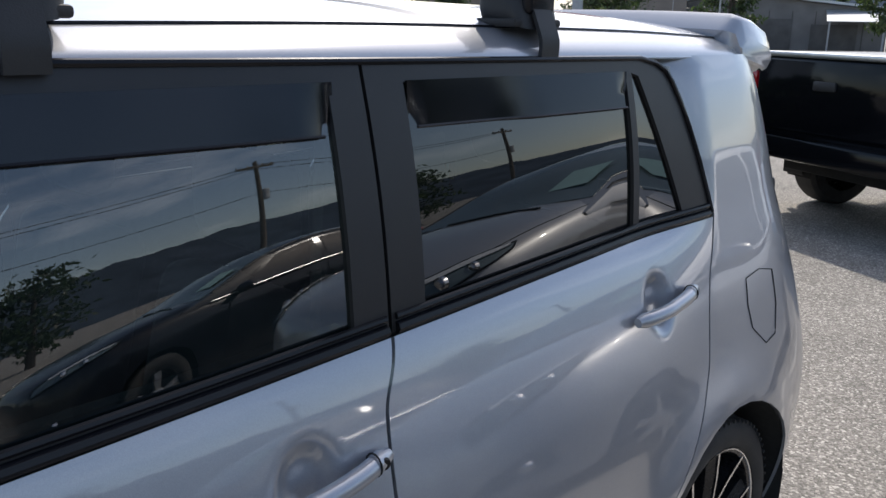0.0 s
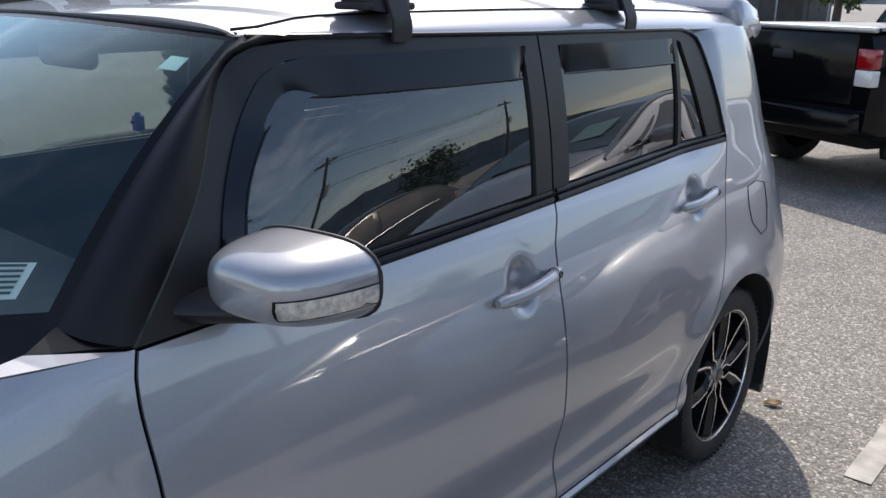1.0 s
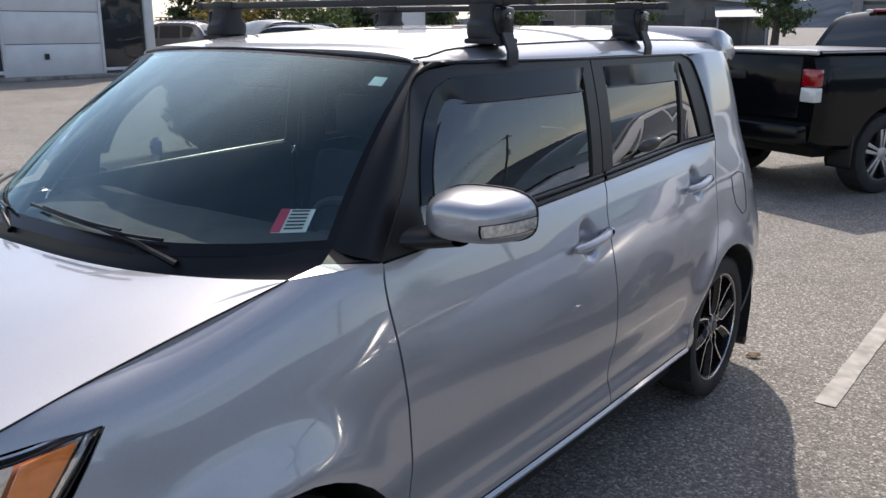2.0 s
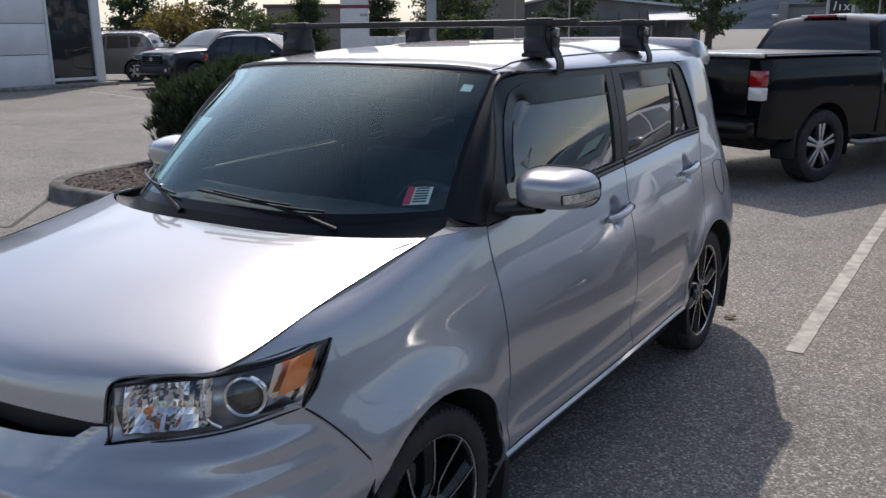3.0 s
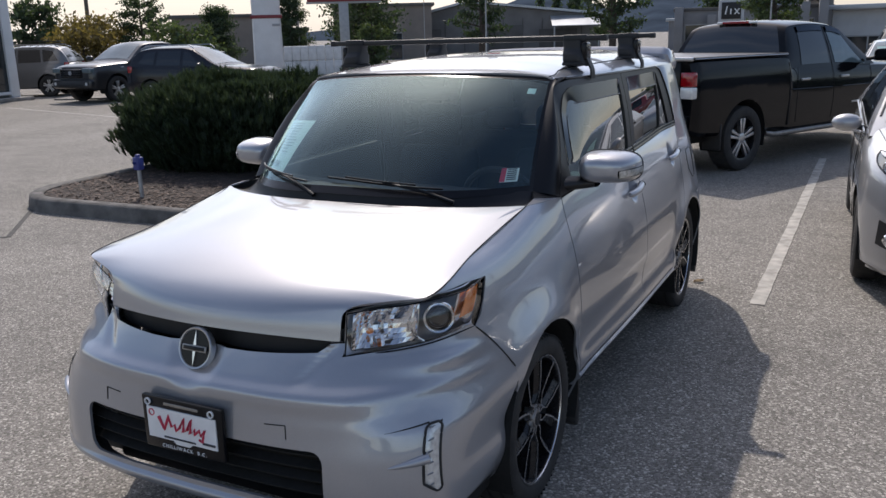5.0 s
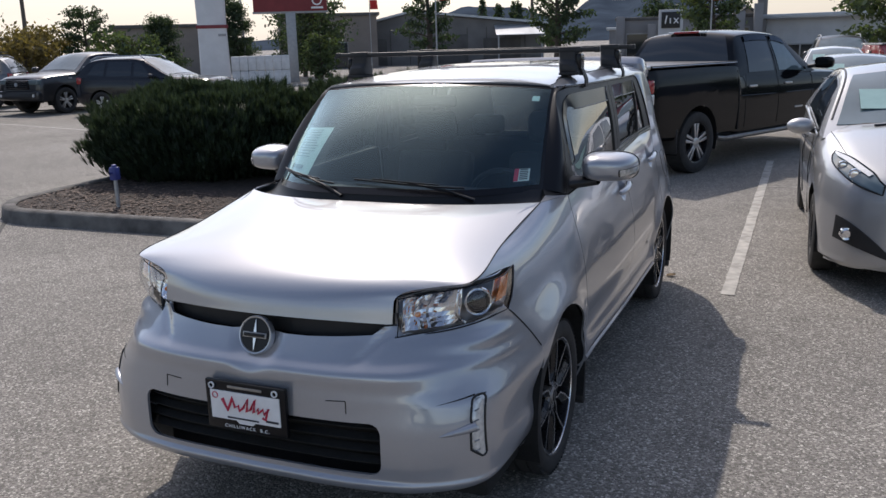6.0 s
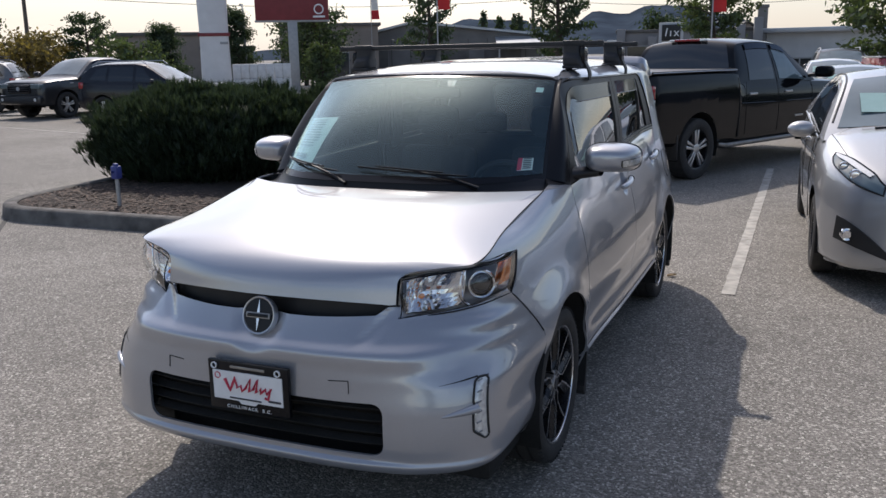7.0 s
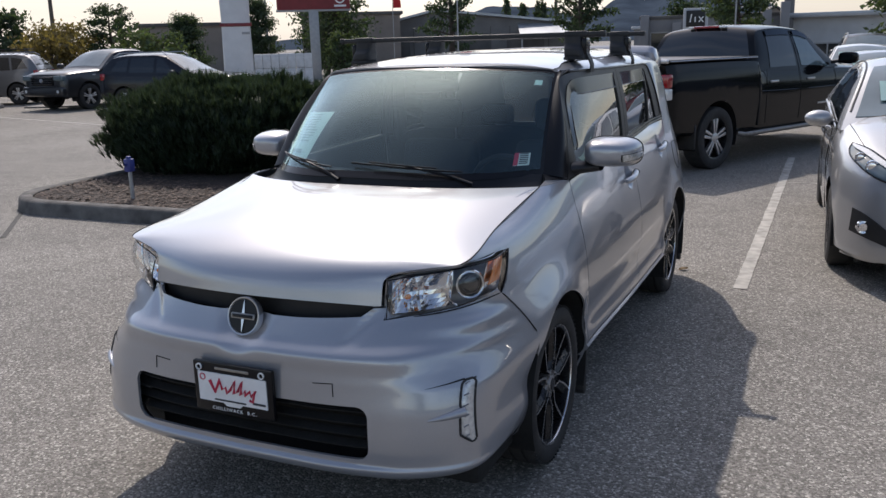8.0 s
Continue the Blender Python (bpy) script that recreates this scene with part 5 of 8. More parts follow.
# roof bars on towers
rack = thing("roof_rack", "black square roof bars on clamped feet on a silver car roof", "roof rack")
for yb in (-0.205, 0.725):
    bar = part("bar", box(-0.735, yb - 0.016, 1.700, 0.738, yb + 0.016, 1.724, 0.004), SATIN_BLACK, rack)
    for sx in (1, -1):
        part("end_cap", box(sx * 0.735 - 0.014, yb - 0.018, 1.698, sx * 0.735 + 0.014, yb + 0.018, 1.726, 0.004), PLASTIC, bar)
        part("collar", box(sx * 0.60 - 0.055, yb - 0.021, 1.696, sx * 0.60 + 0.055, yb + 0.021, 1.7285, 0.005), PLASTIC, bar)
        tower = sheet(lambda u, v: (lambda a, t: (0.590 + 0.016 * t + lerp(0.046, 0.058, t ** 2) * (abs(math.cos(a)) ** 0.5) * math.copysign(1, math.cos(a)),
                                                   yb + (0.046 + 0.022 * step(0.35, 0.6, t) - 0.008 * step(0.85, 1.0, t)) * (abs(math.sin(a)) ** 0.5) * math.copysign(1, math.sin(a)), lerp(1.702, 1.598 - 0.012 * math.cos(a), t)))(2 * math.pi * u, v), 28, 12)
        tower.faces.new([v for v in tower.verts][-29:-1])
        t = part("foot", tower if sx > 0 else mirror(tower), PLASTIC, rack, "black clamp foot with lock")
        bend = curve((0, (0.645, 1.655)), (0.45, (0.672, 1.60)), (0.75, (0.686, 1.562)), (1, (0.684, 1.530)))
        clamp = thicken(outward(sheet(lambda u, v: (bend(v)[0], lerp(yb - 0.026, yb + 0.026, u), bend(v)[1]), 2, 10), (0, yb, 1.5)), 0.008)
        cover = box(0.634, yb - 0.042, 1.612, 0.662, yb + 0.042, 1.694, 0.012, seg=3)
        part("cover", cover if sx > 0 else mirror(cover), GLOSS_BLACK, t)
        pad = box(0.555, yb - 0.070, 1.590, 0.655, yb + 0.070, 1.606, 0.006)
        part("rubber_pad", pad if sx > 0 else mirror(pad), RUBBER, t)
        part("clamp", clamp if sx > 0 else mirror(clamp), PLASTIC, t)
        lk = lathe([(0.0, 0.007), (0.008, 0.007), (0.010, 0.0)], 14, "x", centre=(0.662, yb + 0.004, 1.668))
        part("lock", lk if sx > 0 else mirror(lk), STEEL, t)

# cabin
dash = sheet(lambda u, v: (lambda x: (x, lerp(-0.90 - 0.32 * (1 - abs(x / 0.7) ** 3.0), -0.60, v), lerp(1.085, 1.055, v) + 0.035 * math.sin(math.pi * v) * (1 if abs(x) > 0.2 else 1.2) - 0.25 * step(0.86, 1.0, v)))(lerp(-0.67, 0.67, u)), 28, 16)
part("dashboard", thicken(outward(dash, (0, -0.9, 0.4)), 0.02), LINER, xb, "dark moulded dashboard")
part("cabin_floor", box(-0.74, -0.90, 0.30, 0.74, 1.75, 0.34, 0.01), VOID, xb)
for sx in (1, -1):
    for ya, yb_ in ((-0.86, 0.19), (0.23, 1.22)):
        trim = sheet(lambda u, v: (lambda y, z: (min(skin(min(max(y, -0.86), 1.25), min(z, 1.02)), flank(y, 1.15)) - 0.05 - 0.02 * math.sin(3 * z), y, z))(lerp(ya, yb_, u), lerp(0.36, 1.135 + 0.02 * u, v)), 10, 14)
        trim = thicken(outward(trim, (2, 0, 0.8)), 0.02)
        part("door_trim", trim if sx > 0 else mirror(trim), LINER, xb)
    qt = box(0.60, 1.24, 0.36, 0.70, 1.80, 1.20, 0.02)
    part("boot_trim", qt if sx > 0 else mirror(qt), LINER, xb)
    bp = prism([(0.20, 1.12), (0.33, 1.12), (0.32, 1.50), (0.22, 1.50)], 0.632, 0.660, "x", bevel=0.006)
    part("centre_pillar_trim", bp if sx > 0 else mirror(bp), LINER, xb)
    for xs, ys, w in ((0.36, -0.12, 0.24), ):
        seat = box(sx * xs - w, ys - 0.30, 0.42, sx * xs + w, ys + 0.24, 0.60, 0.06, seg=3)
        st = part("front_seat", seat, SEAT, xb, "dark fabric front seat")
        back = box(sx * xs - w, ys + 0.18, 0.55, sx * xs + w, ys + 0.32, 1.16, 0.055, seg=3)
        move(back, Matrix.Translation((0, ys + 0.2, 0.55)) @ Matrix.Rotation(radians(-14), 4, "X") @ Matrix.Translation((0, -ys - 0.2, -0.55)))
        part("backrest", back, SEAT, st)
        part("headrest", box(sx * xs - 0.13, ys + 0.34, 1.19, sx * xs + 0.13, ys + 0.44, 1.37, 0.045, seg=3), SEAT, st)
bench = part("rear_bench", box(-0.62, 0.70, 0.45, 0.62, 1.12, 0.62, 0.06, seg=3), SEAT, xb)
part("backrest", box(-0.62, 1.12, 0.55, 0.62, 1.26, 1.12, 0.05, seg=3), SEAT, bench)
for x in (-0.36, 0.36):
    part("headrest", box(x - 0.12, 1.16, 1.13, x + 0.12, 1.25, 1.27, 0.04, seg=3), SEAT, bench)
sw = Matrix.Translation((0.36, -0.52, 0.98)) @ Matrix.Rotation(radians(-66), 4, "X")
wheel_rim = tube([(0.185 * math.cos(2 * math.pi * k / 36), 0.185 * math.sin(2 * math.pi * k / 36), 0) for k in range(36)], 0.015, 8, closed=True)
stw = part("steering_wheel", move(wheel_rim, sw), PLASTIC, xb)
part("steering_hub", move(box(-0.17, -0.06, -0.05, 0.17, 0.05, 0.01, 0.02), sw), PLASTIC, stw)
part("interior_mirror", box(-0.12, -0.585, 1.455, 0.12, -0.55, 1.515, 0.02, seg=3), PLASTIC, xb, "interior mirror on the windscreen")

# the front corners are fuller at the lamps than the loft alone makes them
for ob in xb.children_recursive:
    if ob.type == "MESH":
        for v in ob.data.vertices:
            if v.co.y < -1.45 and v.co.z > 0.58:
                q = math.hypot(abs(v.co.x) - 0.68, v.co.y + 1.85) / 0.17
                k = 0.058 * math.exp(-q * q) * step(0.60, 0.82, v.co.z)
                v.co.x += math.copysign(0.58 * k, v.co.x)
                v.co.y -= 0.81 * k

# papers behind the windscreen
def on_screen(u0, u1, v0, v1, back=0.006):
    return thicken(outward(sheet(lambda u, v: screen_fn(lerp(u0, u1, u), lerp(v0, v1, v)) + Vector((0, back, -back)), 6, 8), IN), 0.0008)


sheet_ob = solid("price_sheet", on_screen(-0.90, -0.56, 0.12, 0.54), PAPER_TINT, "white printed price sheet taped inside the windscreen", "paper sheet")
bars = bmesh.new()
rnd = random.Random(4)
for k in range(11):
    v = 0.505 - 0.024 * k
    join(bars, on_screen(-0.85, -0.85 + 0.18 + 0.06 * rnd.random(), v, v + 0.005, 0.003))
join(bars, on_screen(-0.82, -0.66, 0.165, 0.195, 0.003))
part("print_bars", bars, SOFT_INK, sheet_ob)
sticker = solid("safety_sticker", on_screen(0.855, 0.93, 0.10, 0.20), PAPER, "small white sticker with red margin inside the windscreen", "sticker")
part("red_margin", on_screen(0.855, 0.877, 0.10, 0.20, 0.004), RED_INK, sticker)
bars = bmesh.new()
for k in range(6):
    join(bars, on_screen(0.883, 0.923, 0.110 + 0.015 * k, 0.117 + 0.015 * k, 0.003))
part("print_bars", bars, INK, sticker)
solid("corner_tag", on_screen(0.865, 0.915, 0.845, 0.90), PAPER_GREEN, "small pale green tag at the top of the windscreen", "tag")


# ---------------------------------------------------------------- the car park
LINE = mat("worn_white_line", (0.40, 0.38, 0.34), 0.9, 0, 0.35, 9, 0.002, 120, second=(0.52, 0.49, 0.44))
CONCRETE = mat("kerb_concrete", (0.20, 0.19, 0.175), 0.9, 0, 0.3, 5, 0.004, 60, second=(0.33, 0.31, 0.285))
# same mottling as CONCRETE, about half as bright
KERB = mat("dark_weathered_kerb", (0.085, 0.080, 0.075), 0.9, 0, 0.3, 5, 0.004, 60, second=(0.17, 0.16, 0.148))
MULCH = mat("bark_mulch", (0.034, 0.024, 0.019), 0.95, 0, 0.4, 8, 0.02, 40)
CHIPS = mat("bark_chips", (0.105, 0.074, 0.058), 0.9, 0, 0.35, 30, island=True)
PATCH = mat("dark_seam_tar", (0.045, 0.043, 0.040), 0.8, 0, 0.3, 9, 0.002, 80)
NEEDLES = leaf_mat("pine_needles", (0.030, 0.050, 0.030), 0.3)
BARK = mat("tree_bark", (0.07, 0.055, 0.045), 0.9, 0, 0.3, 12, 0.01, 40)
LEAF_DARK = leaf_mat("dark_green_leaves", (0.036, 0.062, 0.034), 0.4)
LEAF = leaf_mat("green_leaves", (0.060, 0.092, 0.044), 0.4)
LEAF_GOLD = leaf_mat("yellowing_leaves", (0.135, 0.115, 0.050), 0.45)


def strip(name, x0, y0, x1, y1, w, material, label, h=0.005):
    d = Vector((x1 - x0, y1 - y0, 0)).normalized()
    s = Vector((-d.y, d.x, 0)) * w / 2
    n = max(2, int(math.hypot(x1 - x0, y1 - y0) / 0.12))
    rnd = random.Random(int(abs(x0 * 31 + y0 * 17)))
    bm = bmesh.new()
    rows = []
    for k in range(n + 1):
        p = Vector((lerp(x0, x1, k / n), lerp(y0, y1, k / n), 0))
        a, b = p + s * (1 + rnd.uniform(-0.09, 0.05)), p - s * (1 + rnd.uniform(-0.09, 0.05))
        rows.append([bm.verts.new((a.x, a.y, 0.0)), bm.verts.new((a.x, a.y, h)), bm.verts.new((b.x, b.y, h)), bm.verts.new((b.x, b.y, 0.0))])
    for a, b in zip(rows, rows[1:]):
        for k in range(3):
            bm.faces.new((a[k], a[k + 1], b[k + 1], b[k]))
    return solid(name, bm, material, label, "road marking", kind="structure", smooth=False)


strip("stall_line", 1.29, 1.48, 1.285, 8.45, 0.095, LINE, "worn white parking stall line on asphalt")
strip("stall_line", 1.29, 6.15, 4.2, 6.55, 0.03, LINE, "thin pale seam line across the asphalt", 0.003)
strip("stall_line", -21.5, 12.95, -13.9, 10.9, 0.10, LINE, "thin white painted line across the car park")
strip("asphalt_seam", -5.35, 1.0, -6.6, 2.3, 0.05, PATCH, "dark tarred joint beside the kerb", 0.003)
strip("asphalt_seam", -9.5, -0.6, -5.35, 1.0, 0.05, PATCH, "dark tarred joint in the asphalt", 0.003)

# kerbed island
def island_outline(grow):
    out = []
    for cx, cy, a, r in ((-5.95, 2.87, 180, 0.92), (-2.6, 2.45, 270, 0.45), (-2.6, 8.2, 0, 0.45), (-6.6, 8.0, 90, 0.6)):
        for k in range(9):
            t = radians(a + 90 * k / 8)
            out.append((cx + (r + grow) * math.cos(t), cy + (r + grow) * math.sin(t)))
    return out


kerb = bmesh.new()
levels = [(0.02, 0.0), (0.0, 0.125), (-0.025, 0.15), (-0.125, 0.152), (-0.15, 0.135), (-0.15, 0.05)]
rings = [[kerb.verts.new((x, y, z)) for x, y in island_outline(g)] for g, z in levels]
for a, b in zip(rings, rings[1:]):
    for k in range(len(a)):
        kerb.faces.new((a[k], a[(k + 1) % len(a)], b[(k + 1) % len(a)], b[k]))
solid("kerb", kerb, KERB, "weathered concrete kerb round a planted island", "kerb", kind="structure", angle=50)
bed = bmesh.new()
rnd = random.Random(11)
o = island_outline(-0.14)
mid = bed.verts.new((-4.5, 5.2, 0.20))
prev = [bed.verts.new((x, y, 0.115)) for x, y in o]
inner = [bed.verts.new((lerp(x, -4.5, 0.3), lerp(y, 5.2, 0.3), 0.15 + rnd.uniform(-0.01, 0.02))) for x, y in o]
for k in range(len(o)):
    j = (k + 1) % len(o)
    bed.faces.new((prev[k], prev[j], inner[j], inner[k]))
    bed.faces.new((inner[k], inner[j], mid))
solid("planting_bed", bed, MULCH, "dark brown bark mulch bed inside the kerb", "planting bed", kind="structure")


def chips(n, seed):
    rnd = random.Random(seed)
    verts, faces = [], []
    while len(verts) < n * 4:
        x, y = rnd.uniform(-6.7, -3.2), rnd.uniform(2.15, 5.0)
        if math.hypot(x + 5.95, y - 2.87) > 0.74 and x < -5.95 and y < 2.87:
            continue
        a, l, w, z = rnd.uniform(0, 6.28), rnd.uniform(0.012, 0.035), rnd.uniform(0.005, 0.014), 0.118 + 0.03 * step(2.1, 3.2, y) * step(-7.1, -6.2, x) + rnd.uniform(0, 0.012)
        t = rnd.uniform(-0.5, 0.5)
        c, s = math.cos(a), math.sin(a)
        i = len(verts)
        for u, v in ((-l, -w), (l, -w), (l, w), (-l, w)):
            verts.append((x + u * c - v * s, y + u * s + v * c, z + 0.01 + u * t * 0.5))
        faces.append((i, i + 1, i + 2, i + 3))
    return verts, faces


me = bpy.data.meshes.new("bark_chips")
v_, f_ = chips(5200, 3)
me.from_pydata(v_, [], f_)
me.materials.append(CHIPS)
tagged(new("bark_chips", me), "loose brown bark chips over the planting bed", "bark chips", kind="stuff")


# needle tufts of the low pine hedge
def tufts(n, seed, centre, radii, tuft, needles):
    """Clumps of upright needle blades over a lumpy mound."""
    rnd = random.Random(seed)
    verts, faces = [], []
    cx, cy, cz = centre
    for k in range(n):
        a, el = rnd.uniform(0, 2 * math.pi), math.asin(rnd.uniform(-0.85, 1.0))
        d = Vector((math.cos(a) * math.cos(el), math.sin(a) * math.cos(el), math.sin(el)))
        lump = 1 + 0.16 * noise.noise(d * 2.3 + Vector((seed, 0, 0))) + 0.13 * noise.noise(d * 6.5) + 0.06 * noise.noise(d * 15)
        r = lump * rnd.uniform(0.80, 1.0)
        e = (abs(d.x) ** 2.6 + abs(d.y) ** 2.6 + abs(d.z) ** 2.6) ** (-1 / 2.6)
        p = Vector((cx + radii[0] * d.x * r * e, cy + radii[1] * d.y * r * e, cz + radii[2] * d.z * r * e))
        if p.z < 0.13:
            continue
        up = (d * 0.45 + Vector((rnd.uniform(-0.25, 0.25), rnd.uniform(-0.25, 0.25), 0.9))).normalized()
        side = up.orthogonal().normalized()
        for j in range(needles):
            b = 2 * math.pi * (j + rnd.random()) / needles
            q = (side * math.cos(b) + up.cross(side) * math.sin(b))
            tip = p + (up * rnd.uniform(0.45, 1.1) + q * rnd.uniform(0.18, 0.42)) * tuft
            w = q.cross(up).normalized() * tuft * 0.042
            i = len(verts)
            root = p + up * tuft * rnd.uniform(-0.2, 0.35)
            verts += [root - w, root + w, tip]
            faces.append((i, i + 1, i + 2))
    return verts, faces


def leaf_mesh(name, data, material, parent):
    me = bpy.data.meshes.new(name)
    me.from_pydata([tuple(v) for v in data[0]], [], data[1])
    me.materials.append(material)
    ob = new(name, me)
    ob.parent = parent
    return ob


def mound(centre, radii, seed):
    def fn(u, v):
        a, el = 2 * math.pi * u, lerp(-1.1, math.pi / 2, v)
        d = Vector((math.cos(a) * math.cos(el), math.sin(a) * math.cos(el), math.sin(el)))
        e = (abs(d.x) ** 2.6 + abs(d.y) ** 2.6 + abs(d.z) ** 2.6) ** (-1 / 2.6)
        r = 0.80 * (1 + 0.16 * noise.noise(d * 2.3 + Vector((seed, 0, 0))))
        return (centre[0] + radii[0] * d.x * r * e, centre[1] + radii[1] * d.y * r * e, max(0.1, centre[2] + radii[2] * d.z * r * e))
    return sheet(fn, 36, 14)


for k, (c, r, n) in enumerate((((-5.62, 4.75, 0.64), (1.75, 1.05, 0.66), 9000), ((-3.6, 5.9, 0.66), (1.35, 1.3, 0.66), 5200))):
    shrub = thing("pine_shrub", "low dense dark green pine shrub on the planted island", "shrub")
    part("core", mound(c, r, k), LEAF_DARK, shrub)
    leaf_mesh("foliage", tufts(int(n * 1.15), k, c, r, 0.135, 18), NEEDLES, shrub)

# blue-headed marker post
BLUE = mat("blue_plastic", (0.035, 0.05, 0.22), 0.45, 0, 0.15, 20)
GALV = mat("galvanised_steel", (0.38, 0.39, 0.40), 0.5, 0.7, 0.15, 20)
post = thing("sprinkler_post", "grey post with a blue head standing in the mulch", "post", pose(-5.12, 2.47, 0.115))
part("pole", lathe([(0.0, 0.0), (0.022, 0.0), (0.022, 0.36), (0.0, 0.36)], 14, "z"), GALV, post)
hd = part("head", box(-0.042, -0.042, 0.32, 0.042, 0.042, 0.46, 0.012), BLUE, post, "blue plastic head")
part("cap", lathe([(0.03, 0.46), (0.026, 0.485), (0.0, 0.49)], 14, "z"), BLUE, hd)
part("spout", lathe([(0.014, -0.07), (0.014, -0.03), (0.0, -0.03)], 10, "y", centre=(0.0, 0, 0.40)), BLUE, hd)


# ---------------------------------------------------------------- other vehicles, each in its own frame with the nose towards -y
def section_loft(stations, n=9):
    """The lower body: for each station (y, half width, sill height, shoulder height, middle height) a rounded half section."""
    rows = []
    f = curve(*[(s[0], s[1:]) for s in stations])
    ys = [s[0] for s in stations]
    fine = []
    for a, b in zip(ys, ys[1:]):
        fine += [a + (b - a) * k / 6 for k in range(6)]
    fine.append(ys[-1])
    bm = bmesh.new()
    for y in fine:
        w, z0, zs, zm = f(y)
        half = [(w * 0.93, z0), (w * 0.975, z0 + 0.05 * (zs - z0)), (w * 0.985, z0 + 0.2 * (zs - z0)), (w, z0 + 0.45 * (zs - z0)), (w * 0.995, z0 + 0.68 * (zs - z0)), (w * 0.975, z0 + 0.88 * (zs - z0)),
                (w * 0.94, zs), (w * 0.87, zs + 0.45 * (zm - zs)), (w * 0.7, zs + 0.8 * (zm - zs)), (w * 0.35, zm), (0, zm)]
        rows.append([bm.verts.new((x, y, z)) for x, z in half] + [bm.verts.new((-x, y, z)) for x, z in reversed(half[:-1])])
    for a, b in zip(rows, rows[1:]):
        for k in range(len(a) - 1):
            bm.faces.new((a[k], b[k], b[k + 1], a[k + 1]))
    for r in (rows[0], rows[-1]):
        bm.faces.new(r)
    bmesh.ops.recalc_face_normals(bm, faces=bm.faces[:])
    return bm


def cabin_point(cab, y, s):
    """A place on the cabin: s 0 at the belt, 1 at the roof's shoulder, 2 at its middle."""
    zr, wb, wr, zb = cab["roof"](y), cab["belt_w"], cab["roof_w"], cab["belt"](y)
    h = max(zr - zb, 0.001)
    full = cab["top"] - zb
    w_top = lerp(wb, wr, min(1, h / full))
    if s <= 1:
        return Vector((lerp(wb, w_top, s) + 0.02 * math.sin(math.pi * s) * min(1, h / full), y, lerp(zb, zr - 0.05 * min(1, h / full), s)))
    t = s - 1
    return Vector((w_top * (1 - t) ** 0.8 if t < 1 else 0.0, y, zr - 0.05 * min(1, h / full) + 0.05 * min(1, h / full) * math.sin(t * math.pi / 2) ** 0.6 + 0.025 * t))


def cabin_loft(cab, n=34):
    ys = [lerp(cab["y0"], cab["y1"], k / n) for k in range(n + 1)]
    ss = [0, 0.25, 0.5, 0.75, 0.92, 1.0, 1.06, 1.14, 1.3, 1.6, 2.0]
    bm = bmesh.new()
    rows = [[bm.verts.new(cabin_point(cab, y, s)) for s in ss] + [bm.verts.new(Vector((-cabin_point(cab, y, s).x, y, cabin_point(cab, y, s).z))) for s in reversed(ss[:-1])] for y in ys]
    for a, b in zip(rows, rows[1:]):
        for k in range(len(a) - 1):
            bm.faces.new((a[k], b[k], b[k + 1], a[k + 1]))
    bmesh.ops.recalc_face_normals(bm, faces=bm.faces[:])
    return bm


def side_pane(cab, poly, out=0.006):
    """A side window through its corners (y, s); one of four corners may repeat."""
    def fn(u, v):
        (a, b, c, d) = poly
        y = lerp(lerp(a[0], b[0], u), lerp(d[0], c[0], u), v)
        s = lerp(lerp(a[1], b[1], u), lerp(d[1], c[1], u), v)
        p = cabin_point(cab, y, s)
        return p + Vector((out, 0, 0.0))
    return thicken(outward(sheet(fn, 8, 6), (0, 0, 1)), 0.008)


def end_pane(cab, ya, yb, w0, w1, out=0.006):
    """A windscreen or rear window over the sloping end of the cabin."""
    def fn(u, v):
        y = lerp(ya, yb, v)
        s = 2 * u - 1
        full = cabin_point(cab, y, 1.14)
        x = s * lerp(w0, w1, v)
        k = min(max(1 - abs(x) / max(full.x, 0.01), 0), 1)
        z = lerp(full.z, cabin_point(cab, y, 2.0).z, min(1, k * 1.3))
        n = Vector((0, -0.6 if ya < yb else 0.6, 0.8))
        return Vector((x, y, z)) + n * out
    return thicken(outward(sheet(fn, 12, 8), (0, (ya + yb) / 2, 0)), 0.006)


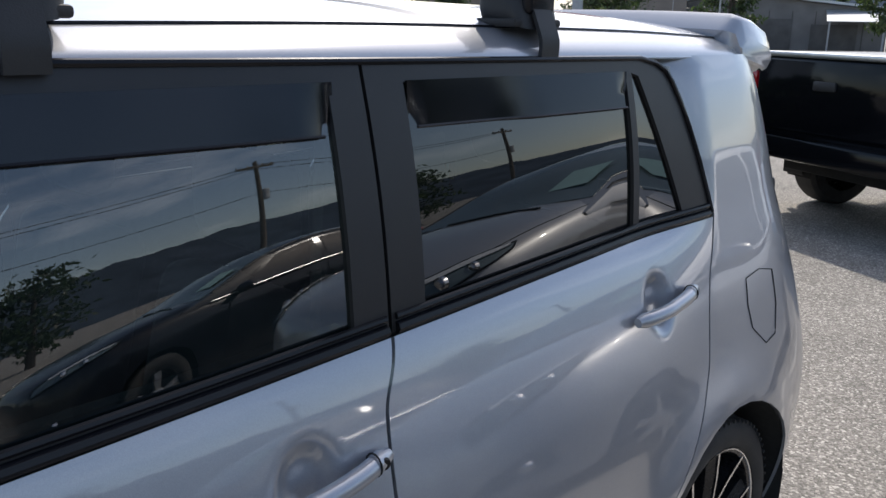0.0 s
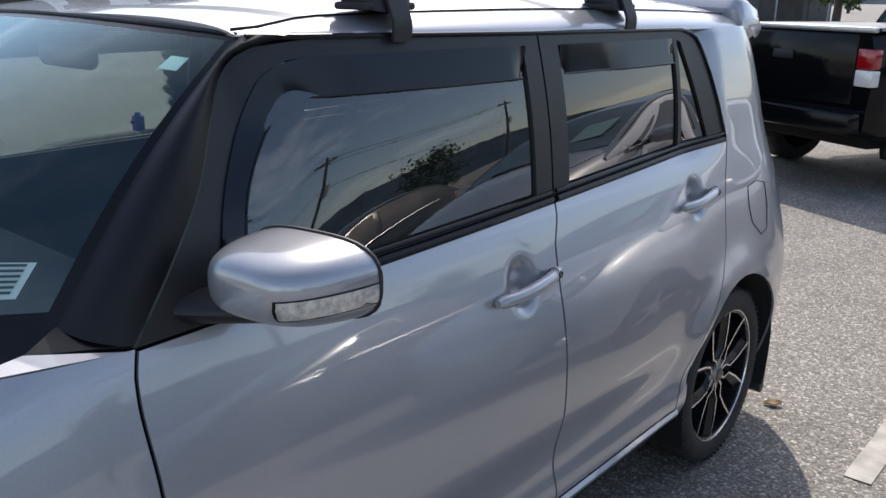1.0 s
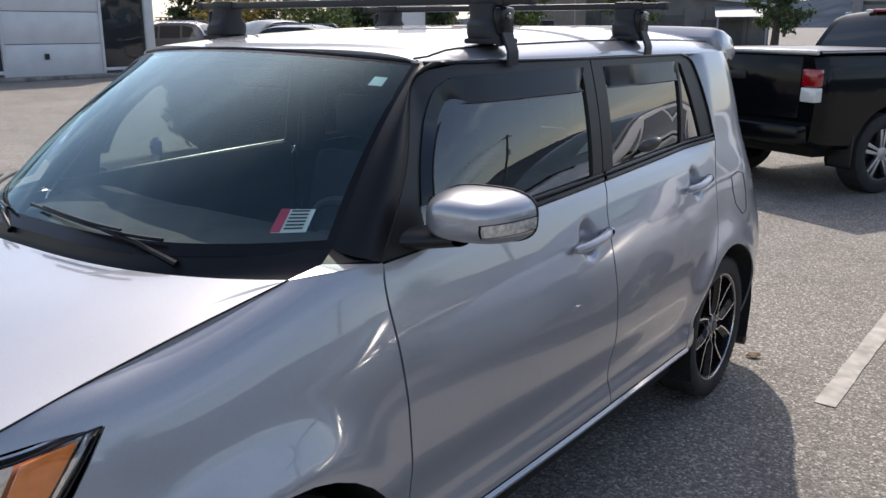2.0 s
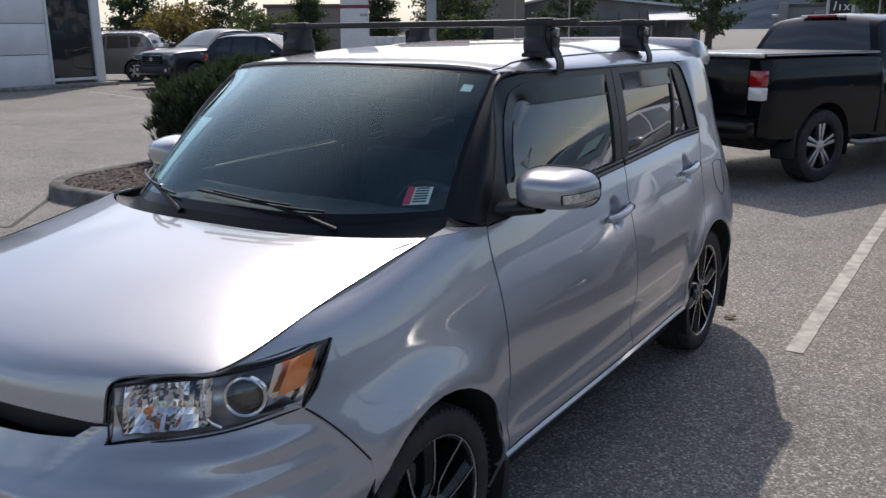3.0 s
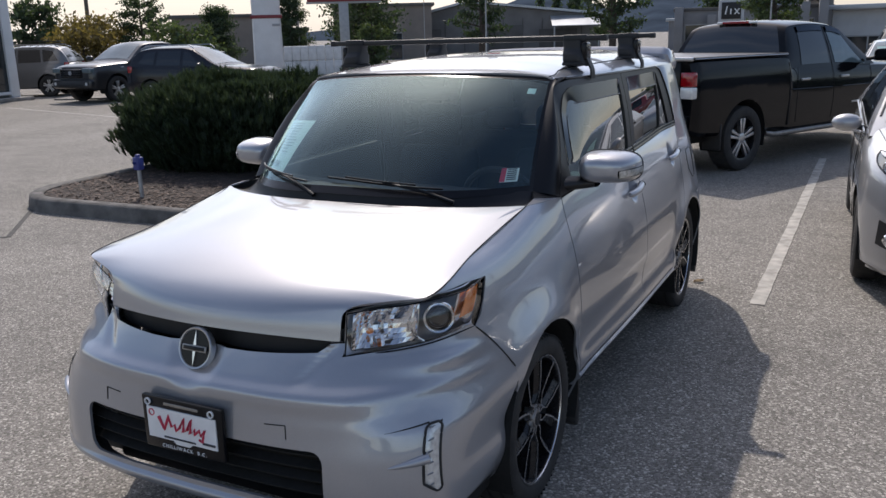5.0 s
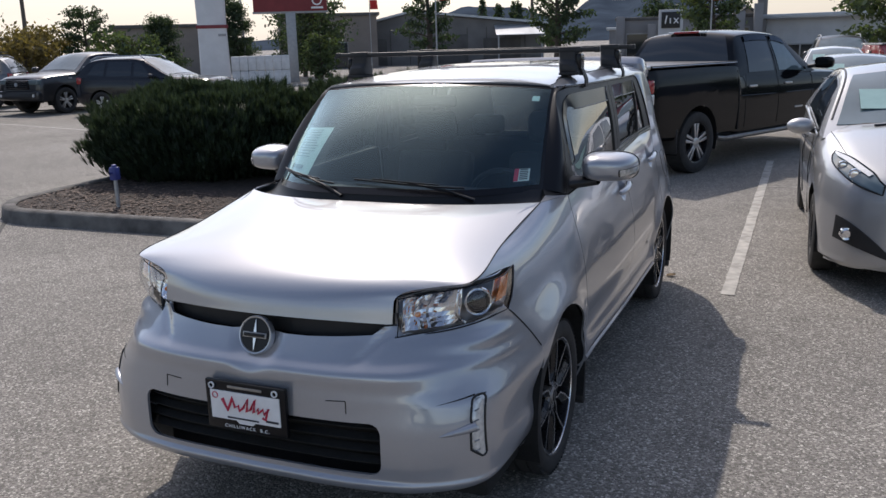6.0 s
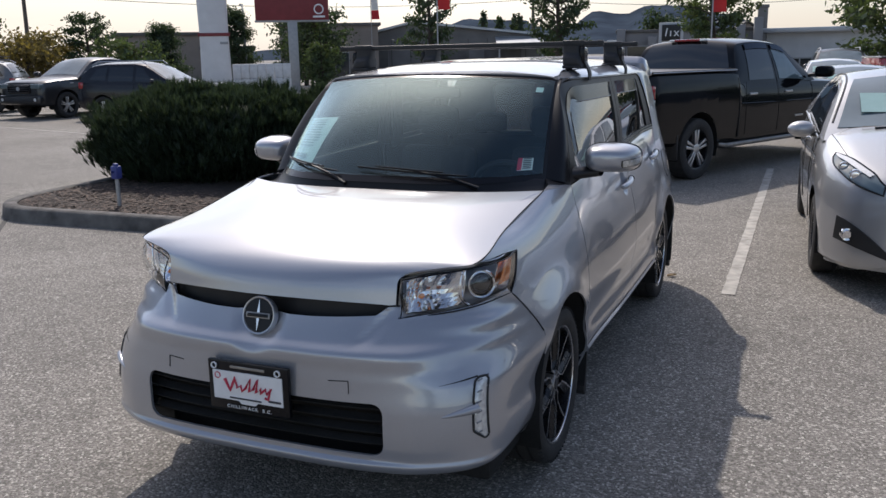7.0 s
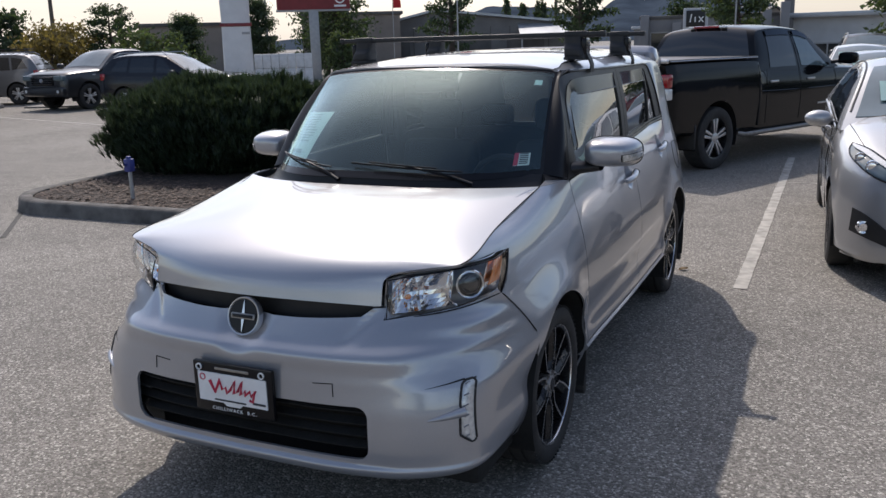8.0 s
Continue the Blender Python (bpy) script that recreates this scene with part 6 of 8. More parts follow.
def plain_wheel(parent, x, y, r, r_rim, width, spokes, m_spoke, m_rim, label, twin=True):
    """A wheel in the frame of its vehicle; x is its outer face, on the side of its sign."""
    sx = 1 if x > 0 else -1
    xf = abs(x)
    place = Matrix.Translation((0, y, r))
    fix = (lambda b: move(b, place)) if sx > 0 else (lambda b: mirror(move(b, place)))
    prof = [(r_rim, xf - 0.012), (r_rim + 0.02, xf), (r - 0.04, xf), (r - 0.012, xf - 0.012), (r, xf - 0.04), (r, xf - width + 0.04), (r - 0.03, xf - width), (r_rim, xf - width)]
    wheel = part("wheel", fix(lathe(prof, 48)), RUBBER, parent, label)
    part("rim", fix(lathe([(r_rim + 0.004, xf - 0.008), (r_rim - 0.014, xf - 0.014), (r_rim - 0.03, xf - 0.09), (0.0, xf - 0.10)], 40)), m_rim, wheel)
    for k in range(spokes):
        a = 2 * math.pi * k / spokes
        b = bmesh.new()
        for off in ((-0.020, 0.020) if twin else (0.0,)):
            w0, w1 = (0.013, 0.022) if twin else (0.022, 0.034)
            q = [(off * 0.8 - w0, 0.045), (off * 0.8 + w0, 0.045), (off * 1.9 + w1, r_rim - 0.012), (off * 1.9 - w1, r_rim - 0.012)]
            prism([(p[0], p[1]) for p in q], xf - 0.065, xf - 0.022, "x", b, 0.004)
        part("spoke", fix(move(b, Matrix.Rotation(a, 4, "X"))), m_spoke, wheel)
    part("hub", fix(lathe([(0.075, xf - 0.06), (0.07, xf - 0.025), (0.05, xf - 0.018), (0.0, xf - 0.015)], 24)), m_spoke, wheel)
    return wheel


def arches(bm, ys, r, zc, xmin=0.4):
    for y in ys:
        cut(bm, disc_poly(y, zc, r, 28), (1, 2), where=lambda c: abs(c.x) > xmin)
        cut(bm, [(y - r, -0.2), (y + r, -0.2), (y + r, zc), (y - r, zc)], (1, 2), where=lambda c: abs(c.x) > xmin)
    return bm


def housings(parent, ys, r, zc, w):
    for y in ys:
        for sx in (1, -1):
            b = sheet(lambda u, v: (lerp(w - 0.32, w - 0.015, v), y + (r + 0.003) * math.cos(math.pi * (1.1 - 1.2 * u)), zc + (r + 0.003) * math.sin(math.pi * (1.1 - 1.2 * u))), 22, 2)
            join(b, sheet(lambda u, v: (w - 0.32, y + (r + 0.003) * lerp(-1, 1, u), lerp(zc - 0.1, zc + math.sqrt(max(0.0, 1 - lerp(-1, 1, u) ** 2)) * r, v)), 12, 2))
            part("wheel_housing", b if sx > 0 else mirror(b), VOID, parent)


def side_mirror(parent, x, y, z, paint, size=1.0, stalk=0.06, boxy=2.0):
    """Door mirrors; a higher boxy makes their housings squarer."""
    for sx in (1, -1):
        b = bmesh.new()
        bmesh.ops.create_uvsphere(b, u_segments=20, v_segments=12, radius=1)
        for v in b.verts:
            v.co *= sum(abs(c) ** boxy for c in v.co) ** (-1 / boxy)
            v.co = Vector((x + stalk + 0.10 * size + 0.115 * size * v.co.x, y + (0.085 if v.co.y < 0 else 0.02) * size * v.co.y, z + 0.07 * size * v.co.z))
        dm_ = part("door_mirror", b if sx > 0 else mirror(b), paint, parent)
        st = tube([(x - 0.02, y, z - 0.05 * size), (x + stalk + 0.05, y - 0.01, z - 0.03 * size)], 0.022 * size, 8)
        part("mirror_foot", st if sx > 0 else mirror(st), PLASTIC, dm_)


def seam_line(parent, pts, r=0.003):
    b = tube(pts, r, 4)
    part("door_seam", mirror(b), VOID, parent)
    part("door_seam", b, VOID, parent)


def pickup(label, m, paint, spoke_mat, front_detail):
    """A full-size double-cab pickup with a covered bed."""
    t = thing("pickup_truck", label, "pickup truck", m)
    body = section_loft([(-2.05, 0.80, 0.45, 0.95, 1.02), (-1.98, 0.92, 0.42, 1.05, 1.12), (-1.75, 0.985, 0.40, 1.12, 1.19), (-1.1, 1.0, 0.42, 1.17, 1.24), (-0.55, 1.0, 0.42, 1.19, 1.27), (0.2, 1.0, 0.42, 1.20, 1.28), (1.55, 1.0, 0.42, 1.22, 1.30),
                         (1.60, 1.0, 0.42, 1.34, 1.39), (1.75, 1.0, 0.44, 1.36, 1.40), (2.6, 1.005, 0.46, 1.37, 1.405), (3.45, 1.0, 0.50, 1.37, 1.405), (3.62, 0.965, 0.55, 1.36, 1.395)])
    arches(body, (-1.13, 2.57), 0.47, 0.42)
    part("body", body, paint, t)
    housings(t, (-1.13, 2.57), 0.47, 0.42, 0.99)
    cab = dict(y0=-0.62, y1=1.62, belt=lambda y: 1.20, roof=curve((-0.62, 1.22), (-0.45, 1.34), (-0.05, 1.64), (0.15, 1.76), (0.35, 1.81), (0.8, 1.835), (1.25, 1.815), (1.38, 1.785), (1.5, 1.58), (1.62, 1.22)), belt_w=0.945, roof_w=0.72, top=1.82)
    part("cab", cabin_loft(cab, 48), paint, t)
    part("windscreen", end_pane(cab, -0.50, 0.19, 0.76, 0.62), GLASS_BLUE, t)
    part("rear_window", end_pane(cab, 1.565, 1.385, 0.78, 0.60), GLASS_DARK, t)
    for poly in ([(-0.36, 0.10), (0.44, 0.10), (0.46, 0.86), (0.12, 0.86)], [(0.58, 0.10), (1.28, 0.10), (1.18, 0.86), (0.58, 0.86)]):
        g = side_pane(cab, poly)
        part("side_window", mirror(g), GLASS_BLUE if poly[0][0] < 0 else GLASS_DARK, t)
        part("side_window", g, GLASS_BLUE if poly[0][0] < 0 else GLASS_DARK, t)
        vis = side_pane(cab, [(poly[3][0], 0.84), (poly[2][0], 0.84), (poly[2][0], 0.97), (poly[3][0], 0.97)], 0.02)
        part("wind_deflector", mirror(vis), SMOKE, t)
        part("wind_deflector", vis, SMOKE, t)
    seam_line(t, [(cabin_point(cab, 0.52, s).x + 0.004, 0.52, cabin_point(cab, 0.52, s).z) for s in (0.95, 0.5, 0.02)] + [(0.985, 0.53, 1.1), (1.003, 0.53, 0.8), (0.985, 0.53, 0.52)])
    seam_line(t, [(0.955, 1.40, 1.24), (0.985, 1.42, 1.1), (1.003, 1.44, 0.8), (0.985, 1.42, 0.52)])
    seam_line(t, [(0.955, -0.50, 1.18), (0.987, -0.50, 1.05), (1.003, -0.46, 0.8), (0.985, -0.44, 0.52)])
    gap = tube([(0.95, 1.615, 1.30), (0.985, 1.615, 1.15), (1.0, 1.615, 0.9), (0.985, 1.615, 0.5)], 0.011, 6)
    part("bed_gap", mirror(gap), VOID, t)
    part("bed_gap", gap, VOID, t)
    part("bed_cover", box(-0.90, 1.66, 1.395, 0.90, 3.60, 1.422, 0.01), mat("bed_cover_vinyl", (0.12, 0.12, 0.125), 0.4, 0, 0.1, 10), t, "grey bed cover")
    part("bed_rail", box(-0.955, 3.60, 1.385, 0.955, 3.645, 1.432, 0.012), ALLOY, t, "bright rear edge of the bed cover")
    for sx in (1, -1):
        part("rail_cap", box(sx * 0.925 - 0.03, 1.63, 1.395, sx * 0.925 + 0.03, 3.62, 1.426, 0.01), PLASTIC, t)
        part("tail_lamp", box(sx * 0.90 - 0.085, 3.55, 1.09, sx * 0.90 + 0.092, 3.648, 1.26, 0.02), RED_LENS, t, "tall red tail lamp")
        part("reverse_lamp", box(sx * 0.90 - 0.085, 3.55, 0.95, sx * 0.90 + 0.092, 3.648, 1.088, 0.015), WHITE_LENS, t)
        rail = tube([(sx * 0.93, -0.72, 0.42), (sx * 0.985, -0.6, 0.40), (sx * 0.985, 1.9, 0.40), (sx * 0.93, 2.02, 0.42)], 0.032, 10)
        part("running_board", rail, STEEL, t)
        for y in (-0.08, 0.92):
            part("handle", box(sx * 0.985 - 0.02, y + 0.22, 1.055, sx * 0.985 + 0.03, y + 0.42, 1.085, 0.01), ALLOY, t)
        part("name_mark", box(sx * 1.0 - 0.004, -0.22, 0.69, sx * 1.0 + 0.006, 0.02, 0.715, 0.002), ALLOY, t)
        part("rail_line", tube([(sx * 0.962, 1.66, 1.408), (sx * 0.966, 2.6, 1.410), (sx * 0.958, 3.58, 1.408)], 0.007, 6), ALLOY, t)
        part("side_crease", tube([(sx * 1.0, -0.52, 0.93), (sx * 1.004, 0.5, 0.935), (sx * 1.004, 1.4, 0.95), (sx * 1.004, 1.58, 0.955)], 0.008, 6), paint, t)
        part("wing_mark", box(sx * 0.985 - 0.004, -0.98, 1.06, sx * 0.985 + 0.008, -0.86, 1.085, 0.002), ALLOY, t)
        fl_ = box(sx * 0.86 - 0.13, 3.04, 0.30, sx * 0.86 + 0.13, 3.07, 0.62, 0.01)
        part("mud_flap", fl_, PLASTIC, t)
    part("tailgate_step", box(-0.93, 3.60, 0.55, 0.93, 3.78, 0.74, 0.03), paint, t)
    part("tailgate", box(-0.80, 3.60, 0.78, 0.80, 3.643, 1.375, 0.02), paint, t)
    part("tailgate_handle", box(-0.12, 3.635, 1.13, 0.12, 3.665, 1.21, 0.015), PLASTIC, t)
    part("stop_lamp", box(-0.20, 1.36, 1.805, 0.20, 1.45, 1.838, 0.012), RED_LENS, t, "red high stop lamp with white ends")
    for sx in (1, -1):
        part("cargo_lamp", box(sx * 0.255 - 0.045, 1.36, 1.805, sx * 0.255 + 0.045, 1.445, 1.834, 0.012), WHITE_LENS, t)
    side_mirror(t, 0.97, -0.40, 1.335, paint, 1.2, 0.10, 4.0)
    for y in (-1.13, 2.57):
        for sx in (1, -1):
            plain_wheel(t, sx * 0.985, y, 0.405, 0.268, 0.27, 5, spoke_mat, RIM_BLACK, "twin five-spoke alloy wheel")
    part("chassis", box(-0.75, -1.7, 0.38, 0.75, 3.3, 0.52, 0.03), VOID, t)
    if front_detail:
        part("grille", box(-0.52, -2.10, 0.78, 0.52, -2.0, 1.06, 0.05), GLOSS_BLACK, t, "broad dark grille")
        for k in range(4):
            part("grille_bar", box(-0.48, -2.115, 0.82 + 0.06 * k, 0.48, -2.095, 0.835 + 0.06 * k, 0.004), GREY_PAINT, t)
        part("grille_badge", lathe([(0, -2.125), (0.06, -2.125), (0.07, -2.10), (0, -2.10)], 20, "y", centre=(0, 0, 0.93)), ALLOY, t)
        part("front_bumper", box(-0.93, -2.13, 0.45, 0.93, -1.85, 0.74, 0.07, seg=3), paint, t)
        part("lower_intake", box(-0.6, -2.14, 0.48, 0.6, -2.1, 0.58, 0.02), PLASTIC, t)
        for sx in (1, -1):
            part("headlamp", box(sx * 0.72 - 0.20, -2.08, 0.92, sx * 0.72 + 0.20, -1.80, 1.08, 0.04, seg=3), GLASS_BLUE, t, "clear headlamp")
            part("fog_lamp", lathe([(0, -2.14), (0.05, -2.14), (0.06, -2.1), (0, -2.1)], 16, "y", centre=(sx * 0.75, 0, 0.60)), WHITE_LENS, t)
    return t


def heading(x, y, hx, hy, off_x, off_y):
    """The pose that puts the vehicle's own place (off_x, off_y) at (x, y), with its nose towards (hx, hy)."""
    rz = math.atan2(hx, -hy)
    return Matrix.Translation((x, y, 0)) @ Matrix.Rotation(rz, 4, "Z") @ Matrix.Translation((-off_x, -off_y, 0))


# rear right wheel of the black pickup; in its own frame the right side is -x
pickup("black double-cab pickup truck with covered bed and alloy wheels", heading(0.42, 7.08, 0.438, 0.899, -0.985, 2.57), BLACK_PAINT, ALLOY, True)


def body_x(stations, y, z):
    """Half width of such a body at a place."""
    w, z0, zs, zm = curve(*[(q[0], q[1:]) for q in stations])(y)
    prof = [(z0, 0.93), (z0 + 0.05 * (zs - z0), 0.975), (z0 + 0.2 * (zs - z0), 0.985), (z0 + 0.45 * (zs - z0), 1.0), (z0 + 0.68 * (zs - z0), 0.995), (z0 + 0.88 * (zs - z0), 0.975), (zs, 0.94), (zs + 0.45 * (zm - zs), 0.87), (zs + 0.8 * (zm - zs), 0.70), (zm, 0.35)]
    return w * float(np.interp(z, [q[0] for q in prof], [q[1] for q in prof]))


LAMP_TOP = curve((0, (-0.27, 7.0)), (0.4, (-0.47, 7.5)), (0.75, (-0.68, 7.6)), (1, (-0.80, 7.2)))
LAMP_LOW = curve((0, (-0.31, 6.6)), (0.25, (-0.50, 6.0)), (0.6, (-0.70, 5.75)), (1, (-0.825, 5.9)))


def body_point(stations, y, s):
    """A place on such a body; s counts the corners of its half section from the sill up."""
    w, z0, zs, zm = curve(*[(q[0], q[1:]) for q in stations])(y)
    prof = [(0.93, z0), (0.975, z0 + 0.05 * (zs - z0)), (0.985, z0 + 0.2 * (zs - z0)), (1.0, z0 + 0.45 * (zs - z0)), (0.995, z0 + 0.68 * (zs - z0)), (0.975, z0 + 0.88 * (zs - z0)), (0.94, zs),
            (0.87, zs + 0.45 * (zm - zs)), (0.7, zs + 0.8 * (zm - zs)), (0.35, zm), (0, zm)]
    k = min(int(s), 9)
    a, b = prof[k], prof[k + 1]
    return Vector((w * lerp(a[0], b[0], s - k), y, lerp(a[1], b[1], s - k)))


def front_place(stations, sx, x, z):
    """The place on the rounded front of such a body at a half width and a height."""
    lo, hi = -0.87, 0.0
    for _ in range(20):
        m = (lo + hi) / 2
        lo, hi = (m, hi) if body_x(stations, m, z) < x else (lo, m)
    return Vector((sx * (x + 0.004), lo - 0.006, z))


def hatchback(label, m, paint, name="hatchback_car"):
    t = thing(name, label, "car", m)
    # front axle at y = 0, rear axle at 2.49
    shape = [(-0.87, 0.36, 0.30, 0.67, 0.73), (-0.83, 0.50, 0.24, 0.715, 0.785), (-0.73, 0.65, 0.20, 0.775, 0.85), (-0.56, 0.765, 0.19, 0.835, 0.91), (-0.36, 0.84, 0.19, 0.875, 0.965), (0.0, 0.868, 0.20, 0.935, 1.04), (0.45, 0.872, 0.20, 0.955, 1.085),
                         (0.9, 0.872, 0.20, 0.95, 1.03), (1.6, 0.872, 0.21, 0.98, 1.04), (2.4, 0.872, 0.22, 1.03, 1.08), (2.9, 0.84, 0.26, 1.04, 1.10), (3.12, 0.72, 0.34, 0.98, 1.02)]
    body = section_loft(shape)
    arches(body, (0.0, 2.49), 0.345, 0.315)
    part("body", body, paint, t)
    housings(t, (0.0, 2.49), 0.345, 0.315, 0.855)
    cab = dict(y0=0.20, y1=3.02, belt=lambda y: 0.95 + 0.03 * y, roof=curve((0.20, 0.98), (0.5, 1.10), (1.05, 1.37), (1.25, 1.43), (1.7, 1.475), (2.3, 1.45), (2.65, 1.38), (2.85, 1.22), (3.02, 1.03)), belt_w=0.815, roof_w=0.60, top=1.46)
    part("cabin", cabin_loft(cab, 44), paint, t)
    part("windscreen", end_pane(cab, 0.40, 1.22, 0.70, 0.54), GLASS_BLUE, t, "hazy windscreen")
    part("rear_window", end_pane(cab, 2.92, 2.66, 0.60, 0.50), GLASS_DARK, t)
    for poly in ([(0.72, 0.10), (1.62, 0.10), (1.62, 0.88), (1.18, 0.86)], [(1.70, 0.10), (2.40, 0.12), (2.30, 0.86), (1.70, 0.88)], [(0.42, 0.12), (0.66, 0.10), (1.0, 0.72), (0.95, 0.70)]):
        g = side_pane(cab, poly)
        part("side_window", mirror(g), GLASS_DARK, t)
        part("side_window", g, GLASS_DARK, t)
    belt_strip = tube([(0.832, lerp(0.45, 2.6, k / 10), 0.965 + 0.03 * lerp(0.45, 2.6, k / 10)) for k in range(11)], 0.008, 6)
    part("belt_strip", mirror(belt_strip), ALLOY, t)
    part("belt_strip", belt_strip, ALLOY, t)
    gut_ = tube([(cabin_point(cab, y, 1.05).x + 0.004, y, cabin_point(cab, y, 1.05).z) for y in [0.5 + 0.1 * k for k in range(22)]], 0.009, 6)
    part("roof_ditch", mirror(gut_), SATIN_BLACK, t)
    part("roof_ditch", gut_, SATIN_BLACK, t)
    part("cowl", sheet(lambda u, v: Vector((lerp(-0.68, 0.68, u), lerp(0.26, 0.43, v) - 0.06 * (1 - (2 * u - 1) ** 2), lerp(1.018, 1.085, v) - 0.02 * (2 * u - 1) ** 2)), 14, 3), PLASTIC, t)
    wip = tube([(-0.45, 0.26, 1.07), (-0.1, 0.33, 1.09), (0.35, 0.36, 1.09)], 0.010, 6)
    part("wiper", wip, PLASTIC, t)
    for sx in (1, -1):
        hl = sheet(lambda u, v: (lambda p: Vector((sx * p.x, p.y, p.z)) + Vector((sx * 0.5, -0.5, 0.6)) * 0.010)(body_point(shape, *lerp(LAMP_LOW(u), LAMP_TOP(u), v))), 18, 8)
        h_ = part("headlamp", thicken(outward(hl, (0, 0.6, 0.3)), 0.012), GLASS_BLUE, t, "swept clear headlamp with a dark rim")
        rim_ = [body_point(shape, *LAMP_LOW(k / 16)) for k in range(17)] + [body_point(shape, *LAMP_TOP(1 - k / 16)) for k in range(17)]
        part("lamp_rim", tube([Vector((sx * (p.x + 0.006), p.y - 0.006, p.z + 0.006)) for p in rim_], 0.006, 6, closed=True), GLOSS_BLACK, h_)
        for u_, r_ in ((0.36, 0.030), (0.60, 0.036)):
            p = body_point(shape, *lerp(LAMP_LOW(u_), LAMP_TOP(u_), 0.45))
            part("projector", lathe([(0, -0.022), (r_ * 0.7, -0.018), (r_, -0.004), (r_ * 1.15, -0.012), (r_ * 1.2, 0.01)], 20, "y", centre=(sx * (p.x + 0.002), p.y - 0.004, p.z)), CHROME, h_)
        brow = sheet(lambda u, v: (lambda p: Vector((sx * p.x, p.y, p.z)) + Vector((sx * 0.5, -0.5, 0.6)) * 0.022)(body_point(shape, *lerp(LAMP_LOW(lerp(0.05, 0.8, u)), LAMP_TOP(lerp(0.05, 0.8, u)), lerp(0.76, 0.95, v)))), 14, 2)
        part("lamp_brow", thicken(outward(brow, (0, 0.6, 0.3)), 0.003), WHITE_LENS, h_)
        rec = sheet(lambda u, v: front_place(shape, sx, lerp(lerp(0.745, 0.735, v), 0.40, u ** 0.85), lerp(lerp(0.385, 0.285, u), lerp(0.545, 0.31, u ** 1.2), v)), 12, 8)
        fs = part("fog_surround", thicken(outward(rec, (0, 0.6, 0.4)), 0.010), PLASTIC, t)
        p = front_place(shape, sx, 0.668, 0.435)
        part("fog_lamp", lathe([(0.0, -0.020), (0.026, -0.018), (0.036, -0.008), (0.042, -0.014), (0.046, 0.012), (0.0, 0.012)], 24, "y", centre=(p.x, p.y - 0.006, p.z)), CHROME, fs)
        hood = tube([(lambda p: Vector((sx * p.x, p.y, p.z + 0.001)))(body_point(shape, lerp(-0.70, 0.34, k / 16), lerp(7.5, 7.1, k / 16))) for k in range(17)], 0.003, 5)
        part("bonnet_seam", hood, VOID, t)
        part("handle", box(sx * 0.862 - 0.01, 1.42, 0.87, sx * 0.862 + 0.03, 1.60, 0.895, 0.01), paint, t)
        part("tail_lamp", box(sx * 0.68 - 0.09, 2.92, 0.78, sx * 0.68 + 0.06, 3.06, 1.02, 0.04), RED_LENS, t)
    part("grille", prism([(-0.46, 0.30), (0.46, 0.30), (0.36, 0.56), (-0.36, 0.56)], -0.83, -0.76, "y", bevel=0.01), PLASTIC, t, "trapezoid black grille")
    part("bumper_lip", sheet(lambda u, v: (lambda a: Vector((0.80 * math.sin(a), -0.28 - 0.50 * math.cos(a), lerp(0.18, 0.25, v))))(lerp(-1.35, 1.35, u)), 24, 2), paint, t)
    seam_line(t, [(0.845, 0.62, 0.95), (0.876, 0.60, 0.7), (0.86, 0.58, 0.32)])
    seam_line(t, [(0.845, 1.66, 0.98), (0.876, 1.66, 0.7), (0.86, 1.66, 0.32)])
    side_mirror(t, 0.80, 0.72, 1.02, paint, 0.95, 0.05)
    for y in (0.0, 2.49):
        for sx in (1, -1):
            plain_wheel(t, sx * 0.855, y, 0.305, 0.20, 0.19, 5, ALLOY, RIM_BLACK, "silver alloy wheel", twin=False)
    part("chassis", box(-0.6, -0.5, 0.2, 0.6, 2.9, 0.3, 0.02), VOID, t)
    # this sheet's colour also includes the dimming and tint of glass
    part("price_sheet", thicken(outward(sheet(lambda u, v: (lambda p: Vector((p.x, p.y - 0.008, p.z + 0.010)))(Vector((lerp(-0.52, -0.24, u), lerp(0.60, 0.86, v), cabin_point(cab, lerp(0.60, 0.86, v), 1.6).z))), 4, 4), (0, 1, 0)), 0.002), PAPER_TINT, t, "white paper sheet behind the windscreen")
    return t


# silver hatchback in the next stall; its right wheels stand on the near side of the line
hatchback("pale silver five-door hatchback parked in the next stall", heading(1.80, 2.42, 0.045, -1.0, -0.855, 0.0), SILVER_B)
hatchback("black hatchback car parked further along the row", heading(5.2, 1.9, 0.0, -1.0, -0.855, 0.0), NAVY_PAINT)


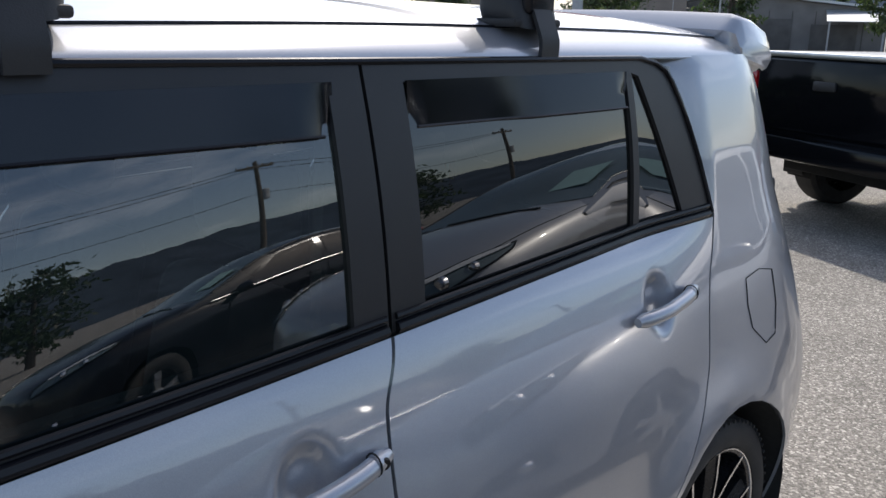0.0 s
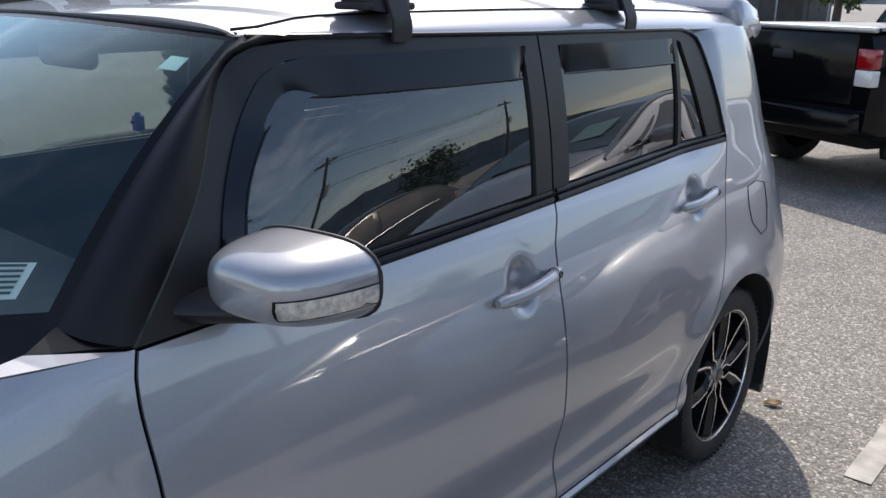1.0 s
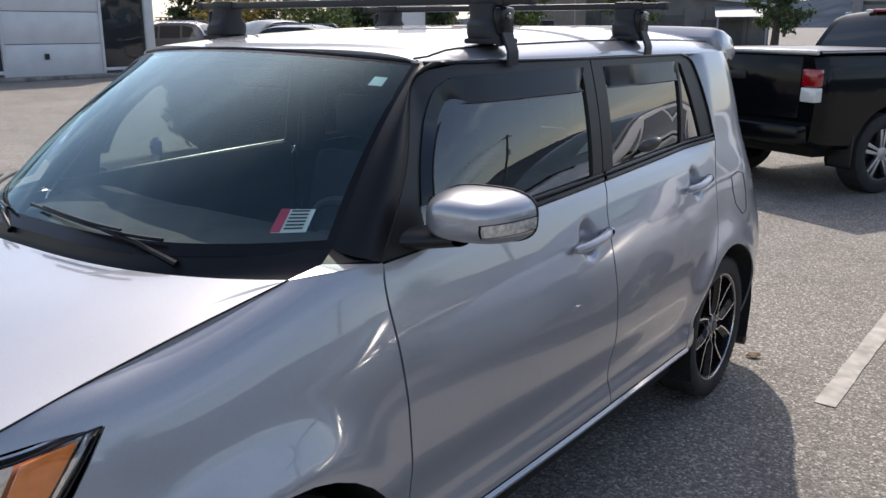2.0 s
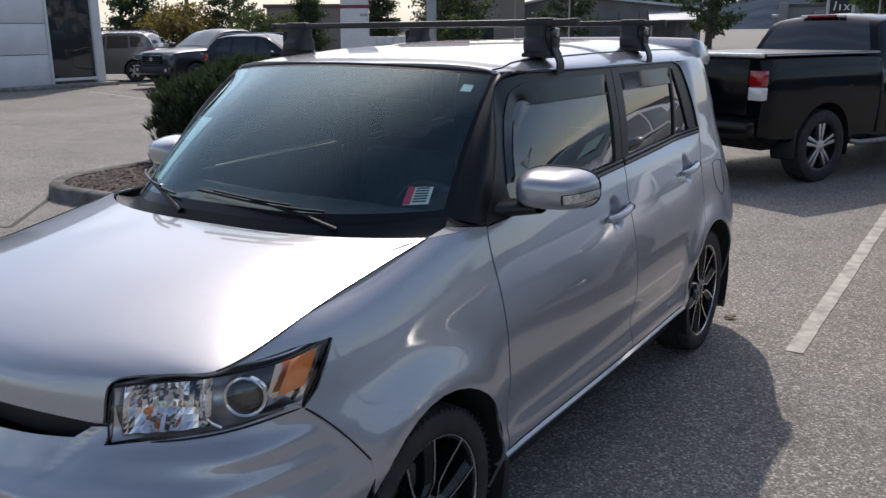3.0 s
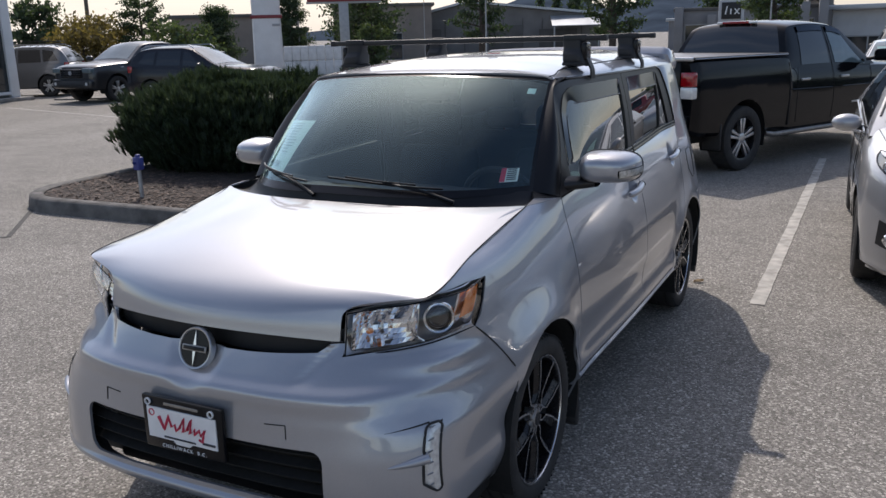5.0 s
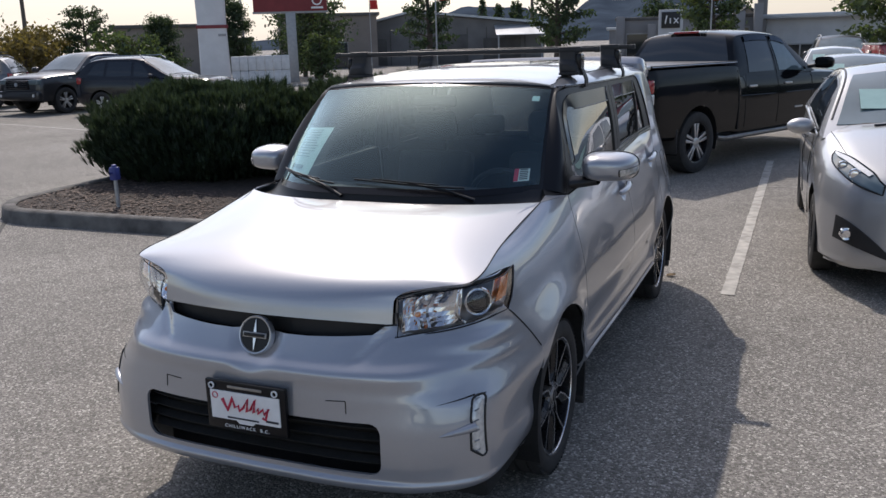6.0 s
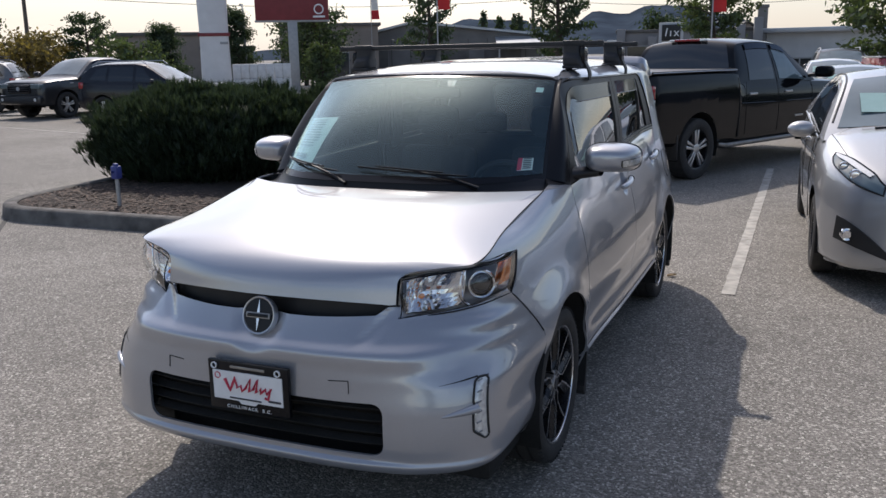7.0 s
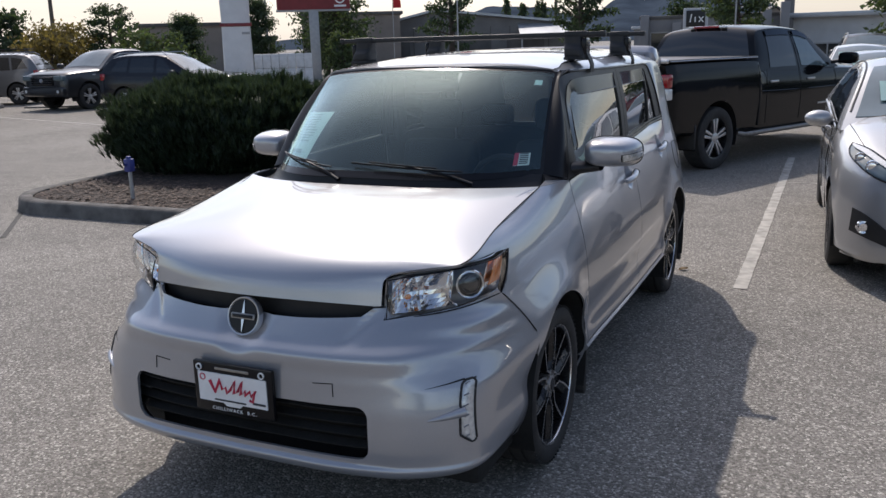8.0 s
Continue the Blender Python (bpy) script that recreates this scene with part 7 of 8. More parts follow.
def suv(label, m, paint, rails=True):
    t = thing("sport_utility_vehicle", label, "car", m)
    body = section_loft([(-0.90, 0.62, 0.36, 0.72, 0.80), (-0.82, 0.78, 0.30, 0.84, 0.92), (-0.6, 0.88, 0.27, 0.94, 1.02), (0.0, 0.925, 0.27, 1.0, 1.08), (0.7, 0.93, 0.27, 1.03, 1.12), (1.6, 0.93, 0.27, 1.06, 1.14),
                         (2.6, 0.93, 0.28, 1.08, 1.15), (3.3, 0.91, 0.32, 1.08, 1.15), (3.55, 0.80, 0.40, 1.02, 1.08)])
    arches(body, (0.0, 2.69), 0.40, 0.36)
    part("body", body, paint, t)
    housings(t, (0.0, 2.69), 0.40, 0.36, 0.92)
    cab = dict(y0=0.42, y1=3.46, belt=lambda y: 1.04 + 0.015 * y, roof=curve((0.42, 1.07), (0.7, 1.20), (1.15, 1.47), (1.4, 1.60), (1.8, 1.66), (2.6, 1.66), (3.05, 1.60), (3.25, 1.45), (3.46, 1.12)), belt_w=0.87, roof_w=0.66, top=1.65)
    part("cabin", cabin_loft(cab, 40), paint, t)
    part("windscreen", end_pane(cab, 0.58, 1.34, 0.76, 0.60), GLASS_BLUE, t)
    part("rear_window", end_pane(cab, 3.38, 3.14, 0.66, 0.54), GLASS_DARK, t)
    for poly in ([(0.95, 0.10), (1.62, 0.10), (1.62, 0.86), (1.42, 0.84)], [(1.70, 0.10), (2.50, 0.10), (2.46, 0.86), (1.70, 0.86)], [(2.58, 0.12), (3.10, 0.20), (2.90, 0.78), (2.54, 0.86)]):
        g = side_pane(cab, poly)
        part("side_window", mirror(g), GLASS_DARK, t)
        part("side_window", g, GLASS_DARK, t)
    for sx in (1, -1):
        if rails:
            part("roof_rail", tube([(sx * 0.60, 1.35, 1.60), (sx * 0.60, 1.5, 1.70), (sx * 0.60, 2.9, 1.69), (sx * 0.60, 3.1, 1.60)], 0.018, 6), ALLOY, t)
        part("headlamp", box(sx * 0.70 - 0.16, -0.80, 0.76, sx * 0.70 + 0.17, -0.5, 0.92, 0.05, seg=3), GLASS_BLUE, t)
        part("tail_lamp", box(sx * 0.83 - 0.06, 3.30, 0.92, sx * 0.83 + 0.075, 3.46, 1.12, 0.03), RED_LENS, t)
    part("grille", box(-0.45, -0.925, 0.55, 0.45, -0.85, 0.80, 0.03), PLASTIC, t)
    seam_line(t, [(0.905, 1.66, 1.06), (0.935, 1.66, 0.75), (0.91, 1.66, 0.4)])
    side_mirror(t, 0.87, 1.0, 1.12, paint, 1.05, 0.05)
    for y in (0.0, 2.69):
        for sx in (1, -1):
            plain_wheel(t, sx * 0.92, y, 0.35, 0.23, 0.22, 5, ALLOY, RIM_BLACK, "alloy wheel", twin=True)
    part("chassis", box(-0.65, -0.6, 0.26, 0.65, 3.2, 0.36, 0.02), VOID, t)
    return t


# row of vehicles across the car park
pickup("dark grey double-cab pickup truck across the car park", heading(-19.6, 15.6, -0.07, -1.0, 0.98, -1.13), GREY_PAINT, ALLOY, True)
suv("black sport utility vehicle with bright roof rails", heading(-16.2, 15.9, 0.93, 0.2, 0.0, 1.35), NAVY_PAINT)
slate = suv("slate grey sport utility vehicle with a roof basket", heading(-24.81, 17.19, -0.86, -0.51, 0.92, 2.69) @ Matrix.Diagonal((1, 1, 1.08, 1)), GREY_PAINT_B)
basket = thing("roof_basket", "black tubular roof basket on a slate grey car", "roof basket", slate.matrix_world)
for z_ in (1.72, 1.80):
    part("rim", tube([(-0.52, 1.45, z_), (0.52, 1.45, z_), (0.52, 2.95, z_), (-0.52, 2.95, z_)], 0.016, 6, closed=True), PLASTIC, basket)
for k in range(7):
    part("slat", box(-0.52, 1.50 + 0.23 * k, 1.705, 0.52, 1.53 + 0.23 * k, 1.72), PLASTIC, basket)
hatchback("white hatchback car behind the pickup", heading(1.45, 18.6, 0.02, -1.0, -0.855, 0.0) @ Matrix.Diagonal((1, 1, 0.95, 1)), WHITE_PAINT)
suv("dark grey sport utility vehicle behind the white car", heading(1.75, 26.0, 0.05, -1.0, -0.92, 0.0), GREY_PAINT)
hatchback("pale silver low car beyond the pickup", heading(1.72, 12.6, 0.03, -1.0, -0.855, 0.0) @ Matrix.Diagonal((1, 1, 0.91, 1)), SILVER_B)
pickup("dark red pickup truck far behind the row", heading(6.9, 25.0, 0.9, 0.2, 0.0, 0.0), RED_PAINT, ALLOY, False)


# ---------------------------------------------------------------- buildings and signs round the car park
PANEL = mat("white_metal_panel", (0.66, 0.67, 0.68), 0.45, 0.1, 0.06, 2, 0.0, 30)
PALE_WALL = mat("pale_grey_cladding", (0.50, 0.51, 0.52), 0.8, 0, 0.12, 0.8, 0.006, 20)
GREY_WALL = mat("grey_stucco", (0.22, 0.22, 0.225), 0.9, 0, 0.12, 0.8, 0.006, 20)
TAN_WALL = mat("tan_stucco", (0.22, 0.19, 0.165), 0.9, 0, 0.12, 0.8, 0.006, 20)
DARK_WALL = mat("weathered_grey_cladding", (0.17, 0.165, 0.16), 0.85, 0, 0.18, 0.6, 0.01, 8)
ROOF_GREY = mat("dark_roofing", (0.10, 0.095, 0.09), 0.85, 0, 0.2, 1.2, 0.01, 10)
METAL_ROOF = mat("pale_metal_roof", (0.42, 0.44, 0.46), 0.4, 0.4, 0.1, 1.0)
SIGN_RED = mat("dull_red_sign", (0.20, 0.028, 0.035), 0.5, 0, 0.1, 3)
FLAG_RED = mat("red_flag_cloth", (0.55, 0.03, 0.03), 0.8, 0, 0.1, 4)
FLAG_WHITE = mat("white_flag_cloth", (0.72, 0.70, 0.68), 0.8, 0, 0.1, 4)
POLE = mat("painted_steel_pole", (0.33, 0.34, 0.35), 0.5, 0.3, 0.1, 6)
WOOD_POLE = mat("weathered_pole_wood", (0.10, 0.085, 0.07), 0.9, 0, 0.25, 5)
WIRE = mat("black_cable", (0.02, 0.02, 0.02), 0.6)
# distance haze is mixed into the forest's base colour as blue
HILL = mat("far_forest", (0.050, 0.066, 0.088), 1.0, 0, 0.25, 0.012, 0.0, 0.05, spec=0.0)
STORE_GLASS = mat("shop_glass", (0.03, 0.036, 0.04), 0.04, 0, 0.2, 0.6, spec=0.8)

# white showroom: a panelled wall with tall windows, its corner towards the lot
show = thing("showroom", "white panelled car showroom with tall corner windows", "building", pose(-24.2, 15.55, 0, 0, 0, 0))
part("wall", box(-9.0, -14.0, 0.0, -0.15, -0.25, 6.2, 0.02), GREY_WALL, show)
for k, (ya, yb) in enumerate(((-14.0, -7.6), (-5.2, -2.05))):
    for j in range(6):
        part("panel", box(-0.15, ya, 0.12 + 0.98 * j, -0.02, yb, 1.08 + 0.98 * j, 0.012), PANEL, show)
for ya, yb in ((-7.6, -5.2), (-2.05, -0.25)):
    w = part("window", box(-0.14, ya + 0.06, 0.32, -0.09, yb - 0.06, 5.9, 0.004), STORE_GLASS, show, "tall shop window")
    for y in (ya + 0.05, yb - 0.05):
        part("mullion", box(-0.16, y - 0.05, 0.12, 0.01, y + 0.05, 6.0, 0.01), PANEL, w)
    for z in (0.26, 3.1):
        part("transom", box(-0.155, ya, z - 0.05, 0.0, yb, z + 0.05, 0.01), PANEL, w)
part("corner_post", box(-0.35, -0.30, 0.0, 0.02, -0.02, 6.2, 0.015), PANEL, show)
part("plinth", box(-9.0, -14.0, 0.0, 0.35, 0.25, 0.12, 0.02), CONCRETE, show)
part("parapet", box(-9.0, -14.0, 6.2, 0.08, 0.05, 6.6, 0.03), PANEL, show)
part("wall_lamp", box(-0.02, -4.0, 0.62, 0.08, -3.88, 0.80, 0.015), PLASTIC, show)
strip("concrete_apron", -23.0, 16.2, -14.0, 20.3, 1.2, CONCRETE, "pale concrete strip under the parked row", 0.05)

# white pylon with a red band, red sign on two posts
py = thing("pylon_sign", "tall white pylon with a narrow red band", "sign", pose(-28.85, 35.05, 0, 0, 0, 38))
part("shaft", sheet(lambda u, v: (lambda p: Vector((p[0] * (0.86 + 0.10 * abs(v - 0.35) * 2), p[1], 9.0 * v)))(round_poly(-0.90, -0.35, 0.90, 0.35, 0.12, 3)[int(round(u * 16)) % 16]), 16, 12), PANEL, py)
part("red_band", box(-0.86, -0.40, 2.98, 0.86, 0.40, 3.16, 0.02), SIGN_RED, py)
part("print_mark", box(0.30, -0.375, 2.55, 0.72, -0.352, 2.68, 0.004), POLE, py)
rs = thing("red_sign", "dull red sign board on a grey steel post", "sign", pose(-24.2, 35.84, 0, 0, 0, 33))
part("board", box(-1.95, -0.20, 3.72, 1.95, 0.20, 6.8, 0.03), SIGN_RED, rs)
part("board_frame", box(-2.0, -0.16, 3.62, 2.0, 0.16, 3.74, 0.02), POLE, rs)
part("post", box(-0.28, -0.16, 0.0, 0.24, 0.16, 3.65, 0.02), POLE, rs)
part("ring_mark", lathe([(0.27, -0.235), (0.27, -0.205), (0.20, -0.205), (0.20, -0.235), (0.27, -0.235)], 24, "y", centre=(1.42, 0, 4.28)), WHITE_PLASTIC, rs)
part("bar_mark", box(1.10, -0.225, 3.84, 1.74, -0.205, 3.94, 0.0), WHITE_PLASTIC, rs)


def block(name, label, x0, y0, x1, y1, h, depth, wall, roof, openings=(), overhang=0.25, cap=0.25, m_open=None):
    """A flat-roofed building whose front runs from (x0, y0) to (x1, y1); openings are (along0, along1, z0, z1, kind)."""
    d = math.hypot(x1 - x0, y1 - y0)
    a = math.degrees(math.atan2(y1 - y0, x1 - x0))
    b = thing(name, label, "building", pose(x0, y0, 0, 0, 0, a))
    wall_bm = bmesh.new()
    xs = sorted({0.0, d, *[o[0] for o in openings], *[o[1] for o in openings]})
    zs = sorted({0.0, h, *[o[2] for o in openings], *[o[3] for o in openings]})
    for xa, xb_ in zip(xs, xs[1:]):
        for za, zb in zip(zs, zs[1:]):
            cx, cz = (xa + xb_) / 2, (za + zb) / 2
            if any(o[0] < cx < o[1] and o[2] < cz < o[3] for o in openings):
                continue
            vs = [wall_bm.verts.new(p) for p in ((xa, 0, za), (xb_, 0, za), (xb_, 0, zb), (xa, 0, zb))]
            wall_bm.faces.new(vs)
    bmesh.ops.remove_doubles(wall_bm, verts=wall_bm.verts[:], dist=1e-4)
    wall_bm = thicken(outward(wall_bm, (d / 2, 5, h / 2)), 0.3)
    part("wall", wall_bm, wall, b, smooth=False)
    part("wall", box(0, 0.32, 0, d, depth, h - 0.01), wall, b, smooth=False)
    part("roof", box(-overhang, -overhang, h, d + overhang, depth + overhang, h + cap, 0.03), roof, b)
    for o in openings:
        w = part("door" if o[2] < 0.3 else "window", box(o[0], 0.14, o[2], o[1], 0.20, o[3]), m_open or STORE_GLASS, b)
        part("frame", box(o[0], 0.02, o[3] - 0.08, o[1], 0.14, o[3], 0.0), POLE, w)
        n = max(1, int((o[1] - o[0]) / 1.6))
        for k in range(n + 1):
            x = lerp(o[0], o[1], k / n)
            part("mullion", box(max(x - 0.04, o[0]), 0.04, o[2], min(x + 0.04, o[1]), 0.14, o[3] - 0.08), POLE, w)
    return b


block("flat_building", "tan flat-roofed building with a dark roof edge", -39.8, 58.0, -32.6, 62.2, 4.35, 10, TAN_WALL, ROOF_GREY, ((0.8, 2.2, 1.2, 2.2, 0), (4.6, 5.8, 0.0, 2.2, 0)))
block("flat_building", "low brown building behind the trees", -46.6, 46.2, -41.9, 50.2, 3.6, 8, TAN_WALL, ROOF_GREY, ((1.0, 2.6, 1.0, 2.1, 0),))
block("flat_building", "low tan annex beside the brown building", -41.8, 50.3, -38.8, 52.6, 2.5, 6, TAN_WALL, ROOF_GREY)
block("flat_building", "grey flat-roofed shop with square piers", -9.6, 50.3, -1.3, 51.5, 2.85, 12, GREY_WALL, ROOF_GREY, ((0.6, 2.2, 0.0, 2.1, 0), (5.4, 6.6, 0.3, 2.1, 0), (7.0, 7.9, 1.3, 2.3, 0)), 0.1, 0.2)
block("flat_building", "long grey shop with a deep roof band", -1.2, 53.4, 26.0, 53.0, 2.7, 14, PALE_WALL, METAL_ROOF, ((0.6, 9.0, 0.0, 1.2, 0), (10, 18, 0, 1.2, 0)), 0.7, 0.28)
block("flat_building", "pale low building far behind the lot", -16.0, 78.0, -9.8, 79.0, 2.6, 10, GREY_WALL, METAL_ROOF, ((1.0, 3.0, 0.0, 2.0, 0), (4.0, 5.2, 0.8, 1.8, 0)))
big_letter = letters("U", 1.0, INK, None, "sign_letter", pose(4.55, 53.0, 1.45, 90, 0, 0), 0.03)
tagged(big_letter, "dark letter on the grey shop front", "sign letter")
pier = thing("sign_tower", "grey sign tower with a dark square sign", "sign", pose(-5.8, 46.9, 0, 0, 0, 8))
part("tower", box(-0.68, 0.0, 0.0, 0.68, 0.8, 3.33, 0.04), PALE_WALL, pier)
part("sign_board", box(-0.52, -0.08, 2.3, 0.52, 0.0, 3.2, 0.02), PLASTIC, pier, "black square sign board")
mk = bmesh.new()
for x, w, z0, z1, lean in ((-0.34, 0.07, 2.55, 3.0, 0.08), (-0.06, 0.07, 2.55, 2.85, 0.0), (0.14, 0.08, 2.55, 2.85, 0.24), (0.38, 0.08, 2.55, 2.85, -0.24)):
    prism([(x, z0), (x + w, z0), (x + w + lean, z1), (x + lean, z1)], -0.10, -0.075, "y", mk)
part("sign_mark", mk, WHITE_PLASTIC, pier)
for x, y, h in ((-9.3, 50.0, 3.1), (-7.4, 50.2, 2.6), (-2.3, 51.1, 3.2), (-1.3, 51.0, 3.6)):
    solid("pier", box(-0.25, -0.2, 0, 0.25, 0.3, h, 0.02), GREY_WALL, "square grey stucco pier of the shop front", "pier", m=pose(x, y, 0, 0, 0, 8))
solid("chimney", lathe([(0.30, 0), (0.30, 4.2), (0.36, 4.25), (0.36, 4.4), (0.0, 4.4)], 16, "z"), DARK_WALL, "round grey vent pipe above the shops", "pipe", m=pose(-1.2, 53.0, 0))


# gabled shed with a lean-to awning
shed = thing("gabled_shed", "weathered grey shed with a shallow gable and awning", "building", pose(-37.8, 65.0, 0, 0, 0, 23))
gable = bmesh.new()
prism([(0, 0), (18.5, 0), (18.5, 3.3), (6.6, 4.62), (0, 3.1)], 0.0, 12.0, "y", gable)
part("wall", gable, DARK_WALL, shed, smooth=False)
rf_bm = bmesh.new()
prism([(-0.5, 3.02), (6.6, 4.66), (19.0, 3.28), (19.0, 3.48), (6.6, 4.86), (-0.5, 3.24)], -0.5, 12.5, "y", rf_bm)
part("roof", rf_bm, METAL_ROOF, shed, smooth=False)
for k in range(10):
    part("siding_rib", box(1.0 + 1.75 * k, -0.05, 0, 1.08 + 1.75 * k, 0.0, 3.2, 0), ROOF_GREY, shed)
for xa, xb_, z1 in ((2.0, 4.2, 2.4), (8.5, 11.6, 2.6), (13.0, 16.4, 2.2)):
    part("shed_door", box(xa, -0.08, 0.0, xb_, 0.0, z1, 0.01), ROOF_GREY, shed)
aw = bmesh.new()
prism([(0, 3.35), (-3.2, 2.45), (-3.2, 2.40), (0, 3.25)], 14.0, 18.2, "x", aw)
part("awning", aw, METAL_ROOF, shed, "pale sheet-metal awning")
for x in (14.2, 18.0):
    part("awning_post", box(x - 0.06, -3.1, 0, x + 0.06, -2.98, 2.45), POLE, shed)
house = thing("gabled_house", "small brown house with a steep roof far away", "house", pose(-7.5, 95, 0, 0, 0, 10))
hb = bmesh.new()
prism([(0, 0), (5.5, 0), (5.5, 2.6), (2.75, 4.6), (0, 2.6)], 0, 8, "y", hb)
part("wall", hb, TAN_WALL, house, smooth=False)
hr_ = bmesh.new()
prism([(-0.3, 2.45), (2.75, 4.7), (5.8, 2.45), (5.8, 2.65), (2.75, 4.9), (-0.3, 2.65)], -0.3, 8.3, "y", hr_)
part("roof", hr_, ROOF_GREY, house, smooth=False)
part("window", box(1.0, -0.05, 1.0, 2.0, 0.0, 2.0), STORE_GLASS, house)
part("window", box(3.4, -0.05, 1.0, 4.4, 0.0, 2.0), STORE_GLASS, house)

# white wrapped bales stacked in two rows
for r in range(2):
    for k in range(7):
        solid("wrapped_bale", box(-0.202, -0.3, 0, 0.202, 0.3, 0.72, 0.04), FLAG_WHITE, "white wrapped bale in a stack", "bale", group="stacked bales",
              m=pose(-25.0 + 0.34 * k, 31.7 + 0.235 * k, 0.02 + 0.73 * r, 0, 0, 34))
solid("bale_pallet", box(-1.45, -0.45, 0.0, 1.45, 0.45, 0.03), WOOD_POLE, "wooden pallet under wrapped bales", "pallet", m=pose(-23.98, 32.4, 0, 0, 0, 34))


def flag(x, y, h, w, colour_top, label):
    f = thing("banner_flag", label, "flag", pose(x, y, 0, 0, 0, 20))
    part("pole", tube([(0, 0, 0), (0, 0, h * 0.8), (0.03, 0, h)], [0.03, 0.022, 0.012], 8), POLE, f)

    def cloth(u, v):
        wd = w * (1 - 0.35 * v)
        return Vector((0.03 + wd * u, 0.06 * math.sin(5 * v + 3 * u), lerp(h * 0.62, h * 0.98, v)))
    part("cloth", thicken(sheet(lambda u, v: cloth(u, lerp(0.25, 1, v)), 5, 12), 0.004), FLAG_WHITE, f)
    part("cloth_foot", thicken(sheet(lambda u, v: cloth(u, lerp(0.0, 0.245, v)), 5, 4), 0.004), FLAG_RED, f, "red foot of the flag")


flag(-26.1, 48.6, 6.8, 0.55, 0, "tall feather flag with a red foot")
flag(-10.15, 23.0, 5.2, 0.42, 0, "white banner flag with a red foot")
flag(-1.35, 25.3, 4.7, 0.42, 0, "white and red banner flag on a steel pole")


def utility_pole(x, y, h, turn, arms=2):
    p = thing("utility_pole", "weathered wooden utility pole with crossarms and transformer", "utility pole", pose(x, y, 0, 0, 0, turn), group="utility poles")
    part("pole", tube([(0, 0, 0), (0.05, 0, h * 0.5), (0.1, 0, h)], [0.17, 0.14, 0.11], 10), WOOD_POLE, p)
    for k in range(arms):
        part("crossarm", box(-1.2, -0.06, h - 0.5 - 1.1 * k, 1.25, 0.06, h - 0.36 - 1.1 * k, 0.01), WOOD_POLE, p)
        for x_ in (-1.1, -0.4, 0.55, 1.15):
            part("insulator", lathe([(0.05, 0), (0.06, 0.08), (0.03, 0.14), (0, 0.15)], 8, "z", centre=(x_, 0, h - 0.36 - 1.1 * k)), POLE, p)
    part("transformer", lathe([(0, 0), (0.24, 0), (0.25, 0.8), (0.1, 0.9), (0, 0.9)], 14, "z", centre=(0.38, 0, h - 3.2)), POLE, p)
    return p


def cables(a, b, zs, sag, name="overhead_cables"):
    """Cables between two poles."""
    for z, off in zs:
        pts = [Vector((lerp(a[0], b[0], k / 16) + off, lerp(a[1], b[1], k / 16), lerp(z, z + b[2] - a[2], k / 16) - sag * 4 * (k / 16) * (1 - k / 16))) for k in range(17)]
        solid("overhead_cable", tube(pts, 0.022, 5), WIRE, "black overhead cable between utility poles", "cable")


poles = [(-50.7, 41.9, 9.5), (-22, 72.5, 9.5), (8, 84, 9.5)]
for x, y, h in poles:
    utility_pole(x, y, h, 15)
cables((*poles[0][:2], 9), (*poles[1][:2], 9), ((9.1, -0.9), (8.0, 0.9), (6.6, 0)), 0.8)
cables((*poles[1][:2], 9), (*poles[2][:2], 9), ((9.1, -0.9), (8.0, 0.9), (6.6, 0)), 0.8)
# the row of poles along the street on the camera's side
east = [(24, -22, 9), (26, -2, 9.5), (28, 17, 9.5), (30, 38, 9)]
for x, y, h in east:
    utility_pole(x, y, h, 80, 1)
for a, b in zip(east, east[1:]):
    cables((a[0], a[1], a[2]), (b[0], b[1], b[2]), ((a[2] - 0.4, -0.5), (a[2] - 0.4, 0.5), (a[2] - 2.6, 0)), 0.6)

lamp = thing("street_lamp", "curved grey street lamp behind the sign", "street lamp", pose(-33.4, 44.2, 0, 0, 0, 130))
part("pole", tube([(0, 0, 0), (0, 0, 4.2), (0.15, 0, 4.9), (0.6, 0, 5.3), (1.3, 0, 5.35)], [0.09, 0.07, 0.06, 0.05, 0.045], 8), POLE, lamp)
part("head", box(1.2, -0.12, 5.28, 1.9, 0.12, 5.42, 0.03), POLE, lamp)


# ---------------------------------------------------------------- trees and hills
def leaf_cloud(seed, n, place, size):
    rnd = random.Random(seed)
    verts, faces = [], []
    for k in range(n):
        p = place(rnd)
        if p is None:
            continue
        d = Vector((rnd.gauss(0, 1), rnd.gauss(0, 1), rnd.gauss(0, 0.7))).normalized()
        q = d.orthogonal().normalized()
        q.rotate(Matrix.Rotation(rnd.uniform(0, 6.28), 3, d))
        r = d.cross(q)
        l = size * rnd.uniform(0.5, 1.2)
        i = len(verts)
        verts += [p - q * l, p + r * l * 0.45, p + q * l, p - r * l * 0.45]
        faces.append((i, i + 1, i + 2, i + 3))
    return verts, faces


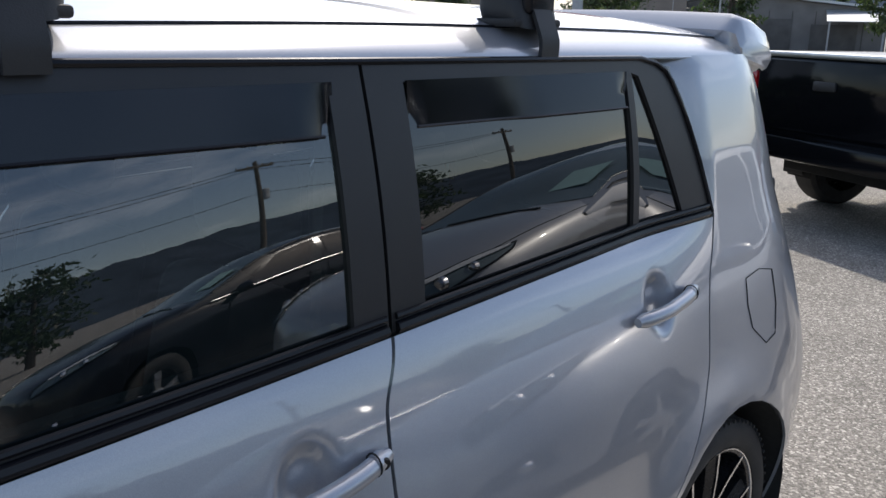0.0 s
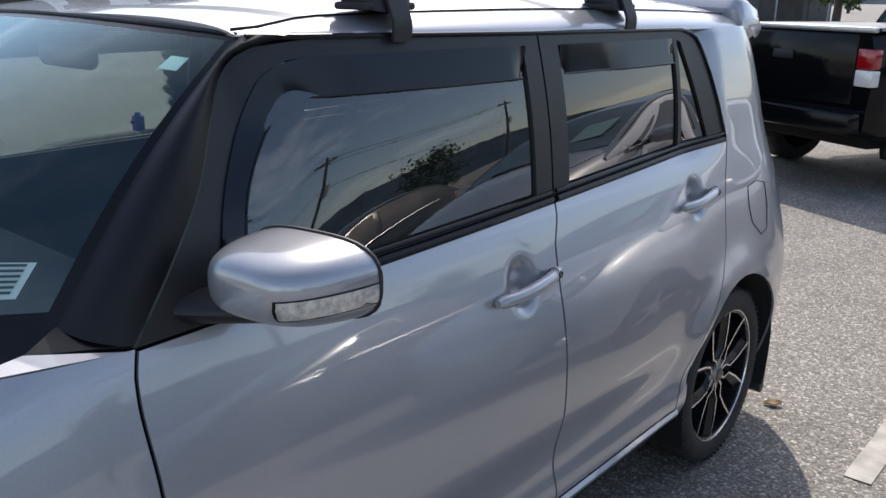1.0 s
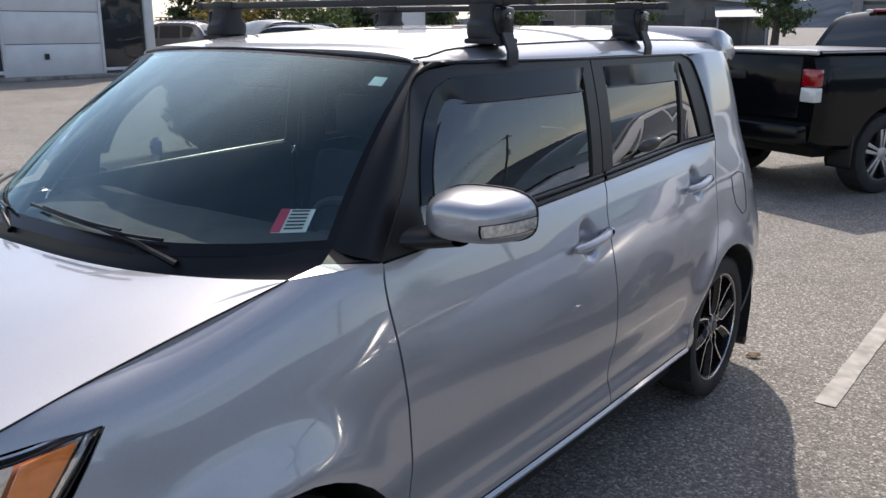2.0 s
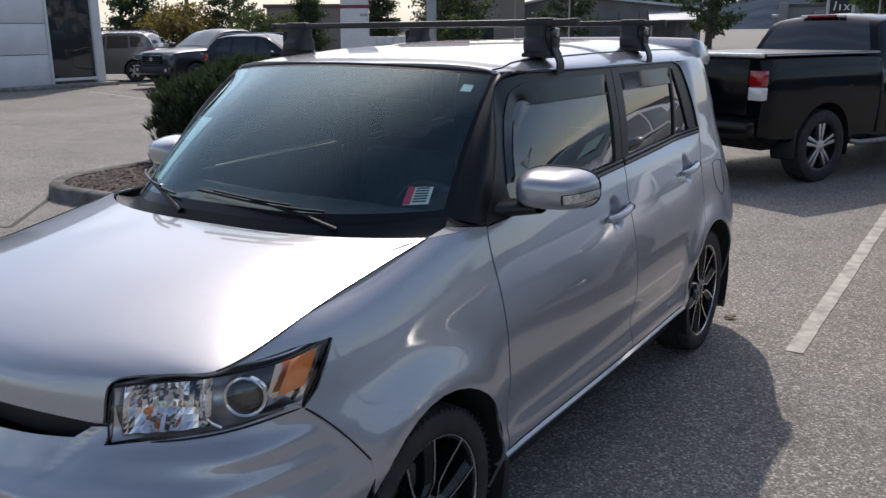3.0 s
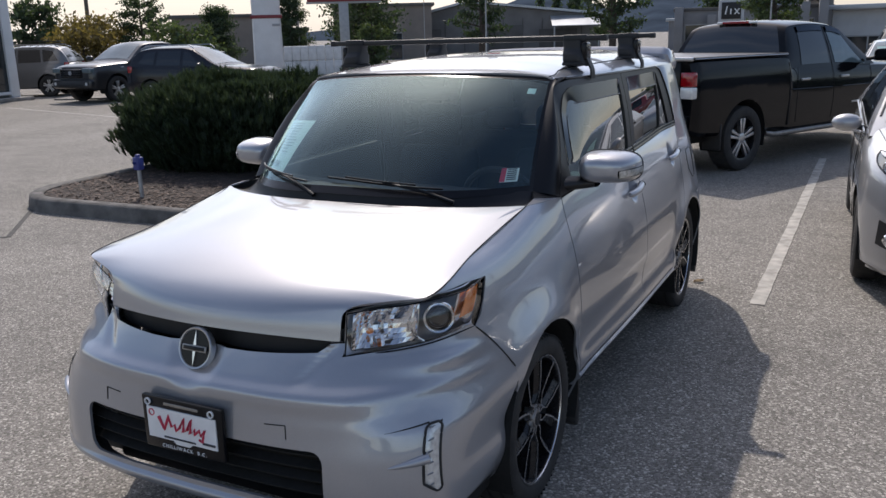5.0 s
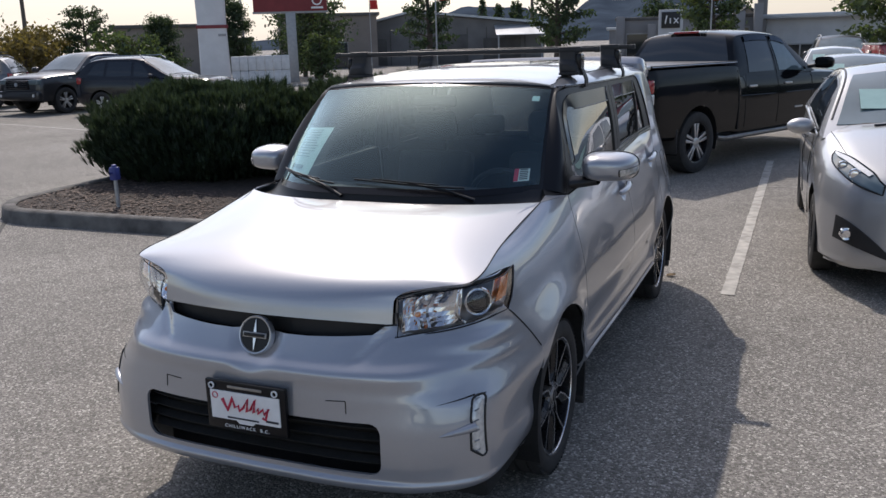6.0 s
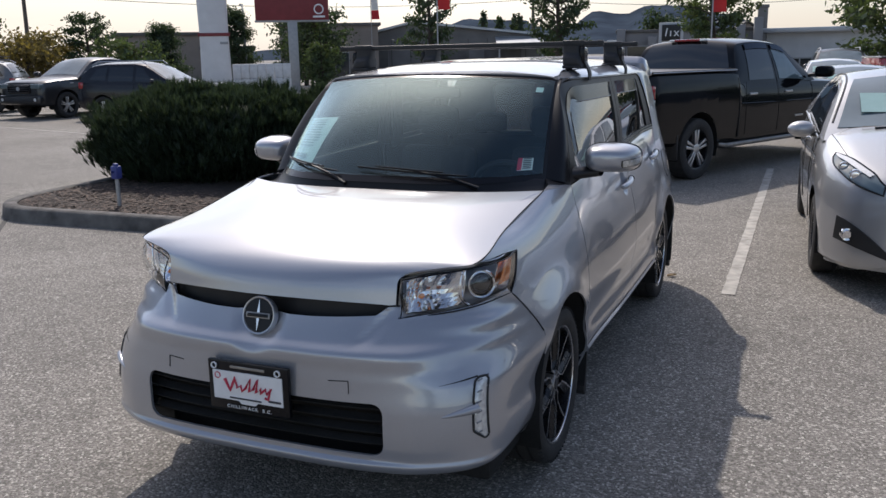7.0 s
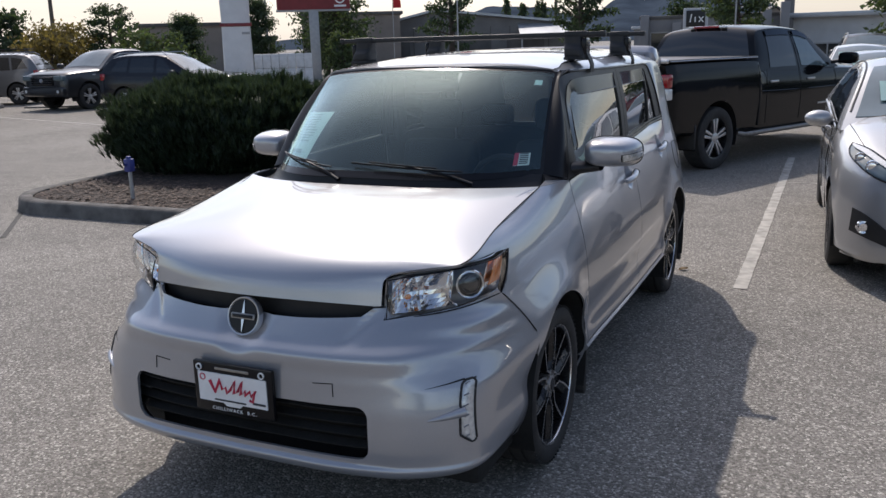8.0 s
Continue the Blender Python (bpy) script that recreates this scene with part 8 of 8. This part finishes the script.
def tree(kind, label, x, y, h, w, seed, material, n=2600, size=0.13, base=0.12, name="tree"):
    """A tapered trunk with limbs and a ragged crown; kind is round, open, cone or spire."""
    rnd = random.Random(seed)
    t = thing(name, label, "tree", pose(x, y, 0))
    trunk = tube([(0, 0, 0), (0.03 * w, 0.02, h * 0.35), (-0.02 * w, 0, h * 0.7), (0, 0, h * 0.96)], [0.028 * h + 0.03, 0.02 * h + 0.02, 0.012 * h, 0.01], 9)
    part("trunk", trunk, BARK, t)
    limbs = []
    count = 26 if kind in ("open", "round") else 34
    for k in range(count):
        z = h * lerp(base, 0.93, (k + rnd.random()) / count)
        f = (z / h - base) / (1 - base)
        reach = {"round": math.sin(math.pi * min(max(0.12 + 0.80 * f, 0), 1)) ** 0.7, "open": math.sin(math.pi * min(max(0.20 + 0.74 * f, 0), 1)) ** 0.8,
                 "cone": (1 - f) ** 0.8, "spire": (1 - f) ** 0.45 * (0.6 + 0.4 * min(1, f * 5))}[kind]
        reach *= w / 2 * rnd.uniform(0.75, 1.2) * (1.35 if kind == "open" else 1.0)
        a = k * 2.4 + rnd.uniform(-0.4, 0.4)
        tip = Vector((reach * math.cos(a), reach * math.sin(a), min(h, z + reach * rnd.uniform(-0.1, 0.45))))
        limbs.append((Vector((0, 0, z * 0.94)), tip, reach))
        if kind in ("open", "round"):
            lb = tube([limbs[-1][0], limbs[-1][0].lerp(tip, 0.5) + Vector((0, 0, 0.08)), tip], [0.008 * h, 0.006 * h, 0.004], 5)
            part("limb", lb, BARK, t)

    def place(r):
        root, tip, reach = limbs[r.randrange(len(limbs))]
        s = r.uniform(0.28, 1.06) if kind == "open" else r.uniform(0.35, 1.06) if kind == "round" else r.uniform(0.15, 1.03)
        spread = {"round": 0.15, "open": 0.125, "cone": 0.10, "spire": 0.12}[kind] * w
        return root.lerp(tip, s) + Vector((r.gauss(0, spread * 0.55), r.gauss(0, spread * 0.55), r.gauss(0, spread * 0.42)))
    leaf_mesh("crown", leaf_cloud(seed, n, place, size), material, t)
    return t


tree("open", "slender dark green tree behind the parked row", -28.1, 25.1, 4.0, 1.8, 1, LEAF_DARK, 5200, 0.085)
tree("round", "yellowing small tree behind the parked row", -28.4, 22.0, 2.8, 2.5, 2, LEAF_GOLD, 2600, 0.12, 0.25)
tree("round", "yellowing bushy tree with bare twig tips", -29.5, 24.0, 3.0, 2.6, 12, LEAF_GOLD, 2200, 0.12, 0.2)
tree("round", "bushy green tree behind the dark car", -24.1, 23.6, 2.45, 2.7, 3, LEAF, 3400, 0.12, 0.2)
tree("round", "dark green broad tree beside the showroom", -37.5, 27.0, 4.2, 2.4, 13, LEAF_DARK, 3200, 0.15, 0.2)
tree("spire", "dark conical cedar against the brown building", -34.2, 37.1, 4.1, 2.8, 4, LEAF_DARK, 14000, 0.085, 0.04, "cedar")
tree("spire", "tall dark cedar behind the pylon", -33.9, 43.9, 5.3, 2.9, 5, LEAF_DARK, 14000, 0.09, 0.04, "cedar")
tree("round", "dark green tree behind the red sign", -25.0, 39.5, 4.7, 3.6, 6, LEAF_DARK, 4200, 0.14, 0.15)
tree("round", "light green shrubby tree below the sign", -23.2, 37.0, 2.7, 1.9, 16, LEAF, 2200, 0.12, 0.1)
tree("round", "dark tree behind the red sign board", -28.0, 43.0, 4.4, 3.6, 26, LEAF_DARK, 3600, 0.14, 0.1)
tree("open", "young street tree with an open crown", -16.5, 36.7, 6.2, 2.2, 7, LEAF_DARK, 3400, 0.12, 0.25)
tree("open", "street tree with a dense tall crown", -10.3, 38.9, 6.6, 2.5, 8, LEAF_DARK, 4600, 0.12, 0.25)
tree("open", "leafy street tree in front of the shops", -2.35, 35.2, 5.6, 2.5, 9, LEAF, 4600, 0.12, 0.32)
tree("open", "leafy tree with drooping branches beside the shops", 4.6, 30.4, 4.6, 3.2, 10, LEAF, 4200, 0.14, 0.2)
tree("cone", "tall dark conifer behind the grey shop", 4.5, 62.0, 9.4, 3.4, 14, LEAF_DARK, 3600, 0.2, 0.1, "conifer")
tree("round", "round tree behind the sign tower", -8.7, 62.0, 4.6, 3.2, 15, LEAF_DARK, 3000, 0.16, 0.2)
for k in range(5):
    tree("cone", "dark conifer in a far row on the skyline", (-55.4, -52.9, -50.6, -48.3, -42.6)[k], 150 + 2 * (k % 3), (10.6, 9.4, 9.8, 9.6, 8.6)[k], 4.0, 40 + k, LEAF_DARK, 700, 0.4, 0.1, "conifer")
# trees along the street on the camera's side
for k, (x, y, h, w) in enumerate(((27, -10, 5.0, 4.4), (31, 8, 6.5, 4.0), (29, 28, 5.5, 4.6), (22, -34, 6, 5))):
    tree("round", "dark street tree by the overhead line", x, y, h, w, 60 + k, LEAF_DARK, 1500, 0.22, 0.12)


def ridge(name, label, azimuth, span, dist, heights, seed):
    """A far wooded ridge round the place, as a sloping terrain strip; heights follow the azimuth in degrees."""
    f = curve(*heights)

    def fn(u, v):
        a = radians(azimuth + span * (u - 0.5))
        h = f(azimuth + span * (u - 0.5))
        r = dist + 700 * v
        hh = h * v * (1 + 0.10 * noise.noise(Vector((u * 26, v * 3, seed))) + 0.05 * noise.noise(Vector((u * 90, v * 8, seed))))
        return Vector((r * math.cos(a), r * math.sin(a), hh - 4 * (1 - v)))
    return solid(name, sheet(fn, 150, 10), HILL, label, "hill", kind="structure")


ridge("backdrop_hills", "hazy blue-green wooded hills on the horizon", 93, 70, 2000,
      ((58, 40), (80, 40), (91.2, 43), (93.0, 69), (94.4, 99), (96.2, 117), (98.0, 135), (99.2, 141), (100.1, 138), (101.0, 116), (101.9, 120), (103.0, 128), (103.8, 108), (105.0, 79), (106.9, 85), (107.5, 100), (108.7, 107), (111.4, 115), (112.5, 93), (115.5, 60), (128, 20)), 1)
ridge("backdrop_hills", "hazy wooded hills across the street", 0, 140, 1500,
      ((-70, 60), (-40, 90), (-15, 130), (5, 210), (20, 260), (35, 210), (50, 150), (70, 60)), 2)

# a dry leaf on the asphalt beside the rear wheel
dry = sheet(lambda u, v: Vector((0.035 * (2 * u - 1), 0.022 * (2 * v - 1) * (1 - (2 * u - 1) ** 2 * 0.9), 0.004 + 0.012 * (2 * v - 1) ** 2 + 0.006 * u)), 8, 4)
solid("fallen_leaf", thicken(dry, 0.001), mat("dry_leaf", (0.42, 0.30, 0.17), 0.8, 0, 0.2, 40), "small curled tan leaf lying on the asphalt", "leaf", m=pose(0.85, 1.86, 0, 0, 0, 30))
